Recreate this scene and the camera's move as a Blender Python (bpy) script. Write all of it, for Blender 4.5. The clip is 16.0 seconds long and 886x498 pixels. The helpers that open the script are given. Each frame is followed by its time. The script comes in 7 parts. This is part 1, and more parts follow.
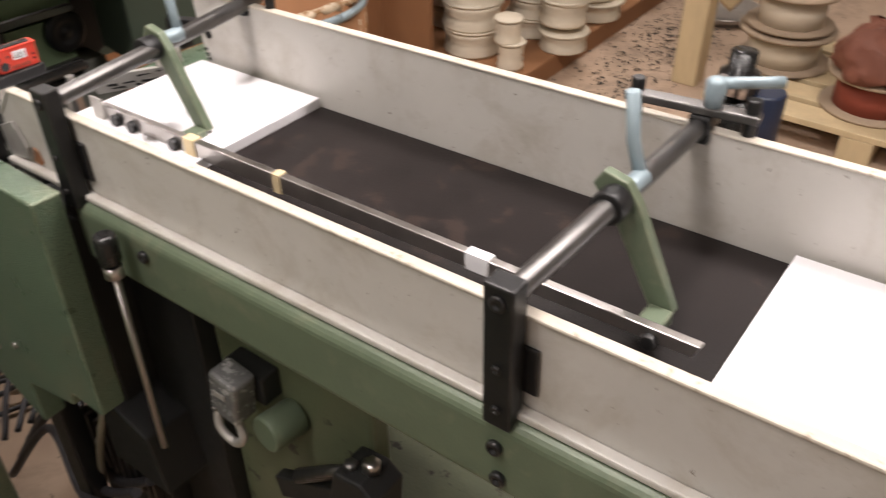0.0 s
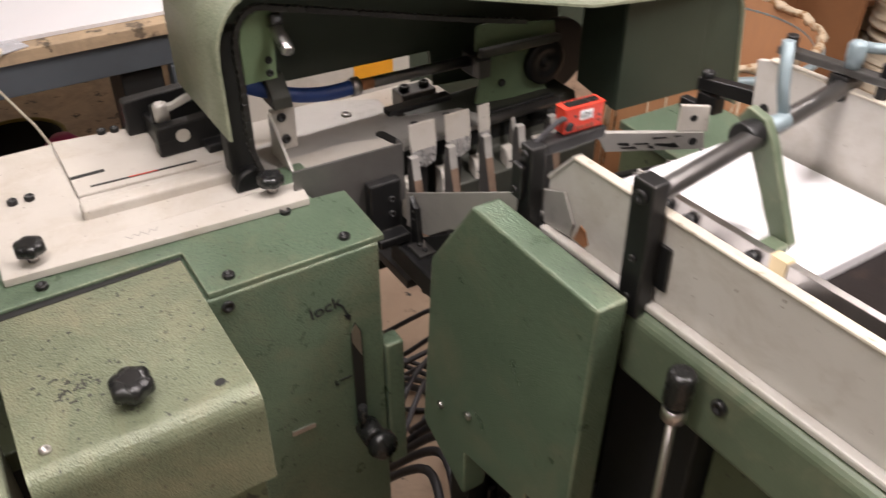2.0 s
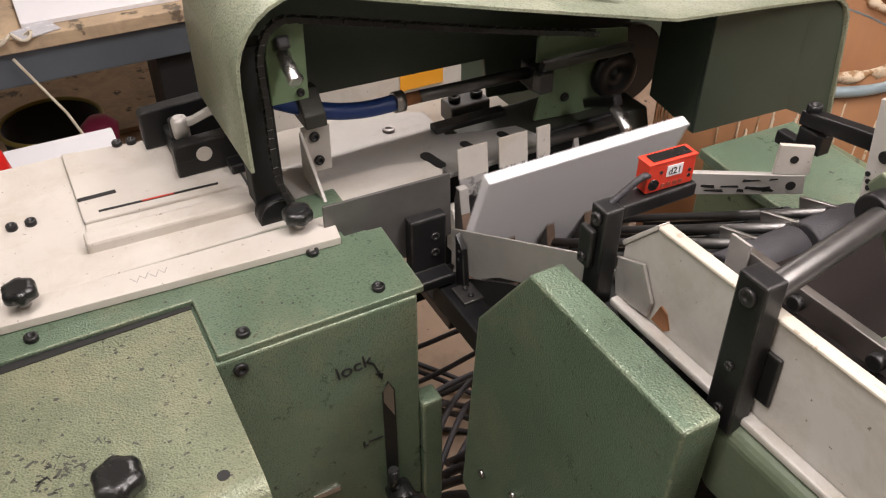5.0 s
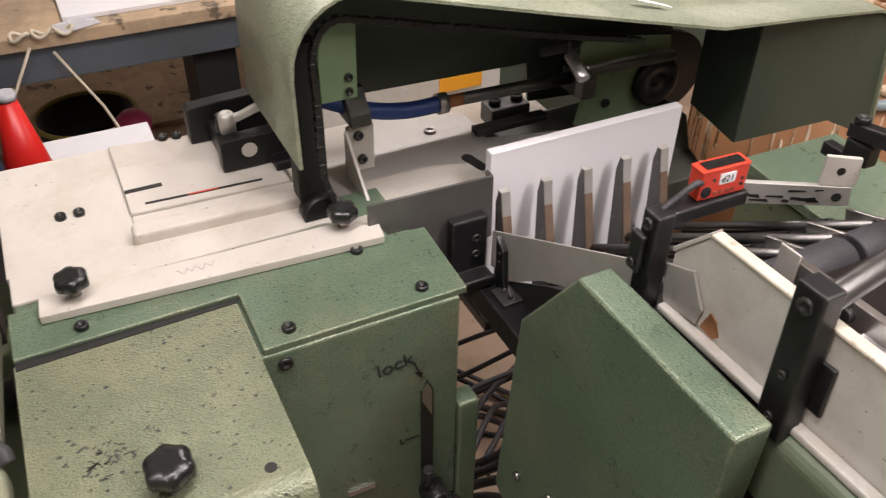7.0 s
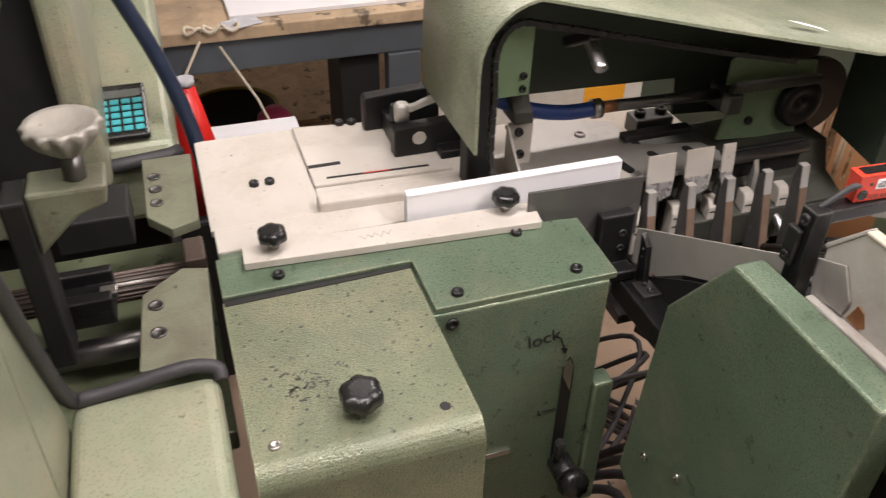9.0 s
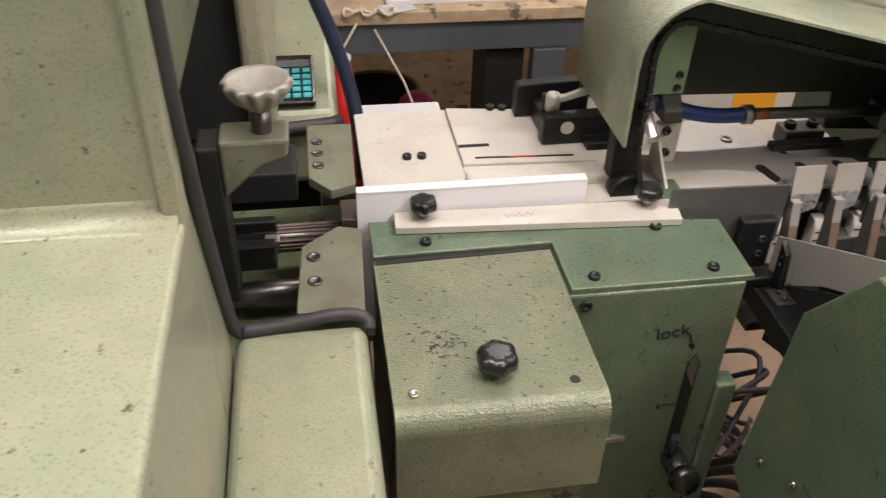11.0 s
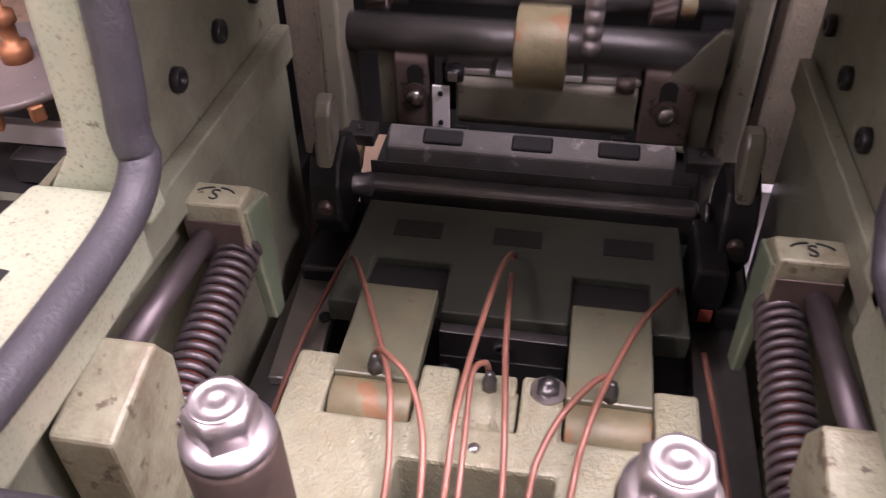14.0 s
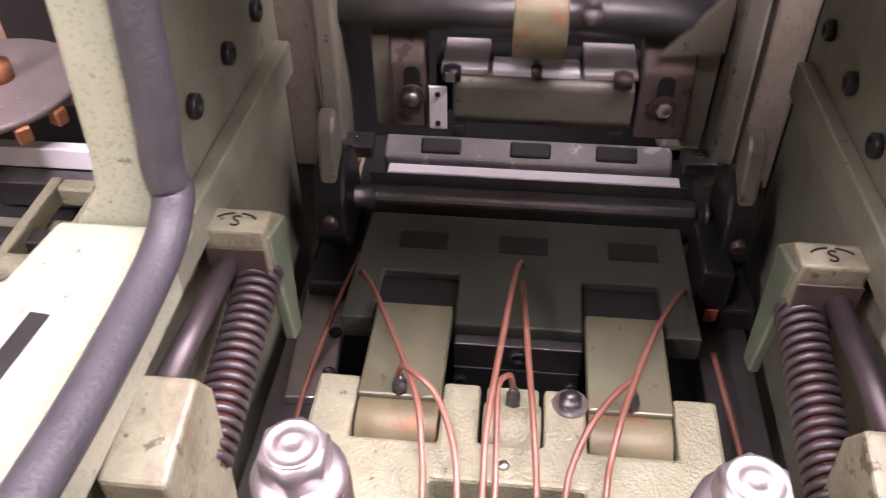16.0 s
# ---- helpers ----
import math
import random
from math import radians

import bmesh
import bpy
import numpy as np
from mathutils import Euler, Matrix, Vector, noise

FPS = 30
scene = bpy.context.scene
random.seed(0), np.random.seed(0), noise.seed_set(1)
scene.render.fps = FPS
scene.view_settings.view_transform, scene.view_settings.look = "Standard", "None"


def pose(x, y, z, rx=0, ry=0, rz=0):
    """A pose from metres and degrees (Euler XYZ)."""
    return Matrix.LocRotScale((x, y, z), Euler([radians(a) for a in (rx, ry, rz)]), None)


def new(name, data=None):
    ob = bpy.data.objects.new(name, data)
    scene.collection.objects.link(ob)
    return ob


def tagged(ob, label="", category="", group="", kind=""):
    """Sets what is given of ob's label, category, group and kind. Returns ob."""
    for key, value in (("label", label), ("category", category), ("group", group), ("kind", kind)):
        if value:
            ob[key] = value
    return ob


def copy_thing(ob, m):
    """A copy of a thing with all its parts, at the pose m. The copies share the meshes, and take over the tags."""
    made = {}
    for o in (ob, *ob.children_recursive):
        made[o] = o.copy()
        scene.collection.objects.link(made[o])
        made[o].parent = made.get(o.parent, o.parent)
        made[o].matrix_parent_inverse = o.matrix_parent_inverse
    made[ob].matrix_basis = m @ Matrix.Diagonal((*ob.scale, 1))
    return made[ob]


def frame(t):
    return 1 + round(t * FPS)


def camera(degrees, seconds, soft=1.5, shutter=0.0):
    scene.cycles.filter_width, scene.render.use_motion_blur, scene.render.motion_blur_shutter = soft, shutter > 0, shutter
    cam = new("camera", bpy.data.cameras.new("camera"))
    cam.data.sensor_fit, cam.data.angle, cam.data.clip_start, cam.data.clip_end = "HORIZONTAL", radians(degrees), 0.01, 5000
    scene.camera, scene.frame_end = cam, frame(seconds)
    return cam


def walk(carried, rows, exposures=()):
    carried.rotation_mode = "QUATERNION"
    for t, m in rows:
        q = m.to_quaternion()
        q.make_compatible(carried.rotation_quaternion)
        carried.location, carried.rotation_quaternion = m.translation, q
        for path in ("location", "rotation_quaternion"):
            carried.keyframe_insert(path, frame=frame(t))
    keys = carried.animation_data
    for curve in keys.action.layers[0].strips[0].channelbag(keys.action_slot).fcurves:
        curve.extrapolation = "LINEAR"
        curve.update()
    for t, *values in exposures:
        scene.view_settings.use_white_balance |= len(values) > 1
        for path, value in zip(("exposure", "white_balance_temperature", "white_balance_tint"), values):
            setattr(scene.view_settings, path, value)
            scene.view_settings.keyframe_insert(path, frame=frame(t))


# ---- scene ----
cam = camera(55.9, 16.0, soft=1.2, shutter=0.6)
METRES, EYE, TILT, LEAN, TURN = 1.6, 1.62, 0.0, 0.0, 36.5
ROWS = [
    (0.0, 0.0, 0.0, 0.0, -0.06, -36.36, 0.08),
    (0.5, -0.0233, 0.0256, -0.0017, 6.66, -35.98, 0.47),
    (1.0, -0.115, 0.0618, -0.0024, 12.53, -36.13, 0.63),
    (1.5, -0.1969, 0.0891, -0.0088, 17.37, -36.0, -0.06),
    (2.0, -0.241, 0.1161, -0.011, 21.48, -35.96, -0.16),
    (2.5, -0.2675, 0.1624, -0.0088, 23.81, -36.07, -0.13),
    (3.0, -0.2776, 0.2006, -0.0137, 24.2, -36.83, 0.03),
    (3.5, -0.2833, 0.2199, -0.0193, 24.08, -37.67, 0.14),
    (4.0, -0.2841, 0.2181, -0.018, 24.6, -37.82, 0.01),
    (6.5, -0.2925, 0.2167, -0.0194, 26.18, -38.07, -0.34),
    (7.0, -0.302, 0.2054, -0.0175, 27.18, -37.79, -0.74),
    (7.5, -0.3057, 0.1847, -0.0133, 28.91, -37.4, -0.9),
    (8.0, -0.3064, 0.1603, -0.0087, 30.52, -37.01, -0.87),
    (8.5, -0.3101, 0.1406, -0.0066, 32.23, -36.71, -0.96),
    (9.0, -0.3135, 0.119, -0.0055, 34.93, -36.42, -1.03),
    (11.5, -0.3226, 0.0557, 0.0004, 46.82, -36.36, -1.42),
    (12.0, -0.3767, -0.0161, 0.0008, 49.28, -35.69, -1.29),
    (12.5, -0.4428, -0.0914, -0.0033, 53.59, -35.81, -0.69),
    (13.0, -0.5029, -0.1339, -0.0177, 58.41, -37.94, 0.29),
    (13.5, -0.5756, -0.1349, -0.0369, 62.52, -40.7, 0.76),
    (14.0, -0.6162, -0.1404, -0.0433, 63.17, -41.12, 0.88),
    (14.5, -0.6302, -0.1548, -0.039, 60.59, -41.56, 1.09),
    (15.0, -0.6375, -0.1557, -0.0391, 58.65, -42.09, 0.98),
    (15.5, -0.6384, -0.1516, -0.0355, 58.35, -42.28, 0.8),
    (16.0, -0.637, -0.1638, -0.0325, 59.47, -41.82, 0.64),
]
EXPOSURES = [(0.0, -0.08, 6350, 17), (2.0, -0.08, 6300, 18), (9.2, -0.08, 6350, 18), (11.3, -0.22, 6450, 15), (12.0, -0.45, 6500, 14), (12.5, -0.35, 6500, 17), (13.2, 0.22, 6300, 38), (13.6, 0.55, 6150, 42), (14.0, 1.02, 6000, 43), (14.5, 1.38, 6000, 40), (16.0, 1.42, 6000, 40)]
walk(cam, [(t, pose(0, 0, EYE, TILT, LEAN, TURN) @ pose(METRES * x, METRES * y, METRES * z, 90 + pitch, roll, yaw)) for t, x, y, z, yaw, pitch, roll in ROWS], exposures=EXPOSURES)


# ---- world and light ----
world = bpy.data.worlds.new("world")
scene.world = world
world.use_nodes = True
world.node_tree.nodes["Background"].inputs["Color"].default_value = (1.0, 0.93, 0.85, 1)
world.node_tree.nodes["Background"].inputs["Strength"].default_value = 0.025


LAMPS = [(-0.64, -0.75, "y", 25), (-0.95, 0.28, "y", 31), (-0.25, 1.25, "x", 30), (0.5, 1.45, "x", 38), (0.1, -2.2, "x", 22), (-3.3, 1.2, "y", 40), (-1.6, 3.6, "x", 45)]


# ---- materials ----
def mat(name, color, rough=0.5, metal=0.0, noise_scale=30.0, vary=0.15, bump=0.0, bump_scale=300.0, spots=None, spot_scale=40.0, spot_at=0.66, dust=0.0, kind="noise", stretch=None, spec=0.5, stain=None, pits=0.75, wear=None):
    """A procedural surface: base colour with two scales of change, wear spots and fine relief."""
    m = bpy.data.materials.new(name)
    m.use_nodes = True
    nt = m.node_tree
    n, l = nt.nodes, nt.links
    b = n["Principled BSDF"]
    b.inputs["Metallic"].default_value = metal
    b.inputs["Specular IOR Level"].default_value = spec
    geo = n.new("ShaderNodeNewGeometry")
    vec = geo.outputs["Position"]
    if stretch:
        mp = n.new("ShaderNodeMapping")
        mp.inputs["Scale"].default_value = stretch
        l.new(vec, mp.inputs["Vector"])
        vec = mp.outputs["Vector"]
    n1 = n.new("ShaderNodeTexNoise")
    n1.inputs["Scale"].default_value = noise_scale
    n1.inputs["Detail"].default_value = 6
    n1.inputs["Roughness"].default_value = 0.65
    l.new(vec, n1.inputs["Vector"])
    n2 = n.new("ShaderNodeTexNoise")
    n2.inputs["Scale"].default_value = noise_scale * 0.16
    n2.inputs["Detail"].default_value = 3
    l.new(vec, n2.inputs["Vector"])
    add = n.new("ShaderNodeMath")
    add.operation = "ADD"
    l.new(n1.outputs["Fac"], add.inputs[0])
    l.new(n2.outputs["Fac"], add.inputs[1])
    mr = n.new("ShaderNodeMapRange")
    mr.inputs["From Min"].default_value, mr.inputs["From Max"].default_value = 0.6, 1.4
    mr.inputs["To Min"].default_value, mr.inputs["To Max"].default_value = 1 - vary, 1 + vary
    l.new(add.outputs[0], mr.inputs["Value"])
    mul = n.new("ShaderNodeMix")
    mul.data_type, mul.blend_type = "RGBA", "MULTIPLY"
    mul.inputs["Factor"].default_value = 1
    mul.inputs["A"].default_value = (*color, 1)
    l.new(mr.outputs[0], mul.inputs["B"])
    out = mul.outputs["Result"]
    if spots:
        n3 = n.new("ShaderNodeTexNoise")
        n3.inputs["Scale"].default_value = spot_scale
        n3.inputs["Detail"].default_value = 5
        n3.inputs["Roughness"].default_value = 0.6
        l.new(geo.outputs["Position"], n3.inputs["Vector"])
        r = n.new("ShaderNodeMapRange")
        r.inputs["From Min"].default_value, r.inputs["From Max"].default_value = spot_at, spot_at + 0.05
        l.new(n3.outputs["Fac"], r.inputs["Value"])
        mx = n.new("ShaderNodeMix")
        mx.data_type = "RGBA"
        l.new(r.outputs[0], mx.inputs["Factor"])
        l.new(out, mx.inputs["A"])
        mx.inputs["B"].default_value = (*spots, 1)
        out = mx.outputs["Result"]
    if stain:
        tone, scale, at, amount = stain
        n4 = n.new("ShaderNodeTexNoise")
        n4.inputs["Scale"].default_value = scale
        n4.inputs["Detail"].default_value = 7
        n4.inputs["Roughness"].default_value = 0.72
        n4.inputs["Distortion"].default_value = 0.4
        l.new(geo.outputs["Position"], n4.inputs["Vector"])
        r4 = n.new("ShaderNodeMapRange")
        r4.inputs["From Min"].default_value, r4.inputs["From Max"].default_value = at, at + 0.22
        r4.inputs["To Max"].default_value = amount
        l.new(n4.outputs["Fac"], r4.inputs["Value"])
        m4 = n.new("ShaderNodeMix")
        m4.data_type = "RGBA"
        l.new(r4.outputs[0], m4.inputs["Factor"])
        l.new(out, m4.inputs["A"])
        m4.inputs["B"].default_value = (*tone, 1)
        out = m4.outputs["Result"]
    l.new(out, b.inputs["Base Color"])
    if wear:
        # paint rubbed pale along the edges, broken up by the grain
        bv = n.new("ShaderNodeBevel")
        bv.samples = 4
        bv.inputs["Radius"].default_value = 0.0035
        dt = n.new("ShaderNodeVectorMath")
        dt.operation = "DOT_PRODUCT"
        l.new(bv.outputs[0], dt.inputs[0])
        l.new(geo.outputs["Normal"], dt.inputs[1])
        rw = n.new("ShaderNodeMapRange")
        rw.inputs["From Min"].default_value, rw.inputs["From Max"].default_value = 0.995, 0.90
        l.new(dt.outputs["Value"], rw.inputs["Value"])
        rn = n.new("ShaderNodeMapRange")
        rn.inputs["From Min"].default_value, rn.inputs["From Max"].default_value = 0.38, 0.58
        rn.inputs["To Max"].default_value = 0.75
        l.new(n1.outputs["Fac"], rn.inputs["Value"])
        mw = n.new("ShaderNodeMath")
        mw.operation = "MULTIPLY"
        l.new(rw.outputs[0], mw.inputs[0])
        l.new(rn.outputs[0], mw.inputs[1])
        mx5 = n.new("ShaderNodeMix")
        mx5.data_type = "RGBA"
        l.new(mw.outputs[0], mx5.inputs["Factor"])
        l.new(out, mx5.inputs["A"])
        mx5.inputs["B"].default_value = (*wear, 1)
        out = mx5.outputs["Result"]
        l.new(out, b.inputs["Base Color"])
    rr = n.new("ShaderNodeMapRange")
    rr.inputs["To Min"].default_value, rr.inputs["To Max"].default_value = max(0.04, rough - 0.12), min(1, rough + 0.12)
    l.new(n1.outputs["Fac"], rr.inputs["Value"])
    l.new(rr.outputs[0], b.inputs["Roughness"])
    if bump:
        if kind == "hammer":
            t = n.new("ShaderNodeTexVoronoi")
            t.feature = "SMOOTH_F1"
            t.inputs["Smoothness"].default_value = 0.6
            h = t.outputs["Distance"]
        else:
            t = n.new("ShaderNodeTexNoise")
            t.inputs["Detail"].default_value = 4
            h = t.outputs["Fac"]
        t.inputs["Scale"].default_value = bump_scale
        l.new(vec, t.inputs["Vector"])
        if kind == "hammer":
            # dark pits of the crackled finish, uneven from place to place
            tp = n.new("ShaderNodeTexVoronoi")
            tp.inputs["Scale"].default_value = bump_scale * 0.62
            l.new(vec, tp.inputs["Vector"])
            rp = n.new("ShaderNodeMapRange")
            rp.inputs["From Min"].default_value, rp.inputs["From Max"].default_value = 0.10, 0.42
            rp.inputs["To Min"].default_value, rp.inputs["To Max"].default_value = 1 - pits, 1.12
            l.new(tp.outputs["Distance"], rp.inputs["Value"])
            mp_ = n.new("ShaderNodeMix")
            mp_.data_type, mp_.blend_type = "RGBA", "MULTIPLY"
            l.new(n1.outputs["Fac"], mp_.inputs["Factor"])
            l.new(out, mp_.inputs["A"])
            l.new(rp.outputs[0], mp_.inputs["B"])
            l.new(mp_.outputs["Result"], b.inputs["Base Color"])
        bp = n.new("ShaderNodeBump")
        bp.inputs["Strength"].default_value = bump
        bp.inputs["Distance"].default_value = 0.002
        l.new(h, bp.inputs["Height"])
        l.new(bp.outputs[0], b.inputs["Normal"])
    return m


GREEN = mat("hammered_green", (0.112, 0.160, 0.106), 0.31, 0.2, 22, 0.18, 0.38, 500, (0.035, 0.038, 0.028), 85, 0.66, kind="hammer", pits=0.88, stain=((0.22, 0.215, 0.14), 9, 0.50, 0.6), wear=(0.36, 0.36, 0.25))
# Machine green darkened for the shaded panels of the hood
GREEN_SHADED = mat("shaded_green_paint", (0.045, 0.060, 0.043), 0.45, 0.1, 18, 0.18, 0.15, 260, (0.03, 0.035, 0.025), 45, 0.68)
GREEN_RAIL = mat("worn_green_paint", (0.115, 0.148, 0.095), 0.42, 0.1, 25, 0.2, 0.2, 200, (0.05, 0.05, 0.035), 60, 0.68, stain=((0.30, 0.28, 0.19), 14, 0.54, 0.4), wear=(0.36, 0.36, 0.25))
GREEN_PALE = mat("pale_green_enamel", (0.248, 0.272, 0.188), 0.33, 0.05, 16, 0.14, 0.15, 430, (0.07, 0.07, 0.05), 80, 0.645, kind="hammer", pits=0.45, stain=((0.345, 0.305, 0.215), 6, 0.46, 0.75))
GREEN_CAST = mat("cast_pale_green", (0.275, 0.275, 0.178), 0.40, 0.05, 45, 0.26, 1.0, 330, (0.10, 0.08, 0.05), 110, 0.66, stain=((0.25, 0.21, 0.11), 22, 0.5, 0.5))
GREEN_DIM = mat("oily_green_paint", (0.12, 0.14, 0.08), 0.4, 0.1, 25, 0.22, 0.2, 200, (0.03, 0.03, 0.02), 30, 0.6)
WHITE_PT = mat("cream_paint", (0.53, 0.495, 0.445), 0.36, 0.0, 12, 0.10, 0.08, 150, (0.17, 0.14, 0.11), 110, 0.675, stain=((0.40, 0.345, 0.27), 10, 0.48, 0.6))
WALL_PT = mat("grey_white_enamel", (0.53, 0.51, 0.47), 0.4, 0.0, 8, 0.12, 0.08, 120, (0.16, 0.12, 0.09), 120, 0.68, stain=((0.34, 0.30, 0.24), 11, 0.48, 0.6))
STEEL = mat("steel", (0.45, 0.43, 0.41), 0.32, 1.0, 40, 0.2, 0.05, 300)
STEEL_DK = mat("dark_steel", (0.14, 0.135, 0.13), 0.35, 0.85, 40, 0.25, 0.06, 300)
CHROME = mat("bright_steel", (0.68, 0.65, 0.65), 0.30, 1.0, 60, 0.1)
BLACK = mat("black_oxide", (0.012, 0.012, 0.0125), 0.4, 0.3, 40, 0.3, 0.1, 250, wear=(0.10, 0.095, 0.09))
KNOB = mat("black_plastic", (0.012, 0.012, 0.012), 0.27, 0.0, 40, 0.2)
RUBBER = mat("black_rubber", (0.038, 0.036, 0.04), 0.55, 0.0, 60, 0.3, 0.35, 330)
BELT = mat("brown_belt", (0.012, 0.0085, 0.0078), 0.50, 0.0, 9, 0.5, 0.2, 400, (0.025, 0.016, 0.013), 18, 0.60, spec=0.25)
PAPER = mat("white_paper", (0.80, 0.79, 0.81), 0.7, 0.0, 10, 0.02)
SPINE = mat("white_spine", (0.82, 0.81, 0.83), 0.6, 0.0, 10, 0.03, 0.3, 900, stretch=(1, 0.1, 1))
RED = mat("red_plastic", (0.62, 0.045, 0.02), 0.4, 0.0, 30, 0.1)
REDCONE = mat("red_cone", (0.7, 0.02, 0.015), 0.35, 0.0, 20, 0.1)
BLUE = mat("blue_hose", (0.02, 0.055, 0.22), 0.45, 0.0, 50, 0.2)
NAVY = mat("navy_cable", (0.012, 0.02, 0.045), 0.4, 0.0, 50, 0.2)
GREYBLUE = mat("grey_blue_lever", (0.26, 0.33, 0.36), 0.4, 0.2, 40, 0.15)
CYAN = mat("light_blue_panel", (0.21, 0.55, 0.68), 0.4, 0.0, 20, 0.06)
ORANGE = mat("orange_tag", (0.75, 0.33, 0.01), 0.6, 0.0, 20, 0.06)
COPPER = mat("copper_tube", (0.24, 0.105, 0.07), 0.4, 0.2, 60, 0.25)
RUSTY = mat("rusty_copper", (0.36, 0.16, 0.07), 0.5, 0.5, 60, 0.35)
WOOD = mat("plywood", (0.50, 0.37, 0.235), 0.65, 0.0, 9, 0.18, 0.1, 60, (0.06, 0.045, 0.03), 11, 0.60, stretch=(1, 1, 6), stain=((0.27, 0.205, 0.14), 6, 0.42, 0.75))
PINE = mat("pale_timber", (0.56, 0.44, 0.26), 0.6, 0.0, 12, 0.15, 0.1, 80, stretch=(6, 6, 1))
CARD = mat("cardboard", (0.27, 0.125, 0.05), 0.75, 0.0, 10, 0.12, 0.05, 80, (0.55, 0.45, 0.35), 14, 0.74, stretch=(5, 5, 1))
CARD_DK = mat("brown_cardboard", (0.24, 0.11, 0.045), 0.8, 0.0, 8, 0.12)
CONCRETE = mat("workshop_floor", (0.40, 0.29, 0.205), 0.75, 0.0, 5, 0.2, 0.1, 60, (0.05, 0.045, 0.04), 22, 0.64, stain=((0.13, 0.10, 0.075), 4, 0.5, 0.6))
PLASTER = mat("painted_wall", (0.5, 0.47, 0.42), 0.8, 0.0, 3, 0.06)
GREYFRAME = mat("grey_frame", (0.10, 0.115, 0.13), 0.5, 0.3, 20, 0.12)
TABLETOP = mat("white_laminate", (0.8, 0.8, 0.82), 0.4, 0.0, 10, 0.03)
COIL = mat("cream_coil", (0.62, 0.55, 0.43), 0.6, 0.0, 30, 0.1, 0.8, 260, stretch=(0.2, 0.2, 1))
MASK = mat("masking_tape", (0.62, 0.50, 0.30), 0.7, 0.0, 30, 0.1)
YELLOW = mat("yellow_plastic", (0.3, 0.24, 0.05), 0.5)
MAGENTA = mat("pink_plastic", (0.35, 0.03, 0.09), 0.5)
GREEN_LID = mat("faded_green_lid", (0.15, 0.17, 0.108), 0.32, 0.15, 22, 0.22, 0.40, 500, (0.035, 0.036, 0.028), 95, 0.63, kind="hammer", stain=((0.25, 0.235, 0.15), 7, 0.46, 0.7), wear=(0.36, 0.36, 0.25))
# Oily green of the slabs, taken darker to carry the shade on them
ROD_GREEN = mat("oily_shaded_rod_green", (0.125, 0.128, 0.078), 0.36, 0.1, 30, 0.22, 0.12, 200, (0.07, 0.055, 0.03), 60, 0.64, stain=((0.20, 0.15, 0.08), 20, 0.5, 0.5))
FINGER_STEEL = mat("dull_finger_steel", (0.13, 0.125, 0.12), 0.45, 0.6, 50, 0.25, 0.08, 260, (0.22, 0.19, 0.16), 60, 0.62)
BRIGHT_TIN = mat("bare_bright_tin", (0.62, 0.60, 0.58), 0.28, 0.6, 60, 0.5, 0.3, 90, (0.10, 0.095, 0.09), 45, 0.56)
JAW = mat("worn_grey_jaw", (0.20, 0.195, 0.185), 0.45, 0.35, 30, 0.3, 0.2, 200, (0.40, 0.38, 0.36), 30, 0.60)
SCUFF = mat("dark_scuff", (0.05, 0.05, 0.042), 0.5, 0.1, 60, 0.3)
PENCIL = mat("pencil_grey", (0.33, 0.31, 0.285), 0.6)
LUG = mat("oily_brown_lug", (0.135, 0.105, 0.09), 0.42, 0.3, 40, 0.35, 0.15, 200, (0.06, 0.045, 0.038), 40, 0.56)
LIP = mat("rubbed_lip", (0.50, 0.455, 0.38), 0.45, 0.0, 30, 0.15, 0.1, 200, (0.36, 0.30, 0.23), 90, 0.60)
SWITCH_GREY = mat("smoky_switch_cover", (0.17, 0.17, 0.165), 0.25, 0.2, 50, 0.5, 0.3, 90, (0.42, 0.42, 0.40), 40, 0.58)
GLUE = mat("dried_cream_glue", (0.50, 0.40, 0.28), 0.5, 0.0, 40, 0.3, 0.6, 160, (0.28, 0.15, 0.06), 30, 0.52)
CHAIN = mat("oily_chain_steel", (0.035, 0.033, 0.031), 0.4, 0.5, 60, 0.3)
OLIVE = mat("dark_olive_cast", (0.055, 0.056, 0.045), 0.5, 0.2, 40, 0.3, 0.2, 200)
# Lighter green: light falling on the hood's inner plates is put into the colour
GREEN_LIT = mat("lit_green_paint", (0.19, 0.27, 0.155), 0.42, 0.05, 30, 0.14, 0.12, 240, (0.09, 0.07, 0.045), 50, 0.66)
FINGER_BROWN = mat("worn_brown_steel", (0.24, 0.165, 0.12), 0.45, 0.4, 40, 0.3, 0.05, 200)
CAST_GREY = mat("dull_cast_grey", (0.33, 0.31, 0.275), 0.5, 0.35, 40, 0.2, 0.3, 250, (0.15, 0.13, 0.11), 60, 0.66)
BAG = mat("brown_bag_cloth", (0.17, 0.06, 0.035), 0.7, 0.0, 14, 0.3, 0.3, 60)
WOOD_DK = mat("dusty_fibre_board", (0.36, 0.27, 0.185), 0.75, 0.0, 8, 0.18)
SPRING_GREEN = mat("grimy_pale_green", (0.25, 0.25, 0.165), 0.42, 0.05, 30, 0.24, 0.5, 260, (0.10, 0.08, 0.05), 70, 0.60, stain=((0.13, 0.10, 0.06), 20, 0.44, 0.8))
DISC_GREY = mat("speckled_grey_disc", (0.20, 0.17, 0.155), 0.45, 0.2, 25, 0.2, 0.05, 200, (0.6, 0.56, 0.52), 70, 0.66)
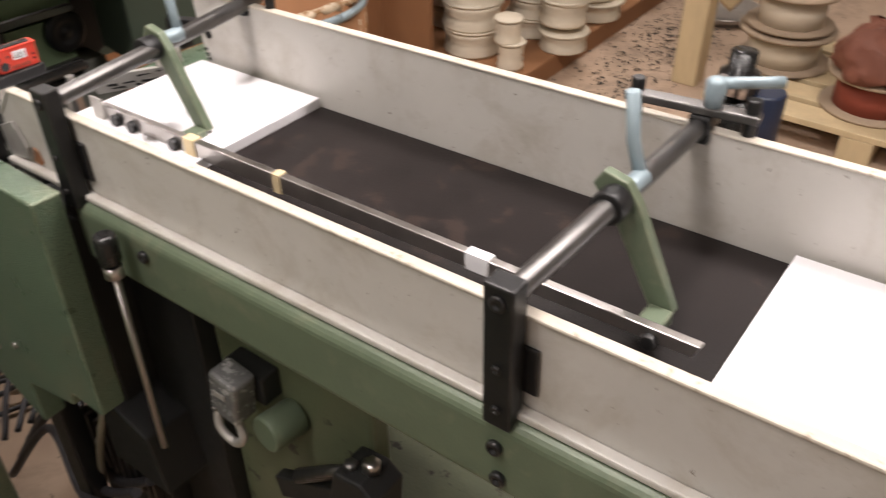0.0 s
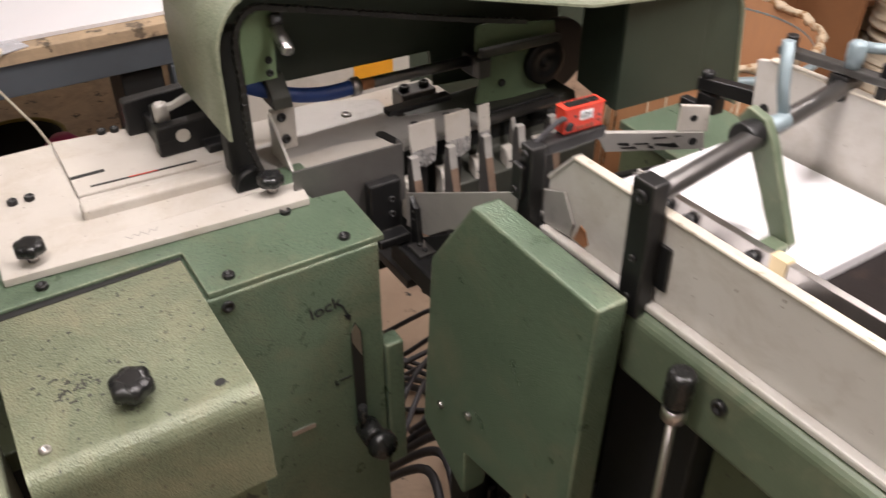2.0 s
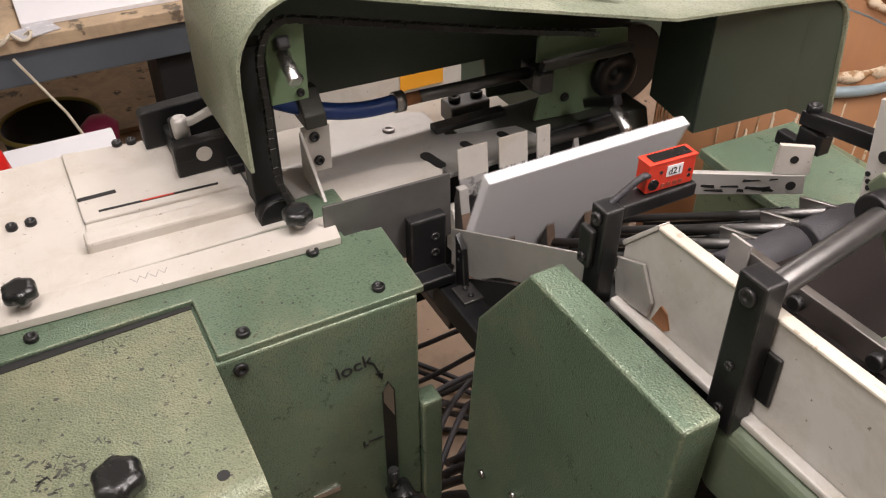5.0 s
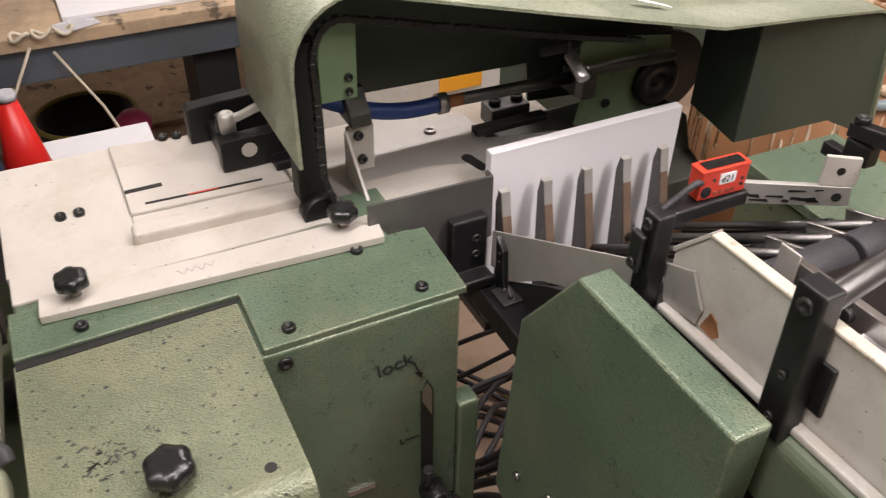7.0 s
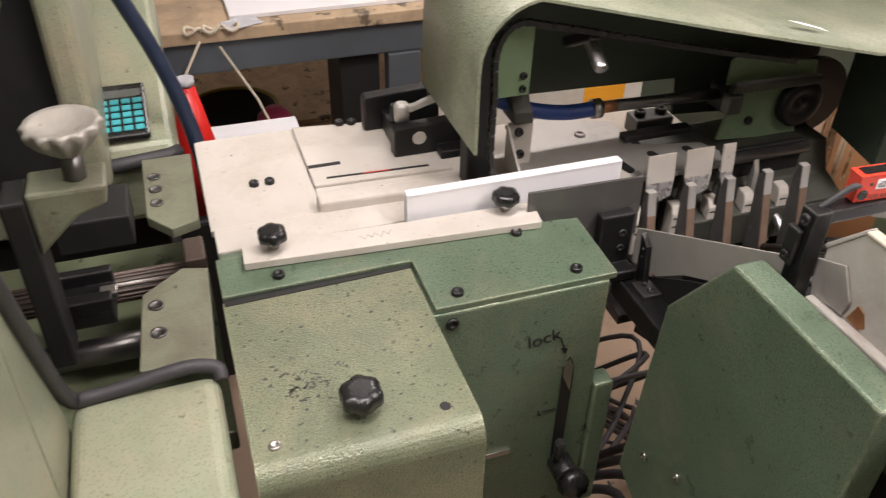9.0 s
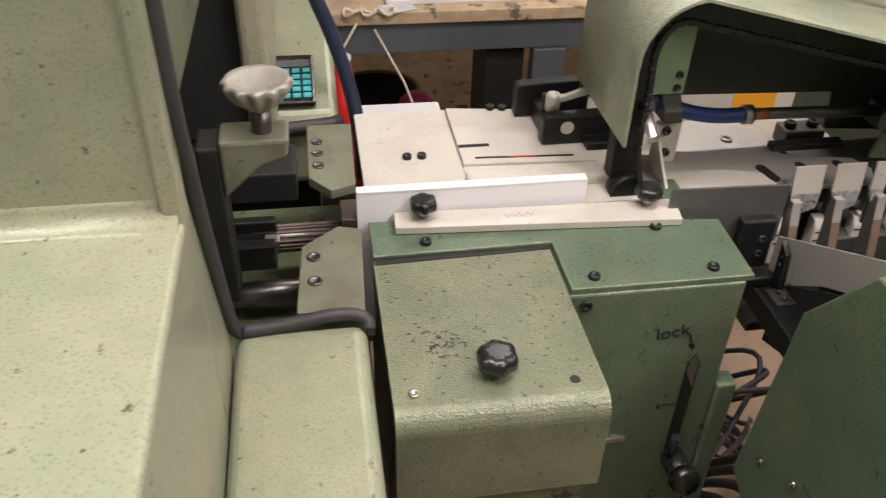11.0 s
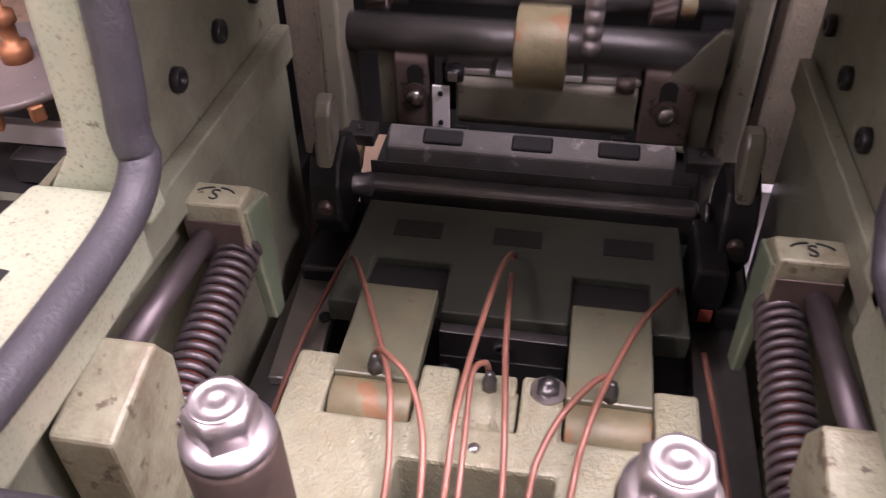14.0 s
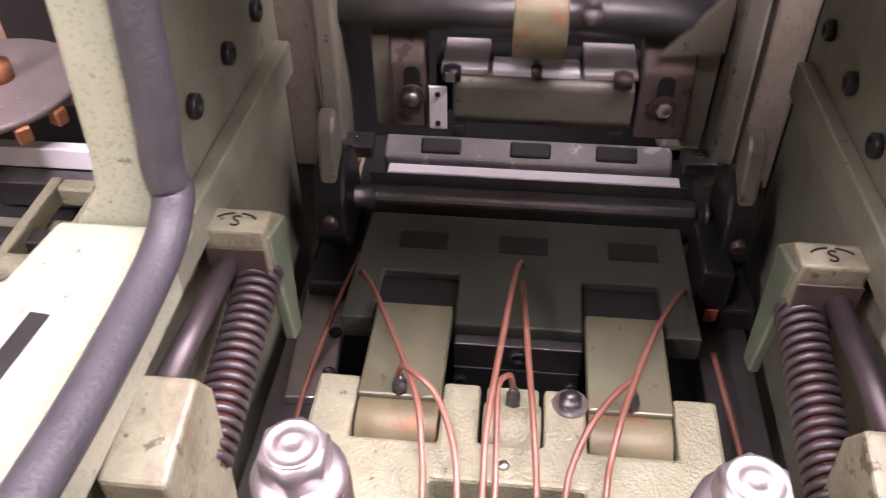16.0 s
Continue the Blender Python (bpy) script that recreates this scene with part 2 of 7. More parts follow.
# Stained oily green, its base also lowered for the shade in the bay
GREEN_BAY = mat("oily_shaded_green", (0.175, 0.185, 0.128), 0.40, 0.05, 20, 0.22, 0.35, 260, (0.06, 0.055, 0.04), 55, 0.66, stain=((0.12, 0.105, 0.075), 14, 0.45, 0.8))
# Hood green made paler, base and patches, for the lamp glare on its top
GREEN_HOOD = mat("glare_paled_green", (0.20, 0.225, 0.155), 0.36, 0.1, 22, 0.16, 0.35, 360, (0.05, 0.052, 0.04), 85, 0.68, kind="hammer", stain=((0.33, 0.33, 0.25), 8, 0.45, 0.6), wear=(0.36, 0.36, 0.25))
DARK_SHEET = mat("blued_sheet_steel", (0.15, 0.143, 0.135), 0.42, 0.5, 14, 0.3, 0.05, 200, stain=((0.17, 0.16, 0.15), 12, 0.5, 0.5))
GREEN_OIL = mat("oil_stained_green", (0.165, 0.16, 0.118), 0.38, 0.15, 30, 0.25, 0.15, 200, (0.05, 0.042, 0.032), 50, 0.62, stain=((0.19, 0.165, 0.125), 18, 0.5, 0.5))
# Table green with the shade that lies over it put into the base colour
TABLE_SHADE = mat("shaded_table_green", (0.047, 0.053, 0.037), 0.42, 0.1, 30, 0.25, 0.15, 200, (0.05, 0.05, 0.04), 60, 0.64)
OILBROWN = mat("oily_brown_steel", (0.085, 0.062, 0.05), 0.42, 0.4, 40, 0.35, 0.15, 200)
SPRING = mat("spring_steel", (0.085, 0.07, 0.07), 0.45, 0.6, 60, 0.25)
WORN_POST = mat("worn_post_paint", (0.25, 0.22, 0.165), 0.45, 0.1, 40, 0.28, 0.7, 260, (0.14, 0.105, 0.07), 190, 0.62, stain=((0.18, 0.14, 0.09), 20, 0.5, 0.6))
BOLT = mat("zinc_bolt", (0.52, 0.48, 0.48), 0.38, 0.9, 70, 0.2, 0.05, 300)
SHEET = mat("bare_sheet_steel", (0.48, 0.46, 0.43), 0.5, 0.55, 30, 0.12, 0.05, 200, stain=((0.25, 0.22, 0.18), 16, 0.55, 0.5))
RUSTY_GREEN = mat("brassy_green", (0.20, 0.175, 0.095), 0.48, 0.15, 40, 0.35, 0.25, 200, (0.26, 0.14, 0.065), 35, 0.55)
# Near-black for dark parts, and for shade painted into openings and recesses
GREYDARK = mat("shade_and_dark_parts", (0.010, 0.010, 0.0095), 0.6, 0.0, 30, 0.3)
INK = mat("marker_ink", (0.01, 0.01, 0.012), 0.6)
TEAL = mat("teal_keys", (0.05, 0.38, 0.42), 0.4)
LCD = mat("lcd_glass", (0.12, 0.13, 0.12), 0.2)
BROWN_RED = mat("red_brown_bag", (0.28, 0.06, 0.035), 0.7, 0, 20, 0.2)
LIDCLEAR = mat("clouded_plastic", (0.55, 0.55, 0.58), 0.25, 0.0, 40, 0.2, 0.2, 60)


def glow(name, color, strength):
    m = bpy.data.materials.new(name)
    m.use_nodes = True
    b = m.node_tree.nodes["Principled BSDF"]
    b.inputs["Emission Color"].default_value = (*color, 1)
    b.inputs["Emission Strength"].default_value = strength
    return m


TUBE_GLOW = glow("lamp_diffuser", (1.0, 0.93, 0.84), 6.0)


# ---- builders ----
def join(*bms):
    """Several bmeshes in one."""
    out = bmesh.new()
    for b in bms:
        me = bpy.data.meshes.new("tmp")
        b.to_mesh(me)
        out.from_mesh(me)
        bpy.data.meshes.remove(me)
        b.free()
    return out


def box(x0, x1, y0, y1, z0, z1, bev=0.0015, seg=2):
    bm = bmesh.new()
    bmesh.ops.create_cube(bm, size=1, matrix=Matrix.LocRotScale(((x0 + x1) / 2, (y0 + y1) / 2, (z0 + z1) / 2), None, (abs(x1 - x0), abs(y1 - y0), abs(z1 - z0))))
    bev = min(bev, 0.45 * min(abs(x1 - x0), abs(y1 - y0), abs(z1 - z0)))
    if bev > 0:
        bmesh.ops.bevel(bm, geom=bm.edges[:], offset=bev, segments=seg, profile=0.5, affect="EDGES")
    return bm


def prism(pts, axis, a, b, bev=0.0015, seg=2):
    """A polygon pulled along an axis from a to b. pts: the two other coordinates, in the order xyz."""
    bm = bmesh.new()

    def at(p, w):
        return {"x": (w, p[0], p[1]), "y": (p[0], w, p[1]), "z": (p[0], p[1], w)}[axis]
    lo = [bm.verts.new(at(p, a)) for p in pts]
    hi = [bm.verts.new(at(p, b)) for p in pts]
    k = len(pts)
    bm.faces.new(lo)
    bm.faces.new(hi[::-1])
    for i in range(k):
        bm.faces.new((lo[i], hi[i], hi[(i + 1) % k], lo[(i + 1) % k]))
    bmesh.ops.recalc_face_normals(bm, faces=bm.faces[:])
    if bev > 0:
        bmesh.ops.bevel(bm, geom=bm.edges[:], offset=bev, segments=seg, profile=0.5, affect="EDGES", clamp_overlap=True)
    return bm


def cyl(p0, p1, r, seg=20, r2=None, bev=0.0):
    p0, p1 = Vector(p0), Vector(p1)
    d = p1 - p0
    bm = bmesh.new()
    bmesh.ops.create_cone(bm, cap_ends=True, segments=seg, radius1=r, radius2=r if r2 is None else r2, depth=d.length)
    if bev:
        es = [e for e in bm.edges if abs(e.verts[0].co.z - e.verts[1].co.z) < 1e-6]
        bmesh.ops.bevel(bm, geom=es, offset=bev, segments=2, profile=0.5, affect="EDGES")
    q = d.to_track_quat("Z", "Y")
    bmesh.ops.transform(bm, matrix=Matrix.Translation((p0 + p1) / 2) @ q.to_matrix().to_4x4(), verts=bm.verts[:])
    for f in bm.faces:
        f.smooth = len(f.verts) == 4
    return bm


def lathe(profile, base, up=(0, 0, 1), seg=24):
    """A turned body: (radius, height) pairs round a line from base along up."""
    bm = bmesh.new()
    rings = []
    for r, h in profile:
        if r < 1e-6:
            rings.append([bm.verts.new((0, 0, h))])
        else:
            rings.append([bm.verts.new((r * math.cos(2 * math.pi * i / seg), r * math.sin(2 * math.pi * i / seg), h)) for i in range(seg)])
    for a, b in zip(rings, rings[1:]):
        for i in range(seg):
            j = (i + 1) % seg
            vs = [a[i % len(a)], a[j % len(a)], b[j % len(b)], b[i % len(b)]]
            vs = list(dict.fromkeys(vs))
            if len(vs) > 2:
                f = bm.faces.new(vs)
                f.smooth = True
    for ring, flip in ((rings[0], True), (rings[-1], False)):
        if len(ring) > 1:
            bm.faces.new(ring[::-1] if flip else ring)
    bmesh.ops.recalc_face_normals(bm, faces=bm.faces[:])
    q = Vector(up).to_track_quat("Z", "Y")
    bmesh.ops.transform(bm, matrix=Matrix.Translation(base) @ q.to_matrix().to_4x4(), verts=bm.verts[:])
    return bm


def spline(pts, n=8):
    """A smooth line through the points."""
    pts = [Vector(p) for p in pts]
    out = []
    for i in range(len(pts) - 1):
        p0, p1, p2, p3 = pts[max(i - 1, 0)], pts[i], pts[i + 1], pts[min(i + 2, len(pts) - 1)]
        for k in range(n):
            t = k / n
            out.append(0.5 * (2 * p1 + (p2 - p0) * t + (2 * p0 - 5 * p1 + 4 * p2 - p3) * t * t + (3 * p1 - p0 - 3 * p2 + p3) * t ** 3))
    return out + [pts[-1]]


def tube(pts, r, seg=10, flat=None):
    """A pipe along a line of points; flat: half sizes (across, up) of a rectangular bar instead."""
    bm = bmesh.new()
    pts = [Vector(p) for p in pts]
    rings = []
    side = None
    for i, p in enumerate(pts):
        d = (pts[min(i + 1, len(pts) - 1)] - pts[max(i - 1, 0)]).normalized()
        if side is None:
            side = d.cross(Vector((0, 0, 1)))
            if side.length < 1e-3:
                side = d.cross(Vector((1, 0, 0)))
        side = (side - d * side.dot(d)).normalized()
        up = side.cross(d)
        rings.append([bm.verts.new(p + r * (math.cos(2 * math.pi * k / seg) * side + math.sin(2 * math.pi * k / seg) * up)) for k in range(seg)])
    for a, b in zip(rings, rings[1:]):
        for k in range(seg):
            f = bm.faces.new((a[k], a[(k + 1) % seg], b[(k + 1) % seg], b[k]))
            f.smooth = True
    bm.faces.new(rings[0])
    bm.faces.new(rings[-1][::-1])
    bmesh.ops.recalc_face_normals(bm, faces=bm.faces[:])
    return bm


def coil(p0, p1, r, wire, turns, seg=18, wseg=8):
    p0, p1 = Vector(p0), Vector(p1)
    d = (p1 - p0).normalized()
    a = d.orthogonal().normalized()
    b = d.cross(a)
    n = int(turns * seg)
    return tube([p0.lerp(p1, i / n) + r * (math.cos(2 * math.pi * i / seg) * a + math.sin(2 * math.pi * i / seg) * b) for i in range(n + 1)], wire, wseg)


def turned(bm, m):
    bmesh.ops.transform(bm, matrix=m, verts=bm.verts[:])
    return bm


def rot_about(p, axis, deg):
    return Matrix.Translation(p) @ Matrix.Rotation(radians(deg), 4, axis) @ Matrix.Translation(-Vector(p))


ORIGIN = {}


def thing(name, base, label, category, group="", kind=""):
    """An Empty at the thing's base, which carries its parts."""
    ob = new(name)
    ob.empty_display_size = 0.05
    ob.location = base
    ORIGIN[ob.name] = Vector(base)
    return tagged(ob, label, category, group, kind)


def part(name, bm, material, parent=None, label="", origin=None):
    """One mesh under a thing or a part; the bmesh is given in the world's metres."""
    base = ORIGIN[parent.name] if parent else Vector((0, 0, 0))
    here = Vector(origin) if origin is not None else base
    bmesh.ops.translate(bm, vec=-here, verts=bm.verts[:])
    me = bpy.data.meshes.new(name)
    bm.to_mesh(me)
    bm.free()
    me.materials.append(material)
    ob = new(name, me)
    if parent:
        ob.parent = parent
    ob.location = here - base
    ORIGIN[ob.name] = here
    return tagged(ob, label)


def solo(name, bm, material, label, category, group="", kind="", base=(0, 0, 0)):
    """A thing of one mesh."""
    bmesh.ops.translate(bm, vec=-Vector(base), verts=bm.verts[:])
    me = bpy.data.meshes.new(name)
    bm.to_mesh(me)
    bm.free()
    me.materials.append(material)
    ob = new(name, me)
    ob.location = base
    ORIGIN[ob.name] = Vector(base)
    return tagged(ob, label, category, group, kind)


def screw(parent, p, r=0.006, h=0.005, up=(0, 0, 1), name="socket_screw", material=None):
    """A round-headed socket screw, its socket sunk."""
    part(name, lathe([(r, -0.001), (r, h * 0.8), (r * 0.85, h), (r * 0.5, h), (r * 0.48, h * 0.45), (0, h * 0.45)], p, up, 14), material or BLACK, parent)


def hex_bolt(parent, p, r, h, up=(0, 0, 1), name="hex_bolt", material=None):
    part(name, lathe([(r, 0), (r, h * 0.85), (r * 0.9, h), (0, h)], p, up, 6), material or CHROME, parent)


def star_knob(name, p, r, label, group=""):
    """A lobed black clamping knob on its stem."""
    k = thing(name, p, label, "knob", group)
    bm = bmesh.new()
    n = 48
    levels = [(0.75, 0.012), (1.0, 0.016), (1.0, 0.026), (0.9, 0.031), (0.55, 0.033)]
    rings = []
    for f, z in levels:
        rings.append([bm.verts.new((r * f * (1 + 0.065 * math.cos(6 * a)) * math.cos(a), r * f * (1 + 0.065 * math.cos(6 * a)) * math.sin(a), z * r / 0.022)) for a in [2 * math.pi * i / n for i in range(n)]])
    for a, b in zip(rings, rings[1:]):
        for i in range(n):
            f = bm.faces.new((a[i], a[(i + 1) % n], b[(i + 1) % n], b[i]))
            f.smooth = True
    bm.faces.new(rings[0][::-1])
    bm.faces.new(rings[-1])
    bmesh.ops.translate(bm, vec=p, verts=bm.verts[:])
    part("grip", bm, KNOB, k)
    part("stem", cyl(p, (p[0], p[1], p[2] + 0.014 * r / 0.022), r * 0.42, 16), STEEL, k)
    return k


# ---- the room ----
solo("floor", box(-5.2, 3.2, -4.2, 5.2, -0.1, 0.0, 0), CONCRETE, "dusty tan workshop floor with dark scraps", "floor", kind="structure")
solo("ceiling", box(-5.2, 3.2, -4.2, 5.2, 3.1, 3.2, 0), PLASTER, "plain light workshop ceiling", "ceiling", kind="structure")
solo("wall_west", box(-5.2, -5.1, -4.2, 5.2, 0, 3.1, 0), PLASTER, "plain painted workshop wall", "wall", kind="structure")
solo("wall_east", box(3.1, 3.2, -4.2, 5.2, 0, 3.1, 0), PLASTER, "plain painted workshop wall", "wall", kind="structure")
solo("wall_north", box(-5.1, 3.1, 5.1, 5.2, 0, 3.1, 0), PLASTER, "plain painted workshop wall", "wall", kind="structure")
solo("wall_south", box(-5.1, 3.1, -4.2, -4.1, 0, 3.1, 0), PLASTER, "plain painted workshop wall", "wall", kind="structure")


def ceiling_lamp(x, y, along, power):
    """A fluorescent batten under the ceiling with the area lamp that it is."""
    lx, ly = (1.2, 0.28) if along == "x" else (0.28, 1.2)
    k = thing("ceiling_light", (x, y, 3.1), "white fluorescent batten fixed under the ceiling", "ceiling light", "ceiling lights")
    part("housing", box(x - lx / 2, x + lx / 2, y - ly / 2, y + ly / 2, 3.05, 3.099, 0.004), TABLETOP, k)
    part("diffuser", box(x - lx / 2 + 0.02, x + lx / 2 - 0.02, y - ly / 2 + 0.02, y + ly / 2 - 0.02, 3.028, 3.048, 0.004), TUBE_GLOW, k)
    lamp = bpy.data.lights.new("tube_light", "AREA")
    lamp.shape, lamp.size, lamp.size_y, lamp.energy, lamp.color = "RECTANGLE", lx, ly, power, (1.0, 0.94, 0.86)
    ob = new("tube_light", lamp)
    ob.location = (x, y, 3.02)


for lx_, ly_, along_, power_ in LAMPS:
    ceiling_lamp(lx_, ly_, along_, power_)


# ---- infeed conveyor ----
SLOPE = rot_about((-0.85, 0.6, 1.07), "Y", -1.5)


def sloped(ob):
    """Lay a thing on the conveyor's gentle rise."""
    ob.matrix_basis = SLOPE @ Matrix.Translation(ob.location)
    return ob


conv = thing("conveyor", (-0.2, 0.6, 0), "green infeed conveyor with white side walls and dark belt", "conveyor")
part("belt", box(-0.985, 1.3, 0.448, 0.766, 1.066, 1.076, 0.002), BELT, conv, "dark brown conveyor belt")
part("belt_return", box(-0.97, 1.3, 0.452, 0.76, 0.99, 1.0, 0.002), BELT, conv)
part("near_wall", prism([(-1.026, 1.069), (1.3, 1.069), (1.3, 1.172), (-0.985, 1.172), (-1.024, 1.131)], "y", 0.438, 0.446, 0.001), WALL_PT, conv, "worn grey-white sheet side wall")
part("near_lip", box(-0.985, 1.3, 0.4355, 0.4485, 1.1718, 1.1762, 0.0018), LIP, conv)
part("end_lip", prism([(-0.9852, 1.1775), (-0.9852, 1.172), (-1.024, 1.131), (-1.027, 1.135)], "y", 0.436, 0.449, 0.001), WALL_PT, conv)
part("near_foot", box(-1.02, 1.3, 0.4245, 0.4375, 1.0690, 1.0775, 0.0025), WALL_PT, conv)
part("rust_patch", prism([(-0.975, 1.080), (-0.966, 1.102), (-0.958, 1.098), (-0.952, 1.084), (-0.958, 1.078)], "y", 0.4365, 0.4379, 0), RUSTY, conv, "rust patch")
part("end_tab", prism([(-1.022, 1.077), (-1.029, 1.117), (-0.992, 1.132), (-0.974, 1.100), (-0.978, 1.082)], "y", 0.4325, 0.436, 0.0008), SHEET, conv, "bare sheet-metal tab")
part("far_wall", prism([(-1.026, 1.07), (1.3, 1.07), (1.3, 1.194), (-1.02, 1.194), (-1.038, 1.190)], "y", 0.77, 0.779, 0.001), WALL_PT, conv, "grey-white sheet side wall")
part("far_lip", box(-1.02, 1.3, 0.768, 0.782, 1.1935, 1.1972, 0.0016), LIP, conv)
part("near_rail", prism([(-0.872, 0.980), (1.3, 0.955), (1.3, 1.0685), (-0.872, 1.0685)], "y", 0.415, 0.462, 0.014, 5), GREEN_RAIL, conv, "worn green steel side rail")
part("far_rail", box(-0.93, 1.3, 0.77, 0.80, 0.975, 1.068, 0.004), GREEN_RAIL, conv)
part("leg", box(0.55, 0.63, 0.41, 0.77, -0.04, 0.976, 0.004), GREEN_RAIL, conv)
for bx, bz in ((-0.251, 1.036), (-0.247, 0.998), (-0.735, 1.040)):
    screw(conv, (bx, 0.415, bz), 0.008, 0.006, (0, -1, 0))
for hx, hz, hr in ((-1.013, 1.133, 0.007), (-1.025, 1.107, 0.003), (-1.022, 1.099, 0.003), (-1.02, 1.092, 0.003)):
    part("wall_hole", cyl((hx, 0.7685, hz), (hx, 0.7702, hz), hr, 14), GREYDARK, conv)
sloped(conv)

# drive rollers at the conveyor's end
rollers = thing("roller_set", (-1.0, 0.6, 0.98), "black feed rollers at the conveyor end", "roller")
for ry0, ry1 in ((0.452, 0.555), (0.565, 0.67), (0.68, 0.76)):
    part("roller", cyl((-1.015, ry0, 1.045), (-1.015, ry1, 1.045), 0.026, 28, bev=0.003), RUBBER, rollers)
part("shaft", cyl((-1.015, 0.445, 1.045), (-1.015, 0.768, 1.045), 0.012), STEEL_DK, rollers)


# ---- posts, rods and the middle guide bar over the belt ----
def gantry(x, label, skew, arm_foot):
    g = thing("rod_bracket", (x, 0.42, 1.05), label, "bracket", "rod brackets over the belt")
    part("post", box(x - 0.014, x + 0.014, 0.412, 0.433, 1.0630, 1.214, 0.002), BLACK, g, "black flat steel post")
    part("post_foot", box(x - 0.010, x + 0.026, 0.4335, 0.4375, 1.095, 1.145, 0.0015), BLACK, g)
    for hz in (1.198, 1.13, 1.085):
        screw(g, (x, 0.412, hz), 0.0075 if hz > 1.19 else 0.004, 0.003, (0, -1, 0))
    xe = x + 2 * skew
    part("rod", cyl((x + 0.002, 0.433, 1.198), (xe, 0.80, 1.198), 0.0105, 20, bev=0.002), STEEL_DK, g, "dark steel cross rod")
    part("end_block", box(xe - 0.012, xe + 0.012, 0.762, 0.786, 1.1815, 1.212, 0.003), BLACK, g)
    part("clamp_bar", turned(box(xe - 0.082, xe + 0.056, 0.764, 0.782, 1.2125, 1.222, 0.002), rot_about((xe, 0.77, 1.22), "Z", 6)), STEEL_DK, g)
    for dx in (-0.072, 0.046):
        part("clamp_screw", cyl((xe + dx, 0.776 + 0.1 * dx, 1.192), (xe + dx, 0.776 + 0.1 * dx, 1.236), 0.0075, 14, bev=0.002), BLACK, g)
    hub = part("clamp_lever", lathe([(0.009, 0), (0.0105, 0.012), (0.0105, 0.026), (0.007, 0.030), (0, 0.031)], (xe + 0.008, 0.773, 1.222), seg=16), GREYBLUE, g, "grey-blue locking lever")
    part("lever_arm", tube([(xe + 0.010, 0.775, 1.246), (xe + 0.028, 0.788, 1.246), (xe + 0.045, 0.800, 1.246), (xe + 0.062, 0.812, 1.246)], 0.0062, 10), GREYBLUE, hub)
    # collar, hanging arm and its locking lever
    yc, xm = 0.60, x + skew
    part("collar", cyl((xm, yc - 0.026, 1.198), (xm, yc - 0.004, 1.198), 0.0165, 22, bev=0.002), BLACK, g)
    fx = arm_foot
    part("hanging_arm", prism([(xm - 0.026, 1.206), (xm - 0.016, 1.222), (xm + 0.008, 1.216), (xm + 0.022, 1.196), (fx + 0.012, 1.096), (fx - 0.012, 1.090), (xm - 0.004, 1.180)], "y", yc - 0.003, yc + 0.009, 0.002), GREEN_RAIL, g, "green painted hanging arm")
    part("arm_lug", box(fx - 0.012, fx + 0.012, 0.561, yc - 0.0035, 1.086, 1.100, 0.002), GREEN_RAIL, g)
    lock = part("locking_lever", cyl((xm + 0.004, yc + 0.006, 1.204), (xm + 0.006, yc + 0.034, 1.206), 0.0095, 14, bev=0.002), GREYBLUE, g, "grey-blue locking lever")
    part("lever_arm", tube([(xm + 0.005, yc + 0.030, 1.208), (xm - 0.008, yc + 0.036, 1.236), (xm - 0.014, yc + 0.036, 1.284)], 0.0064, 10), GREYBLUE, lock)
    return sloped(g)


gantry(-0.863, "black post and steel rod bracing the conveyor walls", -0.030, -0.835)
gantry(-0.250, "black post and steel rod with grey-blue levers", 0.006, -0.188)
bar = thing("guide_bar", (-0.6, 0.555, 1.08), "long flat steel guide bar above the belt", "guide bar")
part("bar", prism([(-0.985, 1.112), (-0.985, 1.088), (-0.935, 1.086), (-0.14, 1.097), (-0.133, 1.111), (-0.60, 1.112)], "y", 0.550, 0.560, 0.001), STEEL, bar)
part("end_stop", box(-1.0, -0.975, 0.546, 0.549, 1.085, 1.122, 0.001), SHEET, bar)
part("tape", box(-0.652, -0.640, 0.5485, 0.5615, 1.088, 1.1135, 0.0005), MASK, bar, "tan masking tape wrap")
part("tape", box(-0.378, -0.350, 0.5485, 0.5615, 1.093, 1.1135, 0.0005), TABLETOP, bar, "whitish tape wrap")
part("tape", box(-0.81, -0.79, 0.548, 0.562, 1.09, 1.114, 0.0005), MASK, bar, "tan masking tape wrap")
for sx in (-0.95, -0.915, -0.83, -0.178):
    part("bolt", cyl((sx, 0.543, 1.098), (sx, 0.566, 1.098), 0.008, 16, bev=0.001), BLACK, bar)
sloped(bar)

# handle rod that stands beside the rail
lever = thing("lever_rod", (-0.715, 0.36, 0.76), "tall steel lever with black ball grip", "lever")
part("grip", cyl((-0.762, 0.388, 1.037), (-0.762, 0.388, 1.078), 0.0135, 20, bev=0.005), KNOB, lever)
part("ferrule", cyl((-0.762, 0.388, 1.019), (-0.762, 0.388, 1.035), 0.0115, 18), CHROME, lever)
part("rod", cyl((-0.750, 0.380, 0.736), (-0.762, 0.388, 1.019), 0.0046, 14), STEEL, lever)

# ---- slanted side guard ----
guard = thing("side_guard", (-0.98, 0.375, 0.6), "hammered green sheet-steel side guard", "guard")
part("guard_shell", prism([(-0.846, 1.10), (-1.057, 1.10), (-1.145, 0.975), (-1.17, 0.66), (-1.06, 0.60), (-1.058, 0.69), (-0.93, 0.72), (-0.922, 0.75), (-0.85, 0.748)], "y", 0.357, 0.396, 0.004, 3), GREEN, guard)
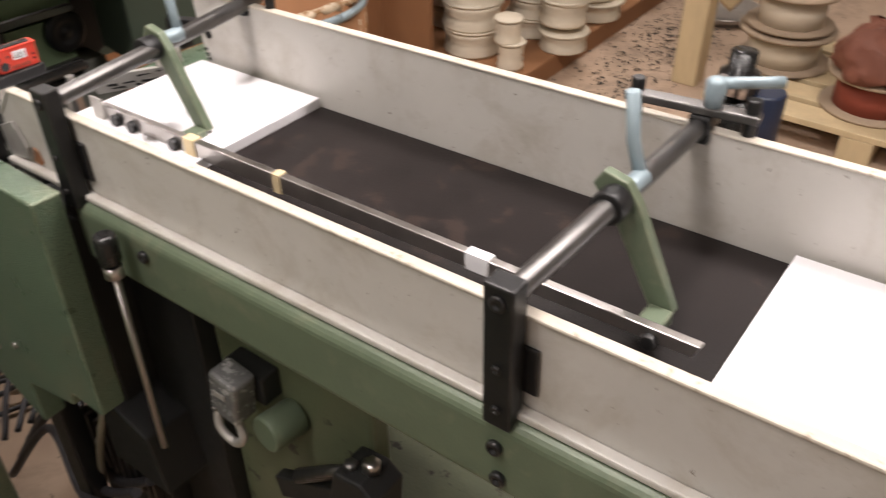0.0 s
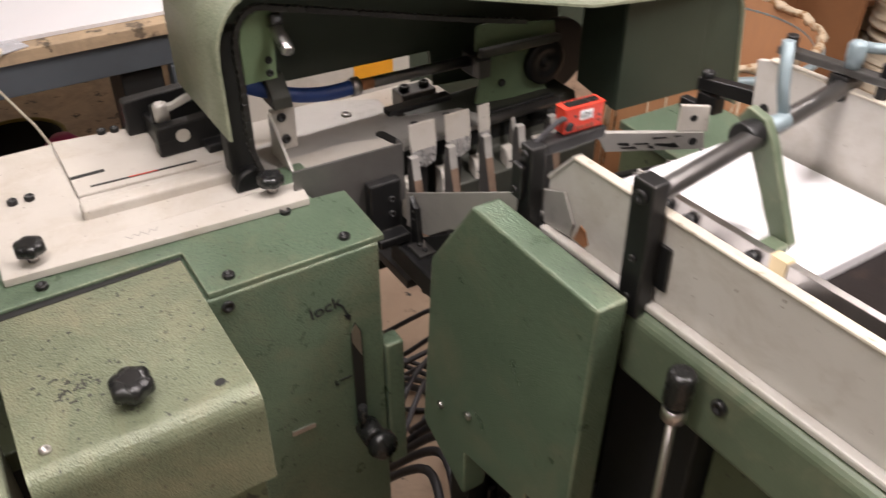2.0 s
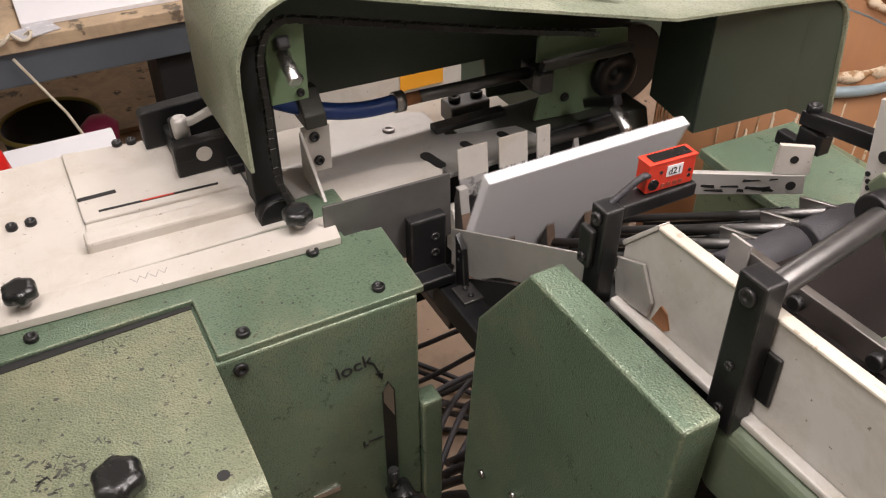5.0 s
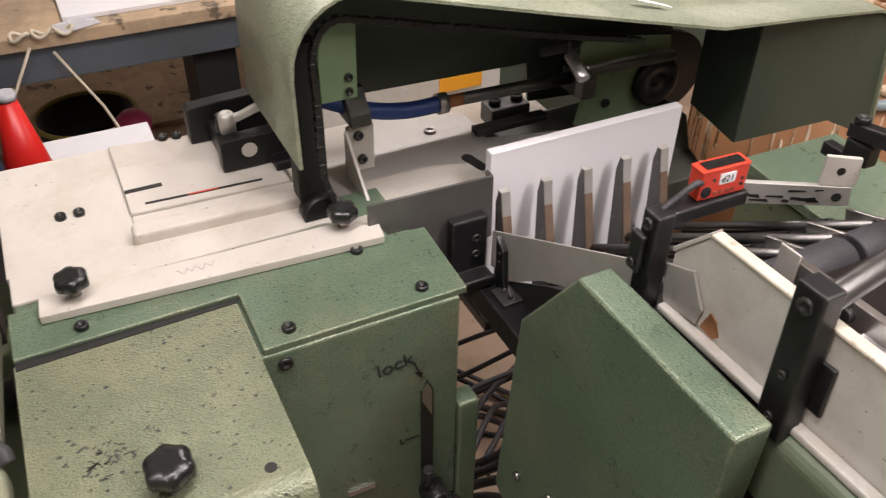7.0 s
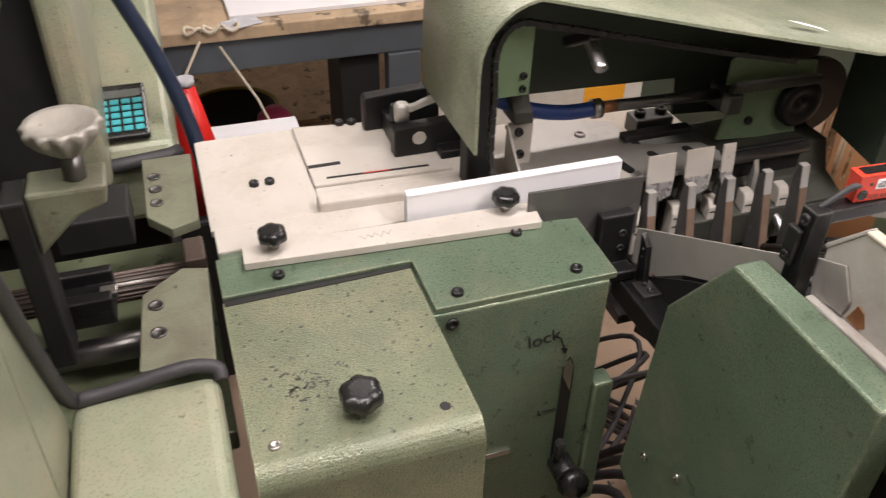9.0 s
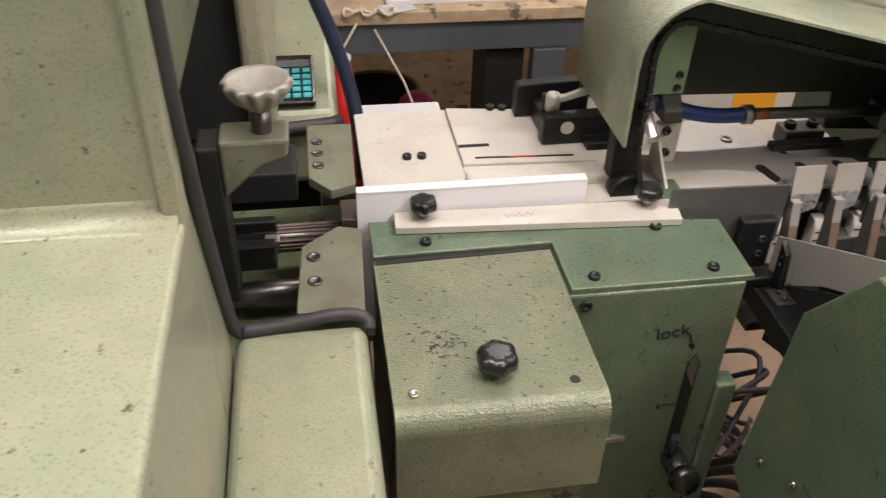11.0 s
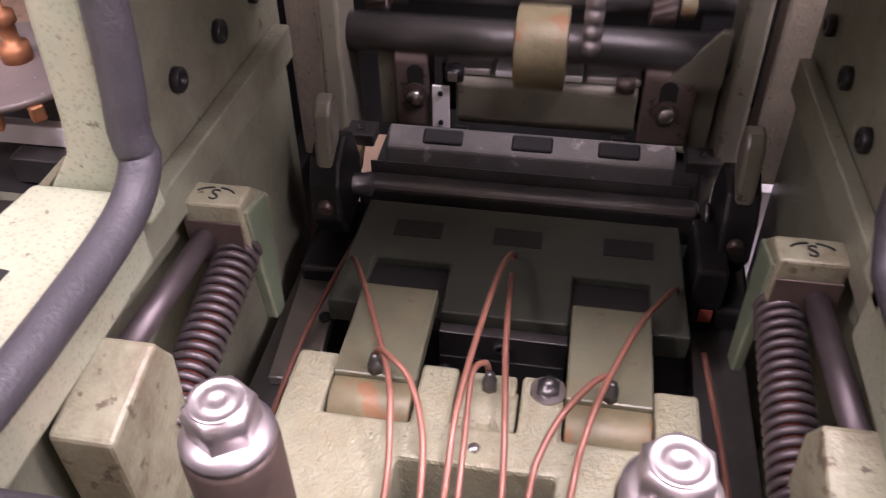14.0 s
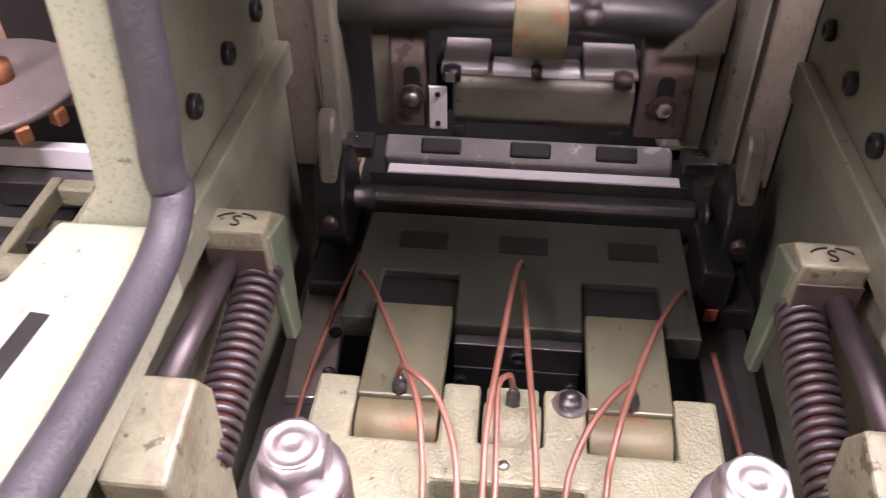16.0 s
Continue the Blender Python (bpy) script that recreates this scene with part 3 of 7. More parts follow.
for sx, sz in ((-1.118, 0.736), (-1.05, 0.775)):
    screw(guard, (sx, 0.357, sz), 0.006, 0.005, (0, -1, 0), "rivet", STEEL)

# machinery under the conveyor
# Shade under the conveyor is painted into the near-black blocks of this unit
under = thing("drive_unit", (-0.75, 0.65, 0.0), "oily drive unit beneath the conveyor, shade in its near-black parts", "machine")
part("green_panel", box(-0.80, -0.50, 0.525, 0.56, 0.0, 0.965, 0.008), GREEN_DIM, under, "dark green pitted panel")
part("shade_housing", box(-0.94, -0.805, 0.50, 0.56, 0.0, 0.965, 0.004), GREYDARK, under)
sw = part("switch_box", turned(box(-0.727, -0.675, 0.45, 0.49, 0.755, 0.835, 0.006), rot_about((-0.70, 0.47, 0.8), "Y", 8)), SWITCH_GREY, under, "clear-covered switch box")
part("switch_label", box(-0.712, -0.689, 0.446, 0.4475, 0.803, 0.813, 0), SHEET, sw)
part("box_screw", cyl((-0.72, 0.449, 0.77), (-0.72, 0.446, 0.77), 0.004, 8), STEEL, sw)
part("conduit", tube(spline([(-0.70, 0.465, 0.755), (-0.685, 0.46, 0.725), (-0.705, 0.46, 0.70), (-0.735, 0.46, 0.715), (-0.74, 0.47, 0.755)]), 0.0065), SHEET, under)
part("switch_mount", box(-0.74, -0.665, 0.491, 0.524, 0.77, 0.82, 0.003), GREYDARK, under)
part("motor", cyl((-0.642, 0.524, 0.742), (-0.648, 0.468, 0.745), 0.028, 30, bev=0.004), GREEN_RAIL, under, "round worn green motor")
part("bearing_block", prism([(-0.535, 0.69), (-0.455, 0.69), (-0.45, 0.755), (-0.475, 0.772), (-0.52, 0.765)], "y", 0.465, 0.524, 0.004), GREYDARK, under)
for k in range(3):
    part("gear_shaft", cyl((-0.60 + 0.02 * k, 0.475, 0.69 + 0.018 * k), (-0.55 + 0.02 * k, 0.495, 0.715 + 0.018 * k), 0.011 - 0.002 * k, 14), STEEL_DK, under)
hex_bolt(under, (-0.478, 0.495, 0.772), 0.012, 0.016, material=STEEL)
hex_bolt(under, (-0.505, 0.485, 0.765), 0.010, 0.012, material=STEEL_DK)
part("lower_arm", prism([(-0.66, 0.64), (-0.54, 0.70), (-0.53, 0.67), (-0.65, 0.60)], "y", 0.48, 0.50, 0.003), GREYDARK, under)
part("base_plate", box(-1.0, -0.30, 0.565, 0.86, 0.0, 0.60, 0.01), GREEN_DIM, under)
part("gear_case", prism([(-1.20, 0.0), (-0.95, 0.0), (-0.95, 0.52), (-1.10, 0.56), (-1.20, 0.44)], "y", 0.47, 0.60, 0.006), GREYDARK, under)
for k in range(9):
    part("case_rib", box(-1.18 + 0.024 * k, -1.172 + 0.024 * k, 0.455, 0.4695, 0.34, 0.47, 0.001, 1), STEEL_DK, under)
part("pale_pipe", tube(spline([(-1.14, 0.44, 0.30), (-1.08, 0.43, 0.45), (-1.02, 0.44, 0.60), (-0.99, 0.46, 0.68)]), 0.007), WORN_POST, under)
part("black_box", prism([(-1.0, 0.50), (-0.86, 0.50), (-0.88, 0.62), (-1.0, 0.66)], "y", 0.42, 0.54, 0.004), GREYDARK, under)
part("shade_frame", box(-1.13, -0.95, 0.44, 0.80, 0.55, 0.99, 0.006), GREYDARK, under)
for k in range(5):
    yk = 0.40 + 0.03 * k
    part("hose", tube(spline([(-1.5, yk, 0.10 + 0.03 * k), (-1.3, yk + 0.04, 0.35 + 0.03 * k), (-1.15, yk, 0.30), (-0.95, yk - 0.02, 0.45)]), 0.009), RUBBER, under)

# ---- trough where the books stand up ----
chute = thing("flip_station", (-1.35, 0.6, 0.7), "bare steel upending station with slotted fingers", "machine")
part("front_sheet", prism([(-1.333, 0.947), (-1.062, 1.093), (-1.062, 1.038), (-1.214, 0.952), (-1.270, 0.908), (-1.333, 0.889)], "y", 0.4285, 0.4315, 0.0006), SHEET, chute, "bare sheet-steel front guide")
part("lower_sheet", prism([(-1.30, 0.885), (-1.21, 0.945), (-1.08, 1.02), (-1.08, 0.86), (-1.30, 0.78)], "y", 0.433, 0.436, 0.0006), GREYDARK, chute)
part("stay", prism([(-1.308, 0.958), (-1.290, 0.945), (-1.272, 0.82), (-1.302, 0.82)], "y", 0.4195, 0.4275, 0.001), BLACK, chute)
for hz in (0.925, 0.938):
    part("stay_rivet", cyl((-1.297, 0.4195, hz), (-1.297, 0.4185, hz), 0.002, 8), STEEL, chute)
part("black_sheet", prism([(0.262, 1.028), (0.432, 1.024), (0.434, 0.93), (0.31, 0.90), (0.262, 0.985)], "x", -1.348, -1.344, 0.0008), DARK_SHEET, chute, "dark bent guide sheet")
part("sheet_fold", box(-1.362, -1.3485, 0.430, 0.4335, 0.93, 1.0235, 0.0008), DARK_SHEET, chute)
part("angle_bracket", join(box(-1.343, -1.325, 0.366, 0.417, 0.89, 0.980, 0.003), box(-1.343, -1.30, 0.366, 0.417, 0.885, 0.90, 0.003)), BLACK, chute, "black angle bracket")
for hz in (0.925, 0.95):
    screw(chute, (-1.325, 0.40, hz), 0.006, 0.002, (1, 0, 0))
part("cross_arm", turned(box(-1.325, -1.10, 0.395, 0.44, 0.845, 0.882, 0.003), rot_about((-1.2, 0.415, 0.86), "Y", 0)), BLACK, chute, "black cross arm")
part("arm_pad", box(-1.29, -1.255, 0.405, 0.435, 0.882, 0.888, 0.001), STEEL_DK, chute)
for hx in (-1.28, -1.265):
    screw(chute, (hx, 0.42, 0.888), 0.004, 0.003)
part("column", box(-1.16, -1.11, 0.40, 0.435, 0.25, 0.88, 0.003), BLACK, chute)
part("back_wall", box(-1.465, -1.455, 0.43, 0.80, 0.72, 0.965, 0.002), GREYDARK, chute)
part("floor_plate", box(-1.455, -1.34, 0.43, 0.80, 0.76, 0.778, 0.002), STEEL_DK, chute)
for k in range(5):
    fy = 0.450 + 0.0645 * k
    fin = part("finger", prism([(-1.356, 0.80), (-1.312, 0.80), (-1.330, 0.885), (-1.350, 0.968), (-1.354, 0.986), (-1.361, 0.986), (-1.366, 0.965)], "y", fy, fy + 0.012, 0.001), FINGER_STEEL, chute, "dark steel upright finger")
    part("finger_edge", prism([(-1.3105, 0.80), (-1.3285, 0.886), (-1.3455, 0.9535), (-1.3440, 0.9535), (-1.327, 0.886), (-1.309, 0.80)], "y", fy - 0.0005, fy + 0.0125, 0.0005), FINGER_BROWN, fin, "rust-brown worn edge")
    part("finger_tip", prism([(-1.3455, 0.954), (-1.3490, 0.969), (-1.3525, 0.987), (-1.3615, 0.987), (-1.3615, 0.9885), (-1.351, 0.9885), (-1.3475, 0.969), (-1.344, 0.954)], "y", fy - 0.0005, fy + 0.0125, 0.0005), SHEET, fin, "bright rubbed tip")
    pad = part("stop_pad", prism([(-1.424, 0.84), (-1.402, 0.84), (-1.402, 0.902), (-1.408, 0.914), (-1.424, 0.916)], "y", fy + 0.021, fy + 0.040, 0.002), WHITE_PT, chute, "stained cream stop pad")
    for mz in (0.905, 0.890):
        part("pad_mark", box(-1.4018, -1.4012, fy + 0.024, fy + 0.036, mz - 0.012, mz - 0.0095, 0), INK, pad)
    part("back_finger", prism([(-1.452, 0.80), (-1.425, 0.80), (-1.428, 0.935), (-1.436, 0.955)], "y", fy - 0.016, fy - 0.007, 0.001), SHEET, chute, "pale bent back strip")
for fy, wide in ((0.476, 0.046), (0.540, 0.046), (0.602, 0.022)):
    tab = part("back_tab", turned(prism([(fy, 1.013), (fy + wide, 1.013), (fy + wide + 0.001, 0.968), (fy + 0.001, 0.968)], "x", -1.403, -1.400, 0.0006), rot_about((-1.40, fy, 0.968), "Y", -6)), WHITE_PT, chute, "cream bent back tab")
    part("tab_foot", turned(prism([(fy + 0.001, 0.9676), (fy + wide + 0.001, 0.9676), (fy + wide - 0.002, 0.944), (fy + wide * 0.5, 0.936), (fy + 0.006, 0.946)], "x", -1.4028, -1.4002, 0.0006), rot_about((-1.40, fy, 0.968), "Y", -7)), BRIGHT_TIN, tab, "bare shiny bent foot")
    part("tab_stem", box(-1.4065, -1.4035, fy + wide * 0.3, fy + wide * 0.7, 0.80, 0.966, 0.001), STEEL_DK, tab)
part("cross_shaft", cyl((-1.447, 0.435, 0.955), (-1.447, 0.80, 0.955), 0.009, 14), STEEL_DK, chute)
# slide rods that carry the books to the fingers
for k, ry in enumerate((0.475, 0.53, 0.59, 0.65, 0.71)):
    part("slide_rod", cyl((-1.03, ry + 0.02, 1.062), (-1.335, ry, 0.865), 0.006, 12), STEEL_DK, chute)
    part("slide_tip", turned(box(-1.075, -1.025, ry + 0.026, ry + 0.031, 1.030, 1.062, 0.001), rot_about((-1.05, ry, 1.06), "Y", -18)), STEEL, chute)
    part("slide_bar", prism([(-1.10, 1.02), (-1.10, 1.0), (-1.31, 0.84), (-1.32, 0.862)], "y", ry + 0.035, ry + 0.041, 0.001), BLACK, chute)

# sensor on its black post
sensor = thing("photo_sensor", (-1.05, 0.44, 1.05), "red photo sensor on a black post", "sensor")
part("post", box(-1.046, -1.024, 0.410, 0.430, 1.062, 1.171, 0.002), BLACK, sensor)
part("post_ear", box(-1.050, -1.032, 0.403, 0.4098, 1.106, 1.148, 0.002), BLACK, sensor)
part("arm", box(-1.046, -1.026, 0.4302, 0.514, 1.156, 1.1705, 0.002), BLACK, sensor)
case_turn = rot_about((-1.04, 0.48, 1.18), "Z", -3)
part("case", turned(join(box(-1.0480, -1.031, 0.458, 0.510, 1.171, 1.2000, 0.0015), box(-1.0486, -1.0304, 0.4574, 0.5106, 1.1996, 1.2016, 0.0006)), case_turn), RED, sensor, "orange-red sensor case")
part("case_window", turned(box(-1.0455, -1.0335, 0.464, 0.506, 1.2017, 1.2026, 0.0005), case_turn), KNOB, sensor)
part("label", turned(box(-1.0307, -1.030, 0.478, 0.495, 1.185, 1.196, 0), case_turn), TABLETOP, sensor, "small white label")
part("lens", turned(cyl((-1.0315, 0.465, 1.180), (-1.0295, 0.465, 1.180), 0.0055, 14), case_turn), KNOB, sensor)
for dy, dz in ((0.472, 1.191), (0.504, 1.186), (0.504, 1.180)):
    part("case_hole", turned(cyl((-1.0315, dy, dz), (-1.0302, dy, dz), 0.0018, 8), case_turn), KNOB, sensor)
for dy in (0.474, 0.480, 0.487, 0.493):
    part("text_bar", turned(box(-1.0308, -1.0302, dy, dy + 0.004, 1.1745, 1.1785, 0), case_turn), BROWN_RED, sensor)
part("cable", tube(spline([(-1.034, 0.460, 1.190), (-1.034, 0.452, 1.190), (-1.036, 0.438, 1.180), (-1.038, 0.424, 1.169)]), 0.0032), RUBBER, sensor)
screw(sensor, (-1.035, 0.410, 1.160), 0.0065, 0.004, (0, -1, 0))
screw(sensor, (-1.041, 0.403, 1.116), 0.005, 0.003, (0, -1, 0))

# far side stop arm and far green table
stop = thing("side_stop", (-1.12, 0.72, 1.03), "scuffed steel side stop arm", "stop arm")
STOP_TURN = Matrix.Translation((-1.137, 0.706, 0)) @ Matrix.Rotation(radians(59.5), 4, "Z")
part("arm", turned(prism([(-0.076, 1.060), (0.074, 1.060), (0.078, 1.034), (-0.060, 1.030)], "y", -0.004, 0.004, 0.001), STOP_TURN), SHEET, stop, "scuffed bare bar")
sc = random.Random(5)
for k in range(11):
    u0, z0, ul = sc.uniform(-0.05, 0.035), sc.uniform(1.036, 1.055), sc.uniform(0.004, 0.026)
    part("scuff", turned(prism([(u0, z0), (u0 + ul, z0 + sc.uniform(-0.002, 0.002)), (u0 + ul * 0.9, z0 + 0.003), (u0 + 0.001, z0 + sc.uniform(0.001, 0.004))], "y", -0.0046, -0.0041, 0), STOP_TURN), GREYDARK, stop)
part("ear", turned(prism([(0.036, 1.0605), (0.078, 1.0605), (0.076, 1.098), (0.036, 1.100)], "y", -0.003, 0.003, 0.001), STOP_TURN), WHITE_PT, stop, "cream upright ear")
part("ear_hole", turned(cyl((0.056, -0.0036, 1.081), (0.056, -0.0030, 1.081), 0.005, 12), STOP_TURN), GREYDARK, stop)
part("arm_hole", turned(cyl((0.060, -0.0046, 1.046), (0.060, -0.0040, 1.046), 0.006, 12), STOP_TURN), GREYDARK, stop)
part("far_post", box(-1.135, -1.100, 0.783, 0.803, 1.078, 1.1035, 0.002), BLACK, stop)
part("far_arm", prism([(-1.138, 1.104), (-1.138, 1.122), (-1.03, 1.140), (-1.03, 1.119)], "y", 0.783, 0.801, 0.002), BLACK, stop)
part("far_clip", box(-1.165, -1.1355, 0.785, 0.80, 1.065, 1.082, 0.002), BLACK, stop)
screw(stop, (-1.128, 0.792, 1.122), 0.009, 0.010)
far_box = thing("side_cabinet", (-1.3, 1.0, 0), "green machine cabinet beside the far rail", "cabinet")
part("body", box(-1.28, -1.02, 0.80, 1.0, 0.0, 0.97, 0.004), GREEN_DIM, far_box)
part("top", prism([(-1.29, 0.80), (-1.285, 0.975), (-1.13, 0.96), (-1.0, 0.90), (-1.0, 0.79), (-1.15, 0.79)], "z", 0.97, 0.985, 0.002), GREEN, far_box)

# ---- middle cabinet with lid, plates and knobs ----
cab = thing("machine_cabinet", (-1.2, 0.1, 0), "hammered green machine cabinet with lid", "cabinet")
part("cabinet_body", prism([(-1.45, 0.0), (-1.205, 0.0), (-1.205, 0.978), (-1.45, 0.978)], "y", -0.135, 0.315, 0.003), GREEN, cab)
part("top_cover", prism([(-1.207, 0.324), (-1.33, 0.329), (-1.334, 0.282), (-1.372, 0.28), (-1.376, -0.14), (-1.30, -0.14), (-1.304, 0.09), (-1.207, 0.09)], "z", 0.978, 0.987, 0.0015), GREEN, cab, "hammered green top cover")
lid_arc = [(-1.296, 0.982)] + [(-1.055 + 0.025 * math.sin(a), 0.957 + 0.025 * math.cos(a)) for a in [radians(15 * i) for i in range(7)]] + [(-1.03, 0.85), (-1.036, 0.85)] + [(-1.055 + 0.019 * math.sin(a), 0.957 + 0.019 * math.cos(a)) for a in [radians(90 - 15 * i) for i in range(7)]] + [(-1.296, 0.976)]
part("lid", prism(lid_arc, "y", -0.141, 0.086, 0.0008, 1), GREEN_LID, cab, "green lid folded down at the front")
part("lid_gap", prism([(-1.3015, -0.139), (-1.288, -0.139), (-1.2955, 0.086), (-1.3015, 0.088)], "z", 0.9822, 0.9830, 0), GREYDARK, cab, "dark gap behind the lid")
rs = random.Random(8)
for k in range(44):
    sx, sy, sa, sl, sw_ = rs.gauss(-1.140, 0.012), rs.gauss(-0.070, 0.017), rs.uniform(-70, 70), rs.uniform(0.002, 0.010), rs.uniform(0.0006, 0.0018)
    part("scuff", turned(prism([(sx - sw_, sy - sl / 2), (sx + sw_ * 0.6, sy - sl / 2.4), (sx + sw_, sy + sl / 2), (sx - sw_ * 0.4, sy + sl / 2.2)], "z", 0.9818, 0.9823, 0), rot_about((sx, sy, 0.982), "Z", sa)), SCUFF, cab)
for k in range(90):
    sx, sy, sr = rs.uniform(-1.28, -1.06), rs.uniform(-0.13, 0.08), rs.uniform(0.0006, 0.0022)
    part("paint_chip", prism([(sx + sr * rs.uniform(0.6, 1.3) * math.cos(q), sy + sr * rs.uniform(0.6, 1.6) * math.sin(q)) for q in (0, 1.2, 2.5, 3.8, 5.0)], "z", 0.9818, 0.9823, 0), SCUFF, cab)
for k in range(34):
    sx, sy, sr = rs.uniform(-1.30, -1.215), rs.uniform(0.10, 0.315), rs.uniform(0.0005, 0.0016)
    part("paint_chip", prism([(sx + sr * rs.uniform(0.6, 1.3) * math.cos(q), sy + sr * rs.uniform(0.6, 1.6) * math.sin(q)) for q in (0, 1.2, 2.5, 3.8, 5.0)], "z", 0.9868, 0.9873, 0), SCUFF, cab)
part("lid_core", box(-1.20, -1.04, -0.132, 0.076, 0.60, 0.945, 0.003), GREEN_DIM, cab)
part("side_post", box(-1.23, -1.20, 0.316, 0.345, 0.55, 0.80, 0.004), GREEN, cab)
# Near-black body stands for the shade low under the lid
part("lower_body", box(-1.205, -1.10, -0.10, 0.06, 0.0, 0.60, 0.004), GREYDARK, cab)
for sx, sy in ((-1.319, 0.236), (-1.226, 0.277), (-1.226, 0.123), (-1.321, -0.071)):
    screw(cab, (sx, sy, 0.987), 0.0075, 0.006)
part("lid_hole", cyl((-1.067, 0.054, 0.9815), (-1.067, 0.054, 0.9826), 0.0058, 16), GREYDARK, cab, "open screw hole")
screw(cab, (-1.067, -0.118, 0.981), 0.006, 0.004, material=STEEL)
screw(cab, (-1.205, 0.11, 0.962), 0.008, 0.004, (1, 0, 0))
part("lock_slot", prism([(0.265, 0.66), (0.281, 0.66), (0.281, 0.845), (0.273, 0.862), (0.265, 0.845)], "x", -1.2065, -1.203, 0), GREYDARK, cab, "dark vertical slot")
part("slot_tongue", prism([(0.266, 0.83), (0.279, 0.80), (0.279, 0.845), (0.273, 0.86), (0.266, 0.85)], "x", -1.2045, -1.2025, 0), STEEL, cab)
part("label_plate", box(-1.206, -1.2035, 0.165, 0.20, 0.70, 0.708, 0), STEEL, cab)
part("tag_plate", box(-1.206, -1.203, 0.085, 0.115, 0.60, 0.625, 0.001), WHITE_PT, cab)


def writing(text, size, m, material, parent, name, label, thick=0.0006):
    """Hand-drawn letters as a mesh."""
    cu = bpy.data.curves.new("tmp_text", "FONT")
    cu.body, cu.size, cu.extrude, cu.align_x = text, size, thick, "CENTER"
    tmp = bpy.data.objects.new("tmp_text", cu)
    scene.collection.objects.link(tmp)
    me = bpy.data.meshes.new_from_object(tmp.evaluated_get(bpy.context.evaluated_depsgraph_get()))
    bpy.data.objects.remove(tmp)
    bm = bmesh.new()
    bm.from_mesh(me)
    bmesh.ops.transform(bm, matrix=m, verts=bm.verts[:])
    return part(name, bm, material, parent, label)


FACE_X = Matrix(((0, 0, 1, 0), (1, 0, 0, 0), (0, 1, 0, 0), (0, 0, 0, 1)))
writing("lock", 0.027, Matrix.Translation((-1.2045, 0.234, 0.896)) @ FACE_X @ Matrix.Rotation(radians(8), 4, "Z"), INK, cab, "handwriting", "black marker handwriting")
part("drawn_arrow", join(prism([(0.2555, 0.898), (0.2575, 0.899), (0.2655, 0.876), (0.2635, 0.875)], "x", -1.2046, -1.204, 0), prism([(0.257, 0.882), (0.268, 0.878), (0.266, 0.868)], "x", -1.2046, -1.204, 0)), INK, cab)
part("drawn_mark", join(box(-1.2048, -1.204, 0.243, 0.262, 0.767, 0.7695, 0), box(-1.2048, -1.204, 0.236, 0.242, 0.762, 0.7645, 0), box(-1.2048, -1.204, 0.236, 0.2385, 0.7645, 0.772, 0)), INK, cab)
writing("d21", 0.0095, case_turn @ Matrix.Translation((-1.0298, 0.4865, 1.187)) @ FACE_X, INK, sensor, "label_text", "black hand lettering", 0.0002)

handle = thing("slot_lever", (-1.195, 0.28, 0.68), "black plastic clamping lever in the slot", "lever")
part("hub", cyl((-1.2, 0.275, 0.665), (-1.165, 0.275, 0.665), 0.018, 20, bev=0.003), KNOB, handle)
part("grip", lathe([(0.010, -0.02), (0.022, -0.012), (0.024, 0.0), (0.020, 0.01), (0.0, 0.014)], (-1.16, 0.283, 0.655), (0.8, 0.2, 0.2), 9), KNOB, handle)
part("stem", cyl((-1.19, 0.268, 0.665), (-1.185, 0.266, 0.72), 0.007, 12), KNOB, handle)

star_knob("star_knob", (-1.088, -0.027, 0.981), 0.0215, "black star knob on the green lid", "star knobs")
star_knob("star_knob", (-1.362, -0.069, 1.002), 0.0175, "black star knob holding the cream strip", "star knobs")
star_knob("star_knob", (-1.357, 0.235, 1.002), 0.0175, "black star knob holding the cream strip", "star knobs")

plate = thing("guide_plate", (-1.5, 0.05, 0.985), "scratched cream steel guide plates", "plate")
part("front_strip", prism([(-1.342, -0.108), (-1.319, 0.272), (-1.368, 0.279), (-1.371, 0.10), (-1.378, -0.106)], "z", 0.988, 0.9985, 0.001), WHITE_PT, plate, "cream clamping strip")
part("main_plate", box(-1.70, -1.452, -0.138, 0.012, 0.968, 0.9775, 0.001), WHITE_PT, plate, "cream rear plate")
part("step_plate", prism([(-1.694, 0.012), (-1.515, 0.012), (-1.505, 0.215), (-1.575, 0.215), (-1.575, 0.175), (-1.675, 0.16)], "z", 0.9778, 0.9835, 0.0015), WHITE_PT, plate)
part("rail_plate", prism([(-1.5145, 0.012), (-1.45, 0.008), (-1.445, 0.245), (-1.5045, 0.245)], "z", 0.968, 0.9795, 0.001), WHITE_PT, plate)
part("rail_riser", prism([(-1.474, 0.006), (-1.447, 0.006), (-1.439, 0.246), (-1.468, 0.246)], "z", 0.970, 0.997, 0.004), WHITE_PT, plate, "raised cream guide rail")
part("rail_left", box(-1.4505, -1.3965, -0.135, 0.25, 0.962, 0.982, 0.002), WHITE_PT, plate)
part("slot", box(-1.570, -1.562, 0.0125, 0.06, 0.983, 0.9842, 0), GREYDARK, plate)
part("slot", turned(box(-1.528, -1.524, 0.032, 0.182, 0.983, 0.9844, 0), rot_about((-1.526, 0.1, 0.98), "Z", -3)), GREYDARK, plate)
part("slot_red", turned(box(-1.527, -1.5245, 0.085, 0.125, 0.9835, 0.9848, 0), rot_about((-1.526, 0.1, 0.98), "Z", -3)), RED, plate)
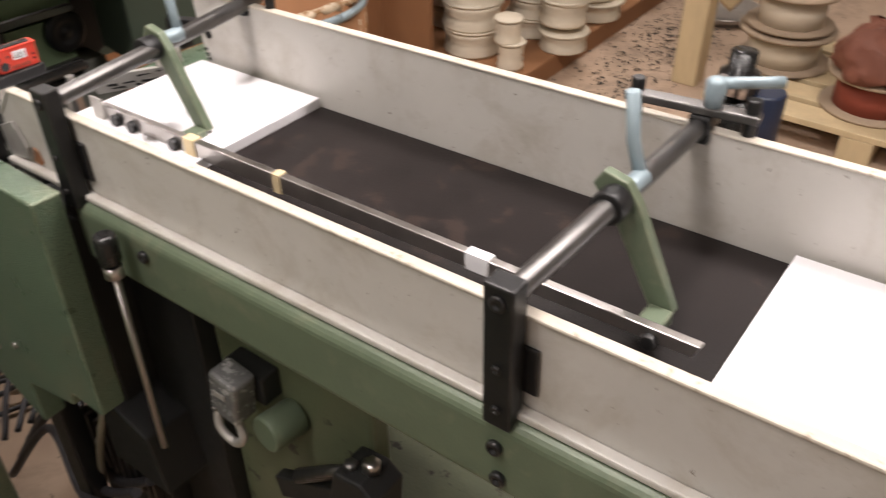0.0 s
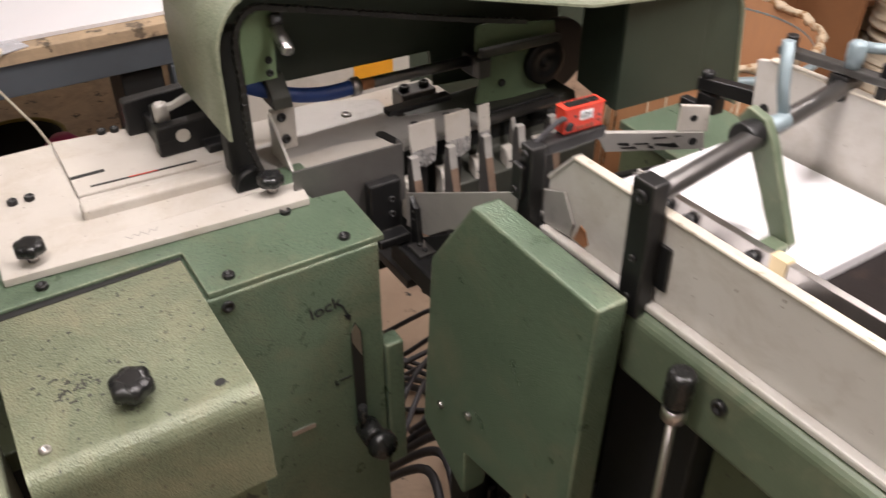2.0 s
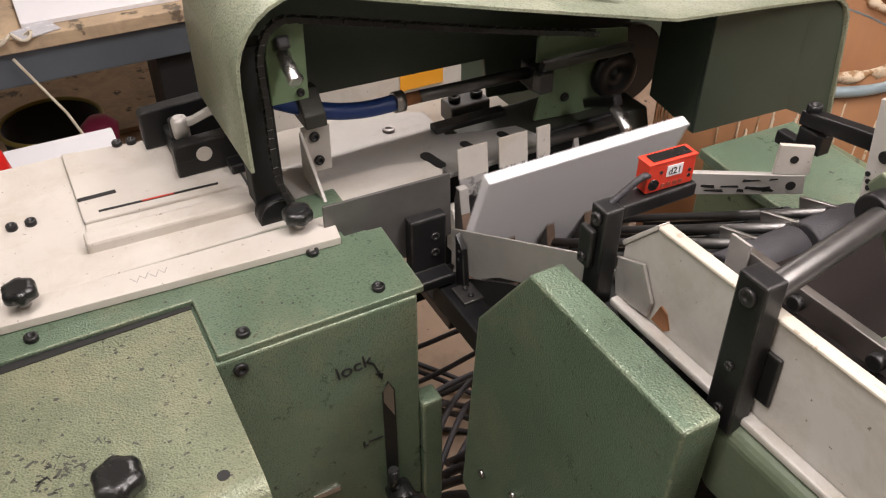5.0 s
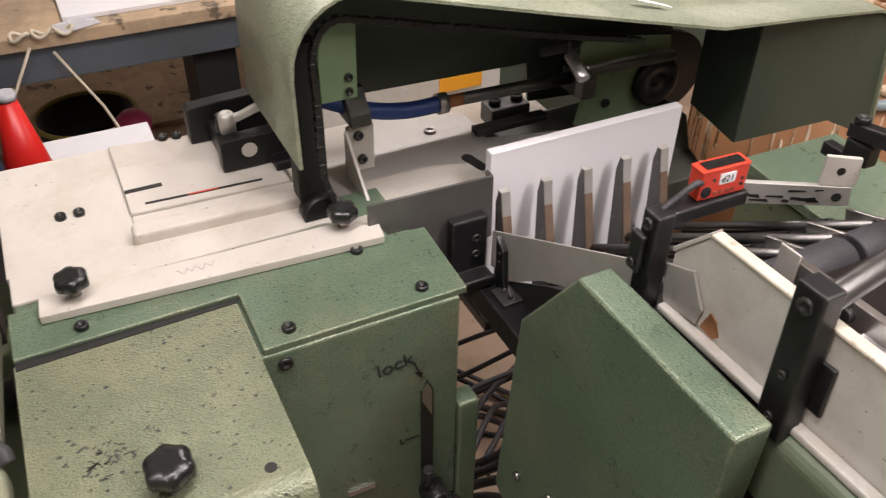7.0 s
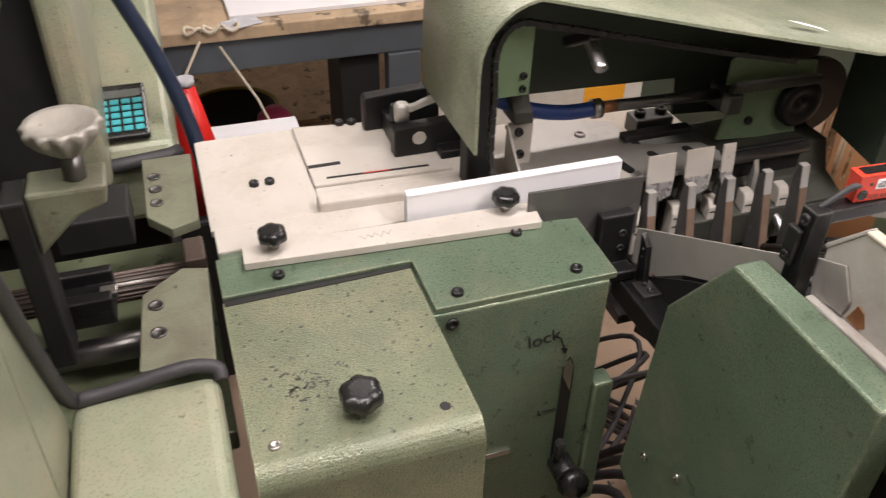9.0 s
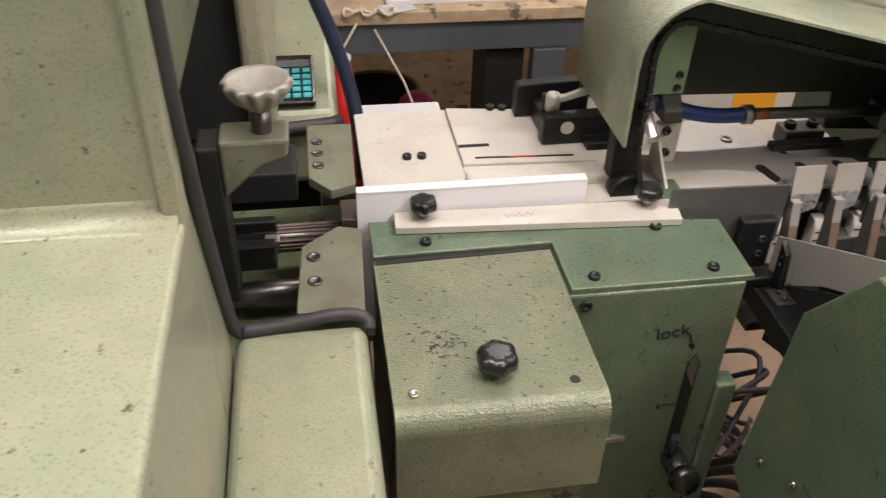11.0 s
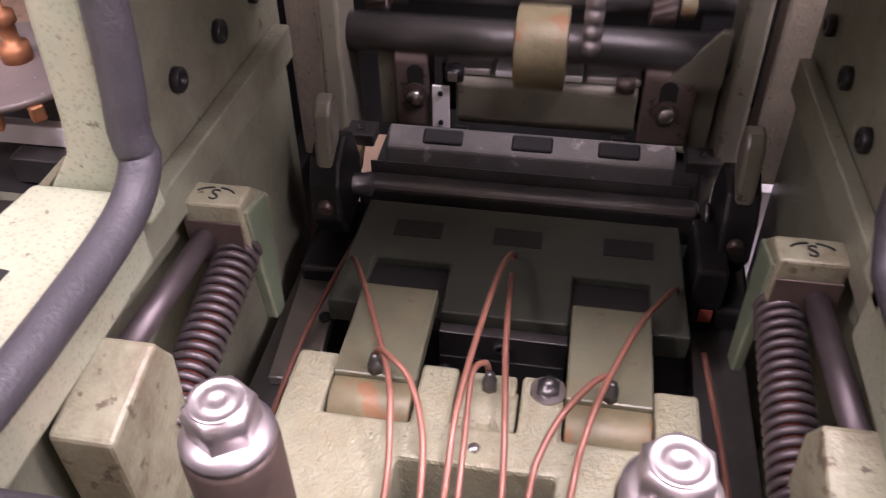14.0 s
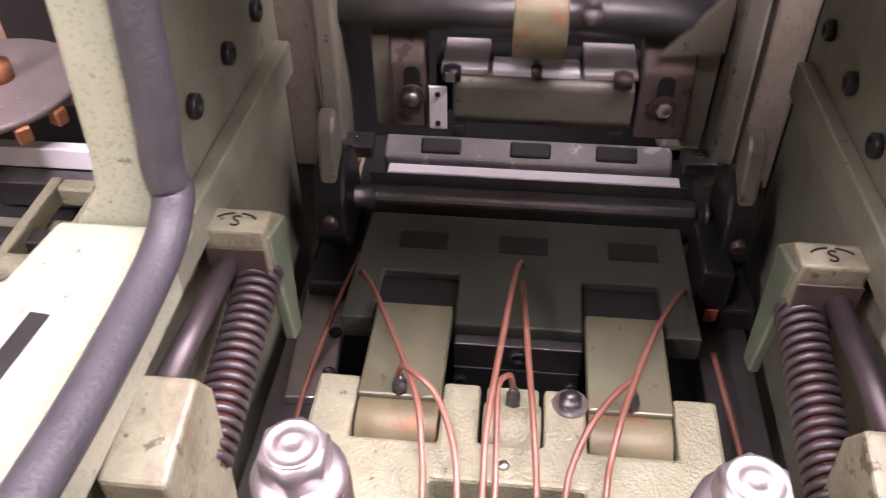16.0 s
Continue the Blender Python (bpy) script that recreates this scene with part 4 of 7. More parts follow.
for sx, sy, sz in ((-1.550, -0.068, 0.9775), (-1.550, -0.046, 0.9775), (-1.683, 0.085, 0.9835), (-1.680, 0.104, 0.9835)):
    screw(plate, (sx, sy, sz), 0.007, 0.007)
part("scribble", join(*[turned(box(-0.0005, 0.0005, -0.005, 0.005, 0.9986, 0.9989, 0), Matrix.Translation((-1.3535 + 0.002 * math.sin(1.7 * k), 0.040 + 0.0052 * k, 0)) @ Matrix.Rotation(radians(62 if k % 2 else -58), 4, "Z")) for k in range(8)]), PENCIL, plate, "faint pencilled marks")
part("supports", box(-1.66, -1.46, -0.12, 0.22, 0.88, 0.9675, 0.003), GREYDARK, plate)

blk = thing("clamp_block", (-1.55, 0.17, 0.984), "black clamp block with grey lever", "clamp")
part("front_block", join(prism([(0.140, 0.984), (0.140, 1.024), (0.143, 1.030), (0.252, 1.034), (0.252, 0.984)], "x", -1.577, -1.555, 0.0025), box(-1.5548, -1.530, 0.205, 0.252, 0.984, 0.998, 0.002)), BLACK, blk, "black steel front block")
part("split_line", box(-1.5548, -1.5543, 0.1405, 0.175, 1.0065, 1.0080, 0), GREYDARK, blk)
part("hole", cyl((-1.5552, 0.178, 1.012), (-1.5542, 0.178, 1.012), 0.0105, 24), WHITE_PT, blk, "pale bored hole")
part("rear_block", prism([(0.118, 0.984), (0.118, 1.036), (0.122, 1.040), (0.24, 1.046), (0.24, 0.984)], "x", -1.67, -1.648, 0.0025), BLACK, blk, "black steel rear block")
part("block_bridge", box(-1.6475, -1.5775, 0.145, 0.175, 0.985, 1.018, 0.003), BLACK, blk)
lev = part("lever_hub", lathe([(0.0105, 0), (0.0115, 0.014), (0.0115, 0.024), (0.009, 0.028), (0.006, 0.029), (0.005, 0.026), (0.0, 0.026)], (-1.585, 0.160, 1.028), seg=20), SHEET, blk, "grey cast lever hub")
part("lever_arm", turned(prism([(0.0, -0.004), (0.010, -0.0035), (0.052, 0.014), (0.060, 0.021), (0.059, 0.027), (0.050, 0.026), (0.012, 0.008), (0.0, 0.006)], "x", -0.005, 0.005, 0.002, 2), Matrix.Translation((-1.583, 0.164, 1.047)) @ Matrix.Rotation(radians(-12), 4, "Z")), SHEET, lev, "grey cast lever arm")
part("stud", cyl((-1.605, 0.155, 1.018), (-1.605, 0.155, 1.046), 0.007, 14, bev=0.002), BLACK, blk)

brk = thing("angle_bracket", (-1.46, 0.30, 0.9745), "cream triangular angle bracket with two bolts", "bracket")
part("upright", prism([(0.294, 0.9745), (0.334, 0.9745), (0.335, 1.043), (0.296, 1.045)], "x", -1.505, -1.500, 0.001), WHITE_PT, brk)
part("web", prism([(-1.4995, 0.9745), (-1.419, 0.9745), (-1.497, 1.043)], "y", 0.291, 0.2955, 0.001), WHITE_PT, brk)
part("clamp_head", prism([(-1.535, 1.046), (-1.490, 1.046), (-1.495, 1.062), (-1.520, 1.090), (-1.540, 1.088)], "y", 0.300, 0.330, 0.002), OLIVE, brk, "dark olive cast head")
screw(brk, (-1.50, 0.312, 1.030), 0.007, 0.005, (1, 0, 0))
screw(brk, (-1.50, 0.316, 0.993), 0.007, 0.005, (1, 0, 0))

rear = thing("rear_plate", (-1.5, 0.45, 0.95), "slotted cream steel rear plate", "plate")
part("plate", prism([(-1.410, 0.262), (-1.412, 0.463), (-1.414, 0.615), (-1.448, 0.632), (-1.482, 0.618), (-1.490, 0.573), (-1.507, 0.513), (-1.582, 0.517), (-1.625, 0.43), (-1.625, 0.345), (-1.535, 0.345), (-1.535, 0.262)], "z", 0.966, 0.974, 0.001), SHEET, rear, "worn grey slotted plate")
part("painted_edge", prism([(-1.4105, 0.300), (-1.412, 0.462), (-1.452, 0.462), (-1.47, 0.40), (-1.47, 0.30)], "z", 0.9742, 0.9750, 0), WHITE_PT, rear, "flaking cream paint")
for px, py, ln, wd in ((-1.452, 0.464, 0.024, 0.0085), (-1.462, 0.526, 0.015, 0.007), (-1.461, 0.587, 0.015, 0.007)):
    ring_pts = [(px + (ln - wd) * (1 if math.cos(a) > 0 else -1) + wd * math.cos(a), py + wd * math.sin(a)) for a in [radians(15 + 30 * i) for i in range(12)]]
    part("slot", turned(prism(ring_pts, "z", 0.9735, 0.9756, 0), rot_about((px, py, 0.97), "Z", 12)), GREYDARK, rear, "dark rounded slot")
screw(rear, (-1.556, 0.445, 0.974), 0.009, 0.004, material=STEEL)
part("back_board", turned(box(-1.80, -1.79, 0.28, 0.70, 0.86, 1.0, 0.002), rot_about((-1.8, 0.5, 0.9), "Z", 0)), WHITE_PT, rear)
part("tag", box(-1.789, -1.787, 0.575, 0.66, 0.90, 1.0, 0), ORANGE, rear, "orange paper tag")
part("base", box(-1.79, -1.47, 0.26, 0.74, 0.86, 0.88, 0.002), WHITE_PT, rear)
part("clamp_foot", box(-1.63, -1.59, 0.57, 0.64, 0.93, 0.962, 0.003), STEEL_DK, rear)
for sx, sy, sz in ((-1.785, 0.42, 0.985), (-1.61, 0.585, 0.962), (-1.61, 0.625, 0.962)):
    screw(rear, (sx, sy, sz), 0.010, 0.009)
part("rack", box(-1.53, -1.51, 0.50, 0.62, 0.975, 0.985, 0.001), BLACK, rear)
part("under_box", box(-1.60, -1.47, 0.45, 0.86, 0.80, 0.93, 0.004), OLIVE, rear)

# ---- chain hood ----
hood = thing("chain_hood", (-1.5, 0.65, 0.9), "large hammered green sheet-steel chain hood", "hood")


def hood_line(grow):
    """The bent outline of the hood in y and z, from its left foot over the top to its right foot."""
    left = [(0.195 - grow, 1.085), (0.195 - grow, 1.19)]
    arc = [(0.275 - (0.08 + grow) * math.cos(a), 1.195 + (0.08 + grow) * math.sin(a)) for a in [radians(12 * i) for i in range(1, 8)]]
    top = [(0.50, 1.224 + grow), (0.74, 1.172 + grow), (0.95, 1.142 + grow)]
    arc2 = [(1.085 + (0.06 + grow) * math.sin(a), 1.06 + (0.06 + grow) * math.cos(a)) for a in [radians(8 + 20 * i) for i in range(5)]]
    return left + arc + top + arc2 + [(1.175 + grow, 0.885)]


outer_l, inner_l = hood_line(0.004), hood_line(0.0)
bm = bmesh.new()
fronts = []
for line in (outer_l, inner_l):
    rows_ = []
    for j, (hy, hz) in enumerate(line):
        fx = -1.365 + (0.055 * max(0.0, 1 - abs(hy - 0.70) / 0.42) if hz > 1.1 else 0.0)
        rows_.append([bm.verts.new((xx, hy, hz + (0.0 if xx > -1.5 else 0.0))) for xx in (fx, -1.45, -1.58)])
    fronts.append(rows_)
for rows_ in fronts:
    for a, b in zip(rows_, rows_[1:]):
        for i in range(2):
            f = bm.faces.new((a[i], a[i + 1], b[i + 1], b[i]))
            f.smooth = True
for i in range(len(outer_l) - 1):
    for c in (0, 2):
        bm.faces.new((fronts[0][i][c], fronts[0][i + 1][c], fronts[1][i + 1][c], fronts[1][i][c]))
bmesh.ops.recalc_face_normals(bm, faces=bm.faces[:])
part("shell", bm, GREEN_HOOD, hood, "hammered green bent sheet hood")
# Panels inside and at the hood's end carry their shade as darker green
part("back_panel", prism([(0.20, 1.048), (0.62, 1.037), (0.63, 0.97), (0.90, 0.95), (0.90, 1.145), (0.74, 1.165), (0.50, 1.218), (0.28, 1.268), (0.20, 1.19)], "x", -1.589, -1.582, 0.001), GREEN_SHADED, hood, "green inner panel darkened for shade")
part("side_box", prism([(-1.372, 0.952), (-1.372, 1.152), (-1.472, 1.152), (-1.472, 0.968)], "y", 0.862, 0.868, 0.001), GREEN_SHADED, hood)
part("side_box_front", prism([(0.862, 0.952), (1.058, 0.944), (1.052, 1.126), (0.95, 1.140), (0.862, 1.153)], "x", -1.3715, -1.366, 0.0015), GREEN_SHADED, hood, "green hood end panel darkened for shade")
part("side_box_end", prism([(1.058, 0.944), (1.174, 0.886), (1.144, 1.06), (1.128, 1.10), (1.10, 1.118), (1.053, 1.126)], "x", -1.376, -1.370, 0.0015), GREEN_SHADED, hood)
part("far_panel", box(-1.80, -1.79, 0.70, 1.20, 0.8, 1.15, 0.002), GREEN_SHADED, hood)
part("top_strip", turned(box(-1.50, -1.485, 0.30, 0.62, 1.268, 1.272, 0.001), rot_about((-1.49, 0.46, 1.27), "X", -14)), STEEL, hood)
# Added near-black box that gives the shade beside and behind the chain
part("chain_shade_backing", box(-1.452, -1.425, 0.204, 0.243, 1.0, 1.205, 0.002), GREYDARK, hood, "near-black backing for shade around the chain")
chain_line = spline([(-1.40, 0.240, 1.005), (-1.40, 0.228, 1.058), (-1.40, 0.228, 1.14), (-1.40, 0.2285, 1.205), (-1.40, 0.252, 1.236), (-1.40, 0.30, 1.229), (-1.40, 0.404, 1.203), (-1.40, 0.552, 1.166), (-1.40, 0.68, 1.137)], 24)
chain = part("roller_chain", tube(chain_line[::3], 0.0026, 6), BLACK, hood, "oily black drive chain")
walked, next_at = 0.0, 0.0
for pa, pb in zip(chain_line, chain_line[1:]):
    if walked >= next_at:
        dirn = (pb - pa).normalized()
        tilt = Matrix.Translation(pa) @ Matrix.Rotation(math.atan2(dirn.z, dirn.y), 4, "X")
        part("chain_link", turned(join(cyl((-0.0045, 0, 0), (0.0045, 0, 0), 0.0040, 10), box(0.0035, 0.0048, -0.0010, 0.0100, -0.0036, 0.0036, 0.0005, 1), box(-0.0048, -0.0035, -0.0010, 0.0100, -0.0036, 0.0036, 0.0005, 1)), tilt), CHAIN, chain)
        next_at += 0.0127
    walked += (pb - pa).length
part("chain_panel", prism([(0.24, 1.13), (0.285, 1.13), (0.287, 1.225), (0.268, 1.2245), (0.258, 1.221), (0.249, 1.214), (0.243, 1.204), (0.24, 1.19)], "x", -1.425, -1.42, 0.001), GREEN_LIT, hood, "light green bracket plate")
screw(hood, (-1.42, 0.275, 1.158), 0.005, 0.004, (1, 0, 0))
screw(hood, (-1.42, 0.275, 1.14), 0.005, 0.004, (1, 0, 0))
part("chain_sprocket", cyl((-1.43, 0.228, 0.985), (-1.405, 0.228, 0.985), 0.026, 24), BLACK, hood)
part("drive_plate", prism([(0.668, 0.956), (0.761, 0.948), (0.762, 0.912), (0.824, 0.907), (0.821, 0.960), (0.790, 1.034), (0.686, 1.036)], "x", -1.512, -1.506, 0.001), GREEN_LIT, hood, "green drive bearing plate")
part("upper_plate", prism([(0.668, 1.045), (0.668, 1.088), (0.672, 1.093), (0.688, 1.095), (0.833, 1.072), (0.837, 1.046)], "x", -1.516, -1.511, 0.001), GREEN_LIT, hood, "green upper cover plate")
part("cross_lever", join(prism([(0.655, 1.052), (0.815, 1.049), (0.823, 1.054), (0.820, 1.062), (0.66, 1.066)], "x", -1.490, -1.476, 0.002), box(-1.49, -1.47, 0.648, 0.672, 1.020, 1.0515, 0.002)), STEEL_DK, hood, "dark steel cross lever")
screw(hood, (-1.506, 0.72, 0.985), 0.007, 0.005, (1, 0, 0))
part("chain_wheel", cyl((-1.545, 0.862, 0.995), (-1.53, 0.862, 0.995), 0.068, 48, bev=0.002), BLACK, hood, "large black chain wheel")
part("drive_disc", lathe([(0.040, 0), (0.040, 0.012), (0.036, 0.014), (0.022, 0.014), (0.020, 0.012), (0.008, 0.012), (0.007, 0.014), (0, 0.014)], (-1.503, 0.805, 1.008), (1, 0, 0), 32), BLACK, hood, "black drive disc")
part("hose", tube(spline([(-1.56, 0.215, 1.10), (-1.535, 0.275, 1.075), (-1.515, 0.334, 1.055), (-1.515, 0.39, 1.042), (-1.515, 0.442, 1.041)], 6), 0.0115, 14), BLUE, hood, "blue air hose")
part("hose_clamp", cyl((-1.515, 0.436, 1.041), (-1.515, 0.450, 1.041), 0.015, 18), STEEL, hood)
part("hose_nipple", cyl((-1.515, 0.449, 1.041), (-1.515, 0.475, 1.041), 0.009, 14), RUSTY, hood)
part("air_pipe", cyl((-1.515, 0.474, 1.041), (-1.515, 0.665, 1.036), 0.009, 14), STEEL_DK, hood)
part("pipe_block", box(-1.535, -1.495, 0.655, 0.69, 1.012, 1.05, 0.003), BLACK, hood)
part("lower_casting", prism([(-1.45, 0.90), (-1.40, 0.88), (-1.40, 0.82), (-1.58, 0.82), (-1.58, 0.95), (-1.47, 0.95)], "y", 0.55, 0.86, 0.003), OLIVE, hood)

part("paint_fleck", turned(prism([(-0.03, -0.004), (-0.01, -0.007), (0.02, -0.004), (0.032, -0.006), (0.026, 0.003), (0.005, 0.004), (-0.012, 0.002)], "z", 0.0, 0.0006, 0), Matrix.Translation((-1.375, 0.66, 1.201)) @ Matrix.Rotation(radians(-16), 4, "X") @ Matrix.Rotation(radians(80), 4, "Z")), TABLETOP, hood, "white paint fleck")

# chain-driven pushers that take the books along
pusher = thing("chain_pusher", (-1.42, 0.30, 1.13), "dark steel chain pusher with bright tip", "pusher", "chain pushers")
part("arm", turned(box(-1.48, -1.40, 0.292, 0.308, 1.145, 1.160, 0.003), rot_about((-1.42, 0.3, 1.15), "Y", -28)), BLACK, pusher)
part("tip", cyl((-1.412, 0.30, 1.146), (-1.375, 0.30, 1.126), 0.008, 14, bev=0.002), CHROME, pusher)
pushers = [pusher] + [copy_thing(pusher, pose(-1.42, 0.30, 1.13)) for k in range(5)]

# ---- trimmer housing ----
DECK = 1.24
trim = thing("trimmer_housing", (-1.0, -0.7, 0), "pale green enamelled trimmer housing with open bays", "machine housing")
YW = -0.305
corner = [(-0.872 + 0.05 * math.cos(a), -0.642 + 0.05 * math.sin(a)) for a in [radians(15 * i) for i in range(7)]]
deck_line = [(-1.035, YW), (-0.30, YW), (-0.30, -1.6), (-0.98, -1.6), (-0.98, -1.108), (-1.035, -1.10), (-1.035, -1.03), (-0.822, -1.03)] + corner + [(-1.035, -0.592)]
part("deck", prism(deck_line, "z", DECK - 0.060, DECK, 0.024, 6), GREEN_PALE, trim, "pale green flat deck")
part("deck_slot", turned(box(-0.955, -0.89, -1.082, -1.070, DECK - 0.002, DECK + 0.0006, 0), rot_about((-0.92, -1.076, DECK), "Z", -6)), GREYDARK, trim)
fillet = [(-1.05, DECK + 0.03), (-1.05, DECK - 0.02), (-1.016, DECK - 0.02), (-1.016, DECK + 0.0006)] + [(-1.016 - 0.0185 * math.sin(a), DECK + 0.0191 - 0.0185 * math.cos(a)) for a in [radians(15 * i) for i in range(1, 7)]]
fil = part("fillet_right", prism(fillet, "y", -0.592, YW - 0.004, 0), GREEN_PALE, trim)
for pg in fil.data.polygons:
    pg.use_smooth = len(pg.vertices) == 4 and abs(pg.normal.y) < 0.5
part("wall_right", prism([(-0.592, DECK - 0.01), (YW, DECK - 0.01), (YW, 1.9), (-0.655, 1.9), (-0.60, 1.40)], "x", -1.06, -1.035, 0.004, 3), GREEN_PALE, trim, "pale green upright wall")
part("wall_left", prism([(-1.026, DECK - 0.03), (-1.033, 1.275), (-1.024, 1.39), (-1.0, 1.9), (-1.045, 1.9), (-1.060, 1.385), (-1.066, 1.285), (-1.070, 1.262), (-1.090, DECK - 0.006), (-1.090, DECK - 0.03)], "x", -1.06, -1.035, 0.004, 3), GREEN_PALE, trim)
part("side_face", prism([(-1.055, 0.95), (-0.30, 0.95), (-0.30, DECK - 0.030), (-1.03, DECK - 0.030), (-1.03, 1.9), (-1.055, 1.9)], "y", YW - 0.016, YW - 0.001, 0.003), GREEN_PALE, trim)
part("low_deck", prism([(-1.185, 0.985), (-1.185, 0.94), (-0.4, 0.94), (-0.4, 0.985)], "y", -0.3045, -0.158, 0.016, 5), GREEN_PALE, trim, "pale green lower deck")
part("low_deck_front", box(-1.18, -0.42, -0.30, -0.162, 0.0, 0.939, 0.006), GREEN_PALE, trim)
# Near-black filler for the shade inside the housing
part("inner_shade_fill", box(-1.05, -0.35, -1.6, -0.32, 0.0, 0.70, 0.004), GREYDARK, trim)
part("back_right", prism([(-1.07, 1.24), (-1.62, 1.24), (-1.62, 1.42), (-1.07, 1.42)], "y", -0.345, -0.33, 0.003), GREEN_DIM, trim)
# Added plate, out of view, that keeps lamp light off the knife table
part("bay_light_block", box(-1.243, -1.062, -1.09, -0.53, 1.60, 1.63, 0.003), GREEN_DIM, trim)
# Added strip, unseen, its lower edge set to cast the bay's shadow line
part("light_block_lintel", box(-1.06, -1.036, -1.06, -0.64, 1.47, 1.9, 0.003), GREEN_PALE, trim)
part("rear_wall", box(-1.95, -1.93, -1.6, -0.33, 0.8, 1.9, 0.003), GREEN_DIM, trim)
# rubber edge strips round the openings
strip_r = [(-0.815, -1.04, DECK + 0.001), (-0.815, -0.80, DECK + 0.001), (-0.815, -0.64, DECK + 0.001)] + [(-0.865 + 0.05 * math.cos(a), -0.64 + 0.05 * math.sin(a), DECK + 0.001) for a in [radians(15 * i) for i in range(1, 7)]] + [(-0.95, -0.59, DECK + 0.001), (-1.02, -0.592, DECK + 0.004), (-1.036, -0.594, DECK + 0.03), (-1.037, -0.597, 1.33), (-1.037, -0.605, 1.41), (-1.037, -0.66, 1.9)]
part("edge_strip", tube(strip_r, 0.0095, 10), RUBBER, trim, "black rubber edge strip")
strip_l = [(-0.815, -1.028, DECK + 0.001), (-0.90, -1.022, DECK + 0.001), (-1.0, -1.022, DECK + 0.002), (-1.034, -1.020, DECK + 0.022), (-1.036, -1.022, 1.285), (-1.036, -1.012, 1.39), (-1.036, -0.985, 1.9)]
part("edge_strip", tube(spline(strip_l, 4), 0.0125, 12), RUBBER, trim, "black rubber edge strip")
strip_s = [(-1.045, YW + 0.002, 1.9), (-1.05, YW + 0.002, 1.40), (-1.075, YW + 0.002, 1.25), (-1.13, YW + 0.002, 1.09), (-1.172, -0.302, 1.0), (-1.178, -0.285, 0.990), (-1.182, -0.25, 0.990), (-1.186, -0.19, 0.996), (-1.184, -0.160, 0.990), (-1.175, -0.156, 0.98)]
part("edge_strip", tube(spline(strip_s, 4), 0.008, 10), RUBBER, trim, "black rubber edge strip")
part("side_web", prism([(-1.06, 0.95), (-1.165, 0.95), (-1.165, 0.985), (-1.06, 1.26)], "y", YW - 0.011, YW - 0.002, 0.001), GREEN_PALE, trim)

# control panel in the deck
pan = thing("control_panel", (-0.82, -0.5, DECK), "light blue switch panel in a black recess", "control panel")
part("recess", box(-0.877, -0.70, -0.549, -0.455, DECK - 0.004, DECK + 0.0015, 0.0005), GREYDARK, pan)
part("face", prism([(-0.695, -0.542), (-0.848, -0.542), (-0.851, -0.537), (-0.851, -0.530), (-0.863, -0.525), (-0.863, -0.480), (-0.851, -0.475), (-0.851, -0.466), (-0.848, -0.462), (-0.695, -0.462)], "z", DECK + 0.002, DECK + 0.006, 0.001), CYAN, pan, "light blue panel face")
part("selector_plate", box(-0.856, -0.826, -0.525, -0.485, DECK + 0.006, DECK + 0.008, 0.0005), GREYDARK, pan)
sel = part("selector", lathe([(0.015, 0), (0.015, 0.008), (0.012, 0.012), (0, 0.012)], (-0.84, -0.502, DECK + 0.008), seg=24), CHROME, pan)
part("selector_grip", box(-0.853, -0.827, -0.510, -0.494, DECK + 0.018, DECK + 0.030, 0.003), KNOB, sel)
part("button_plate", box(-0.822, -0.775, -0.525, -0.480, DECK + 0.006, DECK + 0.008, 0.0005), GREYDARK, pan)
ring_ = part("button_ring", lathe([(0.016, 0), (0.016, 0.010), (0.012, 0.012), (0, 0.011)], (-0.808, -0.500, DECK + 0.008), seg=24), STEEL, pan)
part("button", lathe([(0.0105, 0), (0.0105, 0.010), (0, 0.012)], (-0.808, -0.500, DECK + 0.012), seg=20), KNOB, ring_)
part("stop_button", lathe([(0.012, 0), (0.012, 0.012), (0.022, 0.012), (0.0235, 0.016), (0.020, 0.022), (0, 0.025)], (-0.758, -0.500, DECK + 0.006), seg=32), RED, pan, "red mushroom stop button")
for k in range(3):
    part("text_bar", box(-0.838 + 0.006 * k, -0.836 + 0.006 * k, -0.5385, -0.529, DECK + 0.006, DECK + 0.0066, 0), INK, pan)

# side channel plates, spindle and handwheel
chan = thing("transport_channel", (-1.4, -0.24, 0.9), "oily transport channel with clamp blocks", "machine")
part("rear_side_plate", prism([(-1.655, -0.215), (-1.655, -0.146), (-1.475, -0.150), (-1.462, -0.185), (-1.50, -0.215)], "z", 0.97, 0.985, 0.0015), GREEN_BAY, chan, "green bolted side plate")
part("front_side_plate", prism([(-1.335, -0.228), (-1.375, -0.180), (-1.366, -0.150), (-1.20, -0.158), (-1.207, -0.236)], "z", 0.97, 0.985, 0.0015), GREEN_BAY, chan, "green bolted side plate")
for sx, sy in ((-1.60, -0.20), (-1.565, -0.20), (-1.53, -0.20), (-1.31, -0.213), (-1.262, -0.213)):
    part("washer_bolt", lathe([(0.009, 0), (0.009, 0.002), (0.0065, 0.002), (0.006, 0.001), (0, 0.001)], (sx, sy, 0.985), seg=16), STEEL_DK, chan)
part("spindle", cyl((-1.405, -0.42, 0.950), (-1.405, -0.155, 0.950), 0.017, 20), STEEL_DK, chan, "ribbed steel spindle")
part("spindle", cyl((-1.345, -0.42, 0.905), (-1.345, -0.155, 0.905), 0.017, 20), STEEL_DK, chan, "ribbed steel spindle")
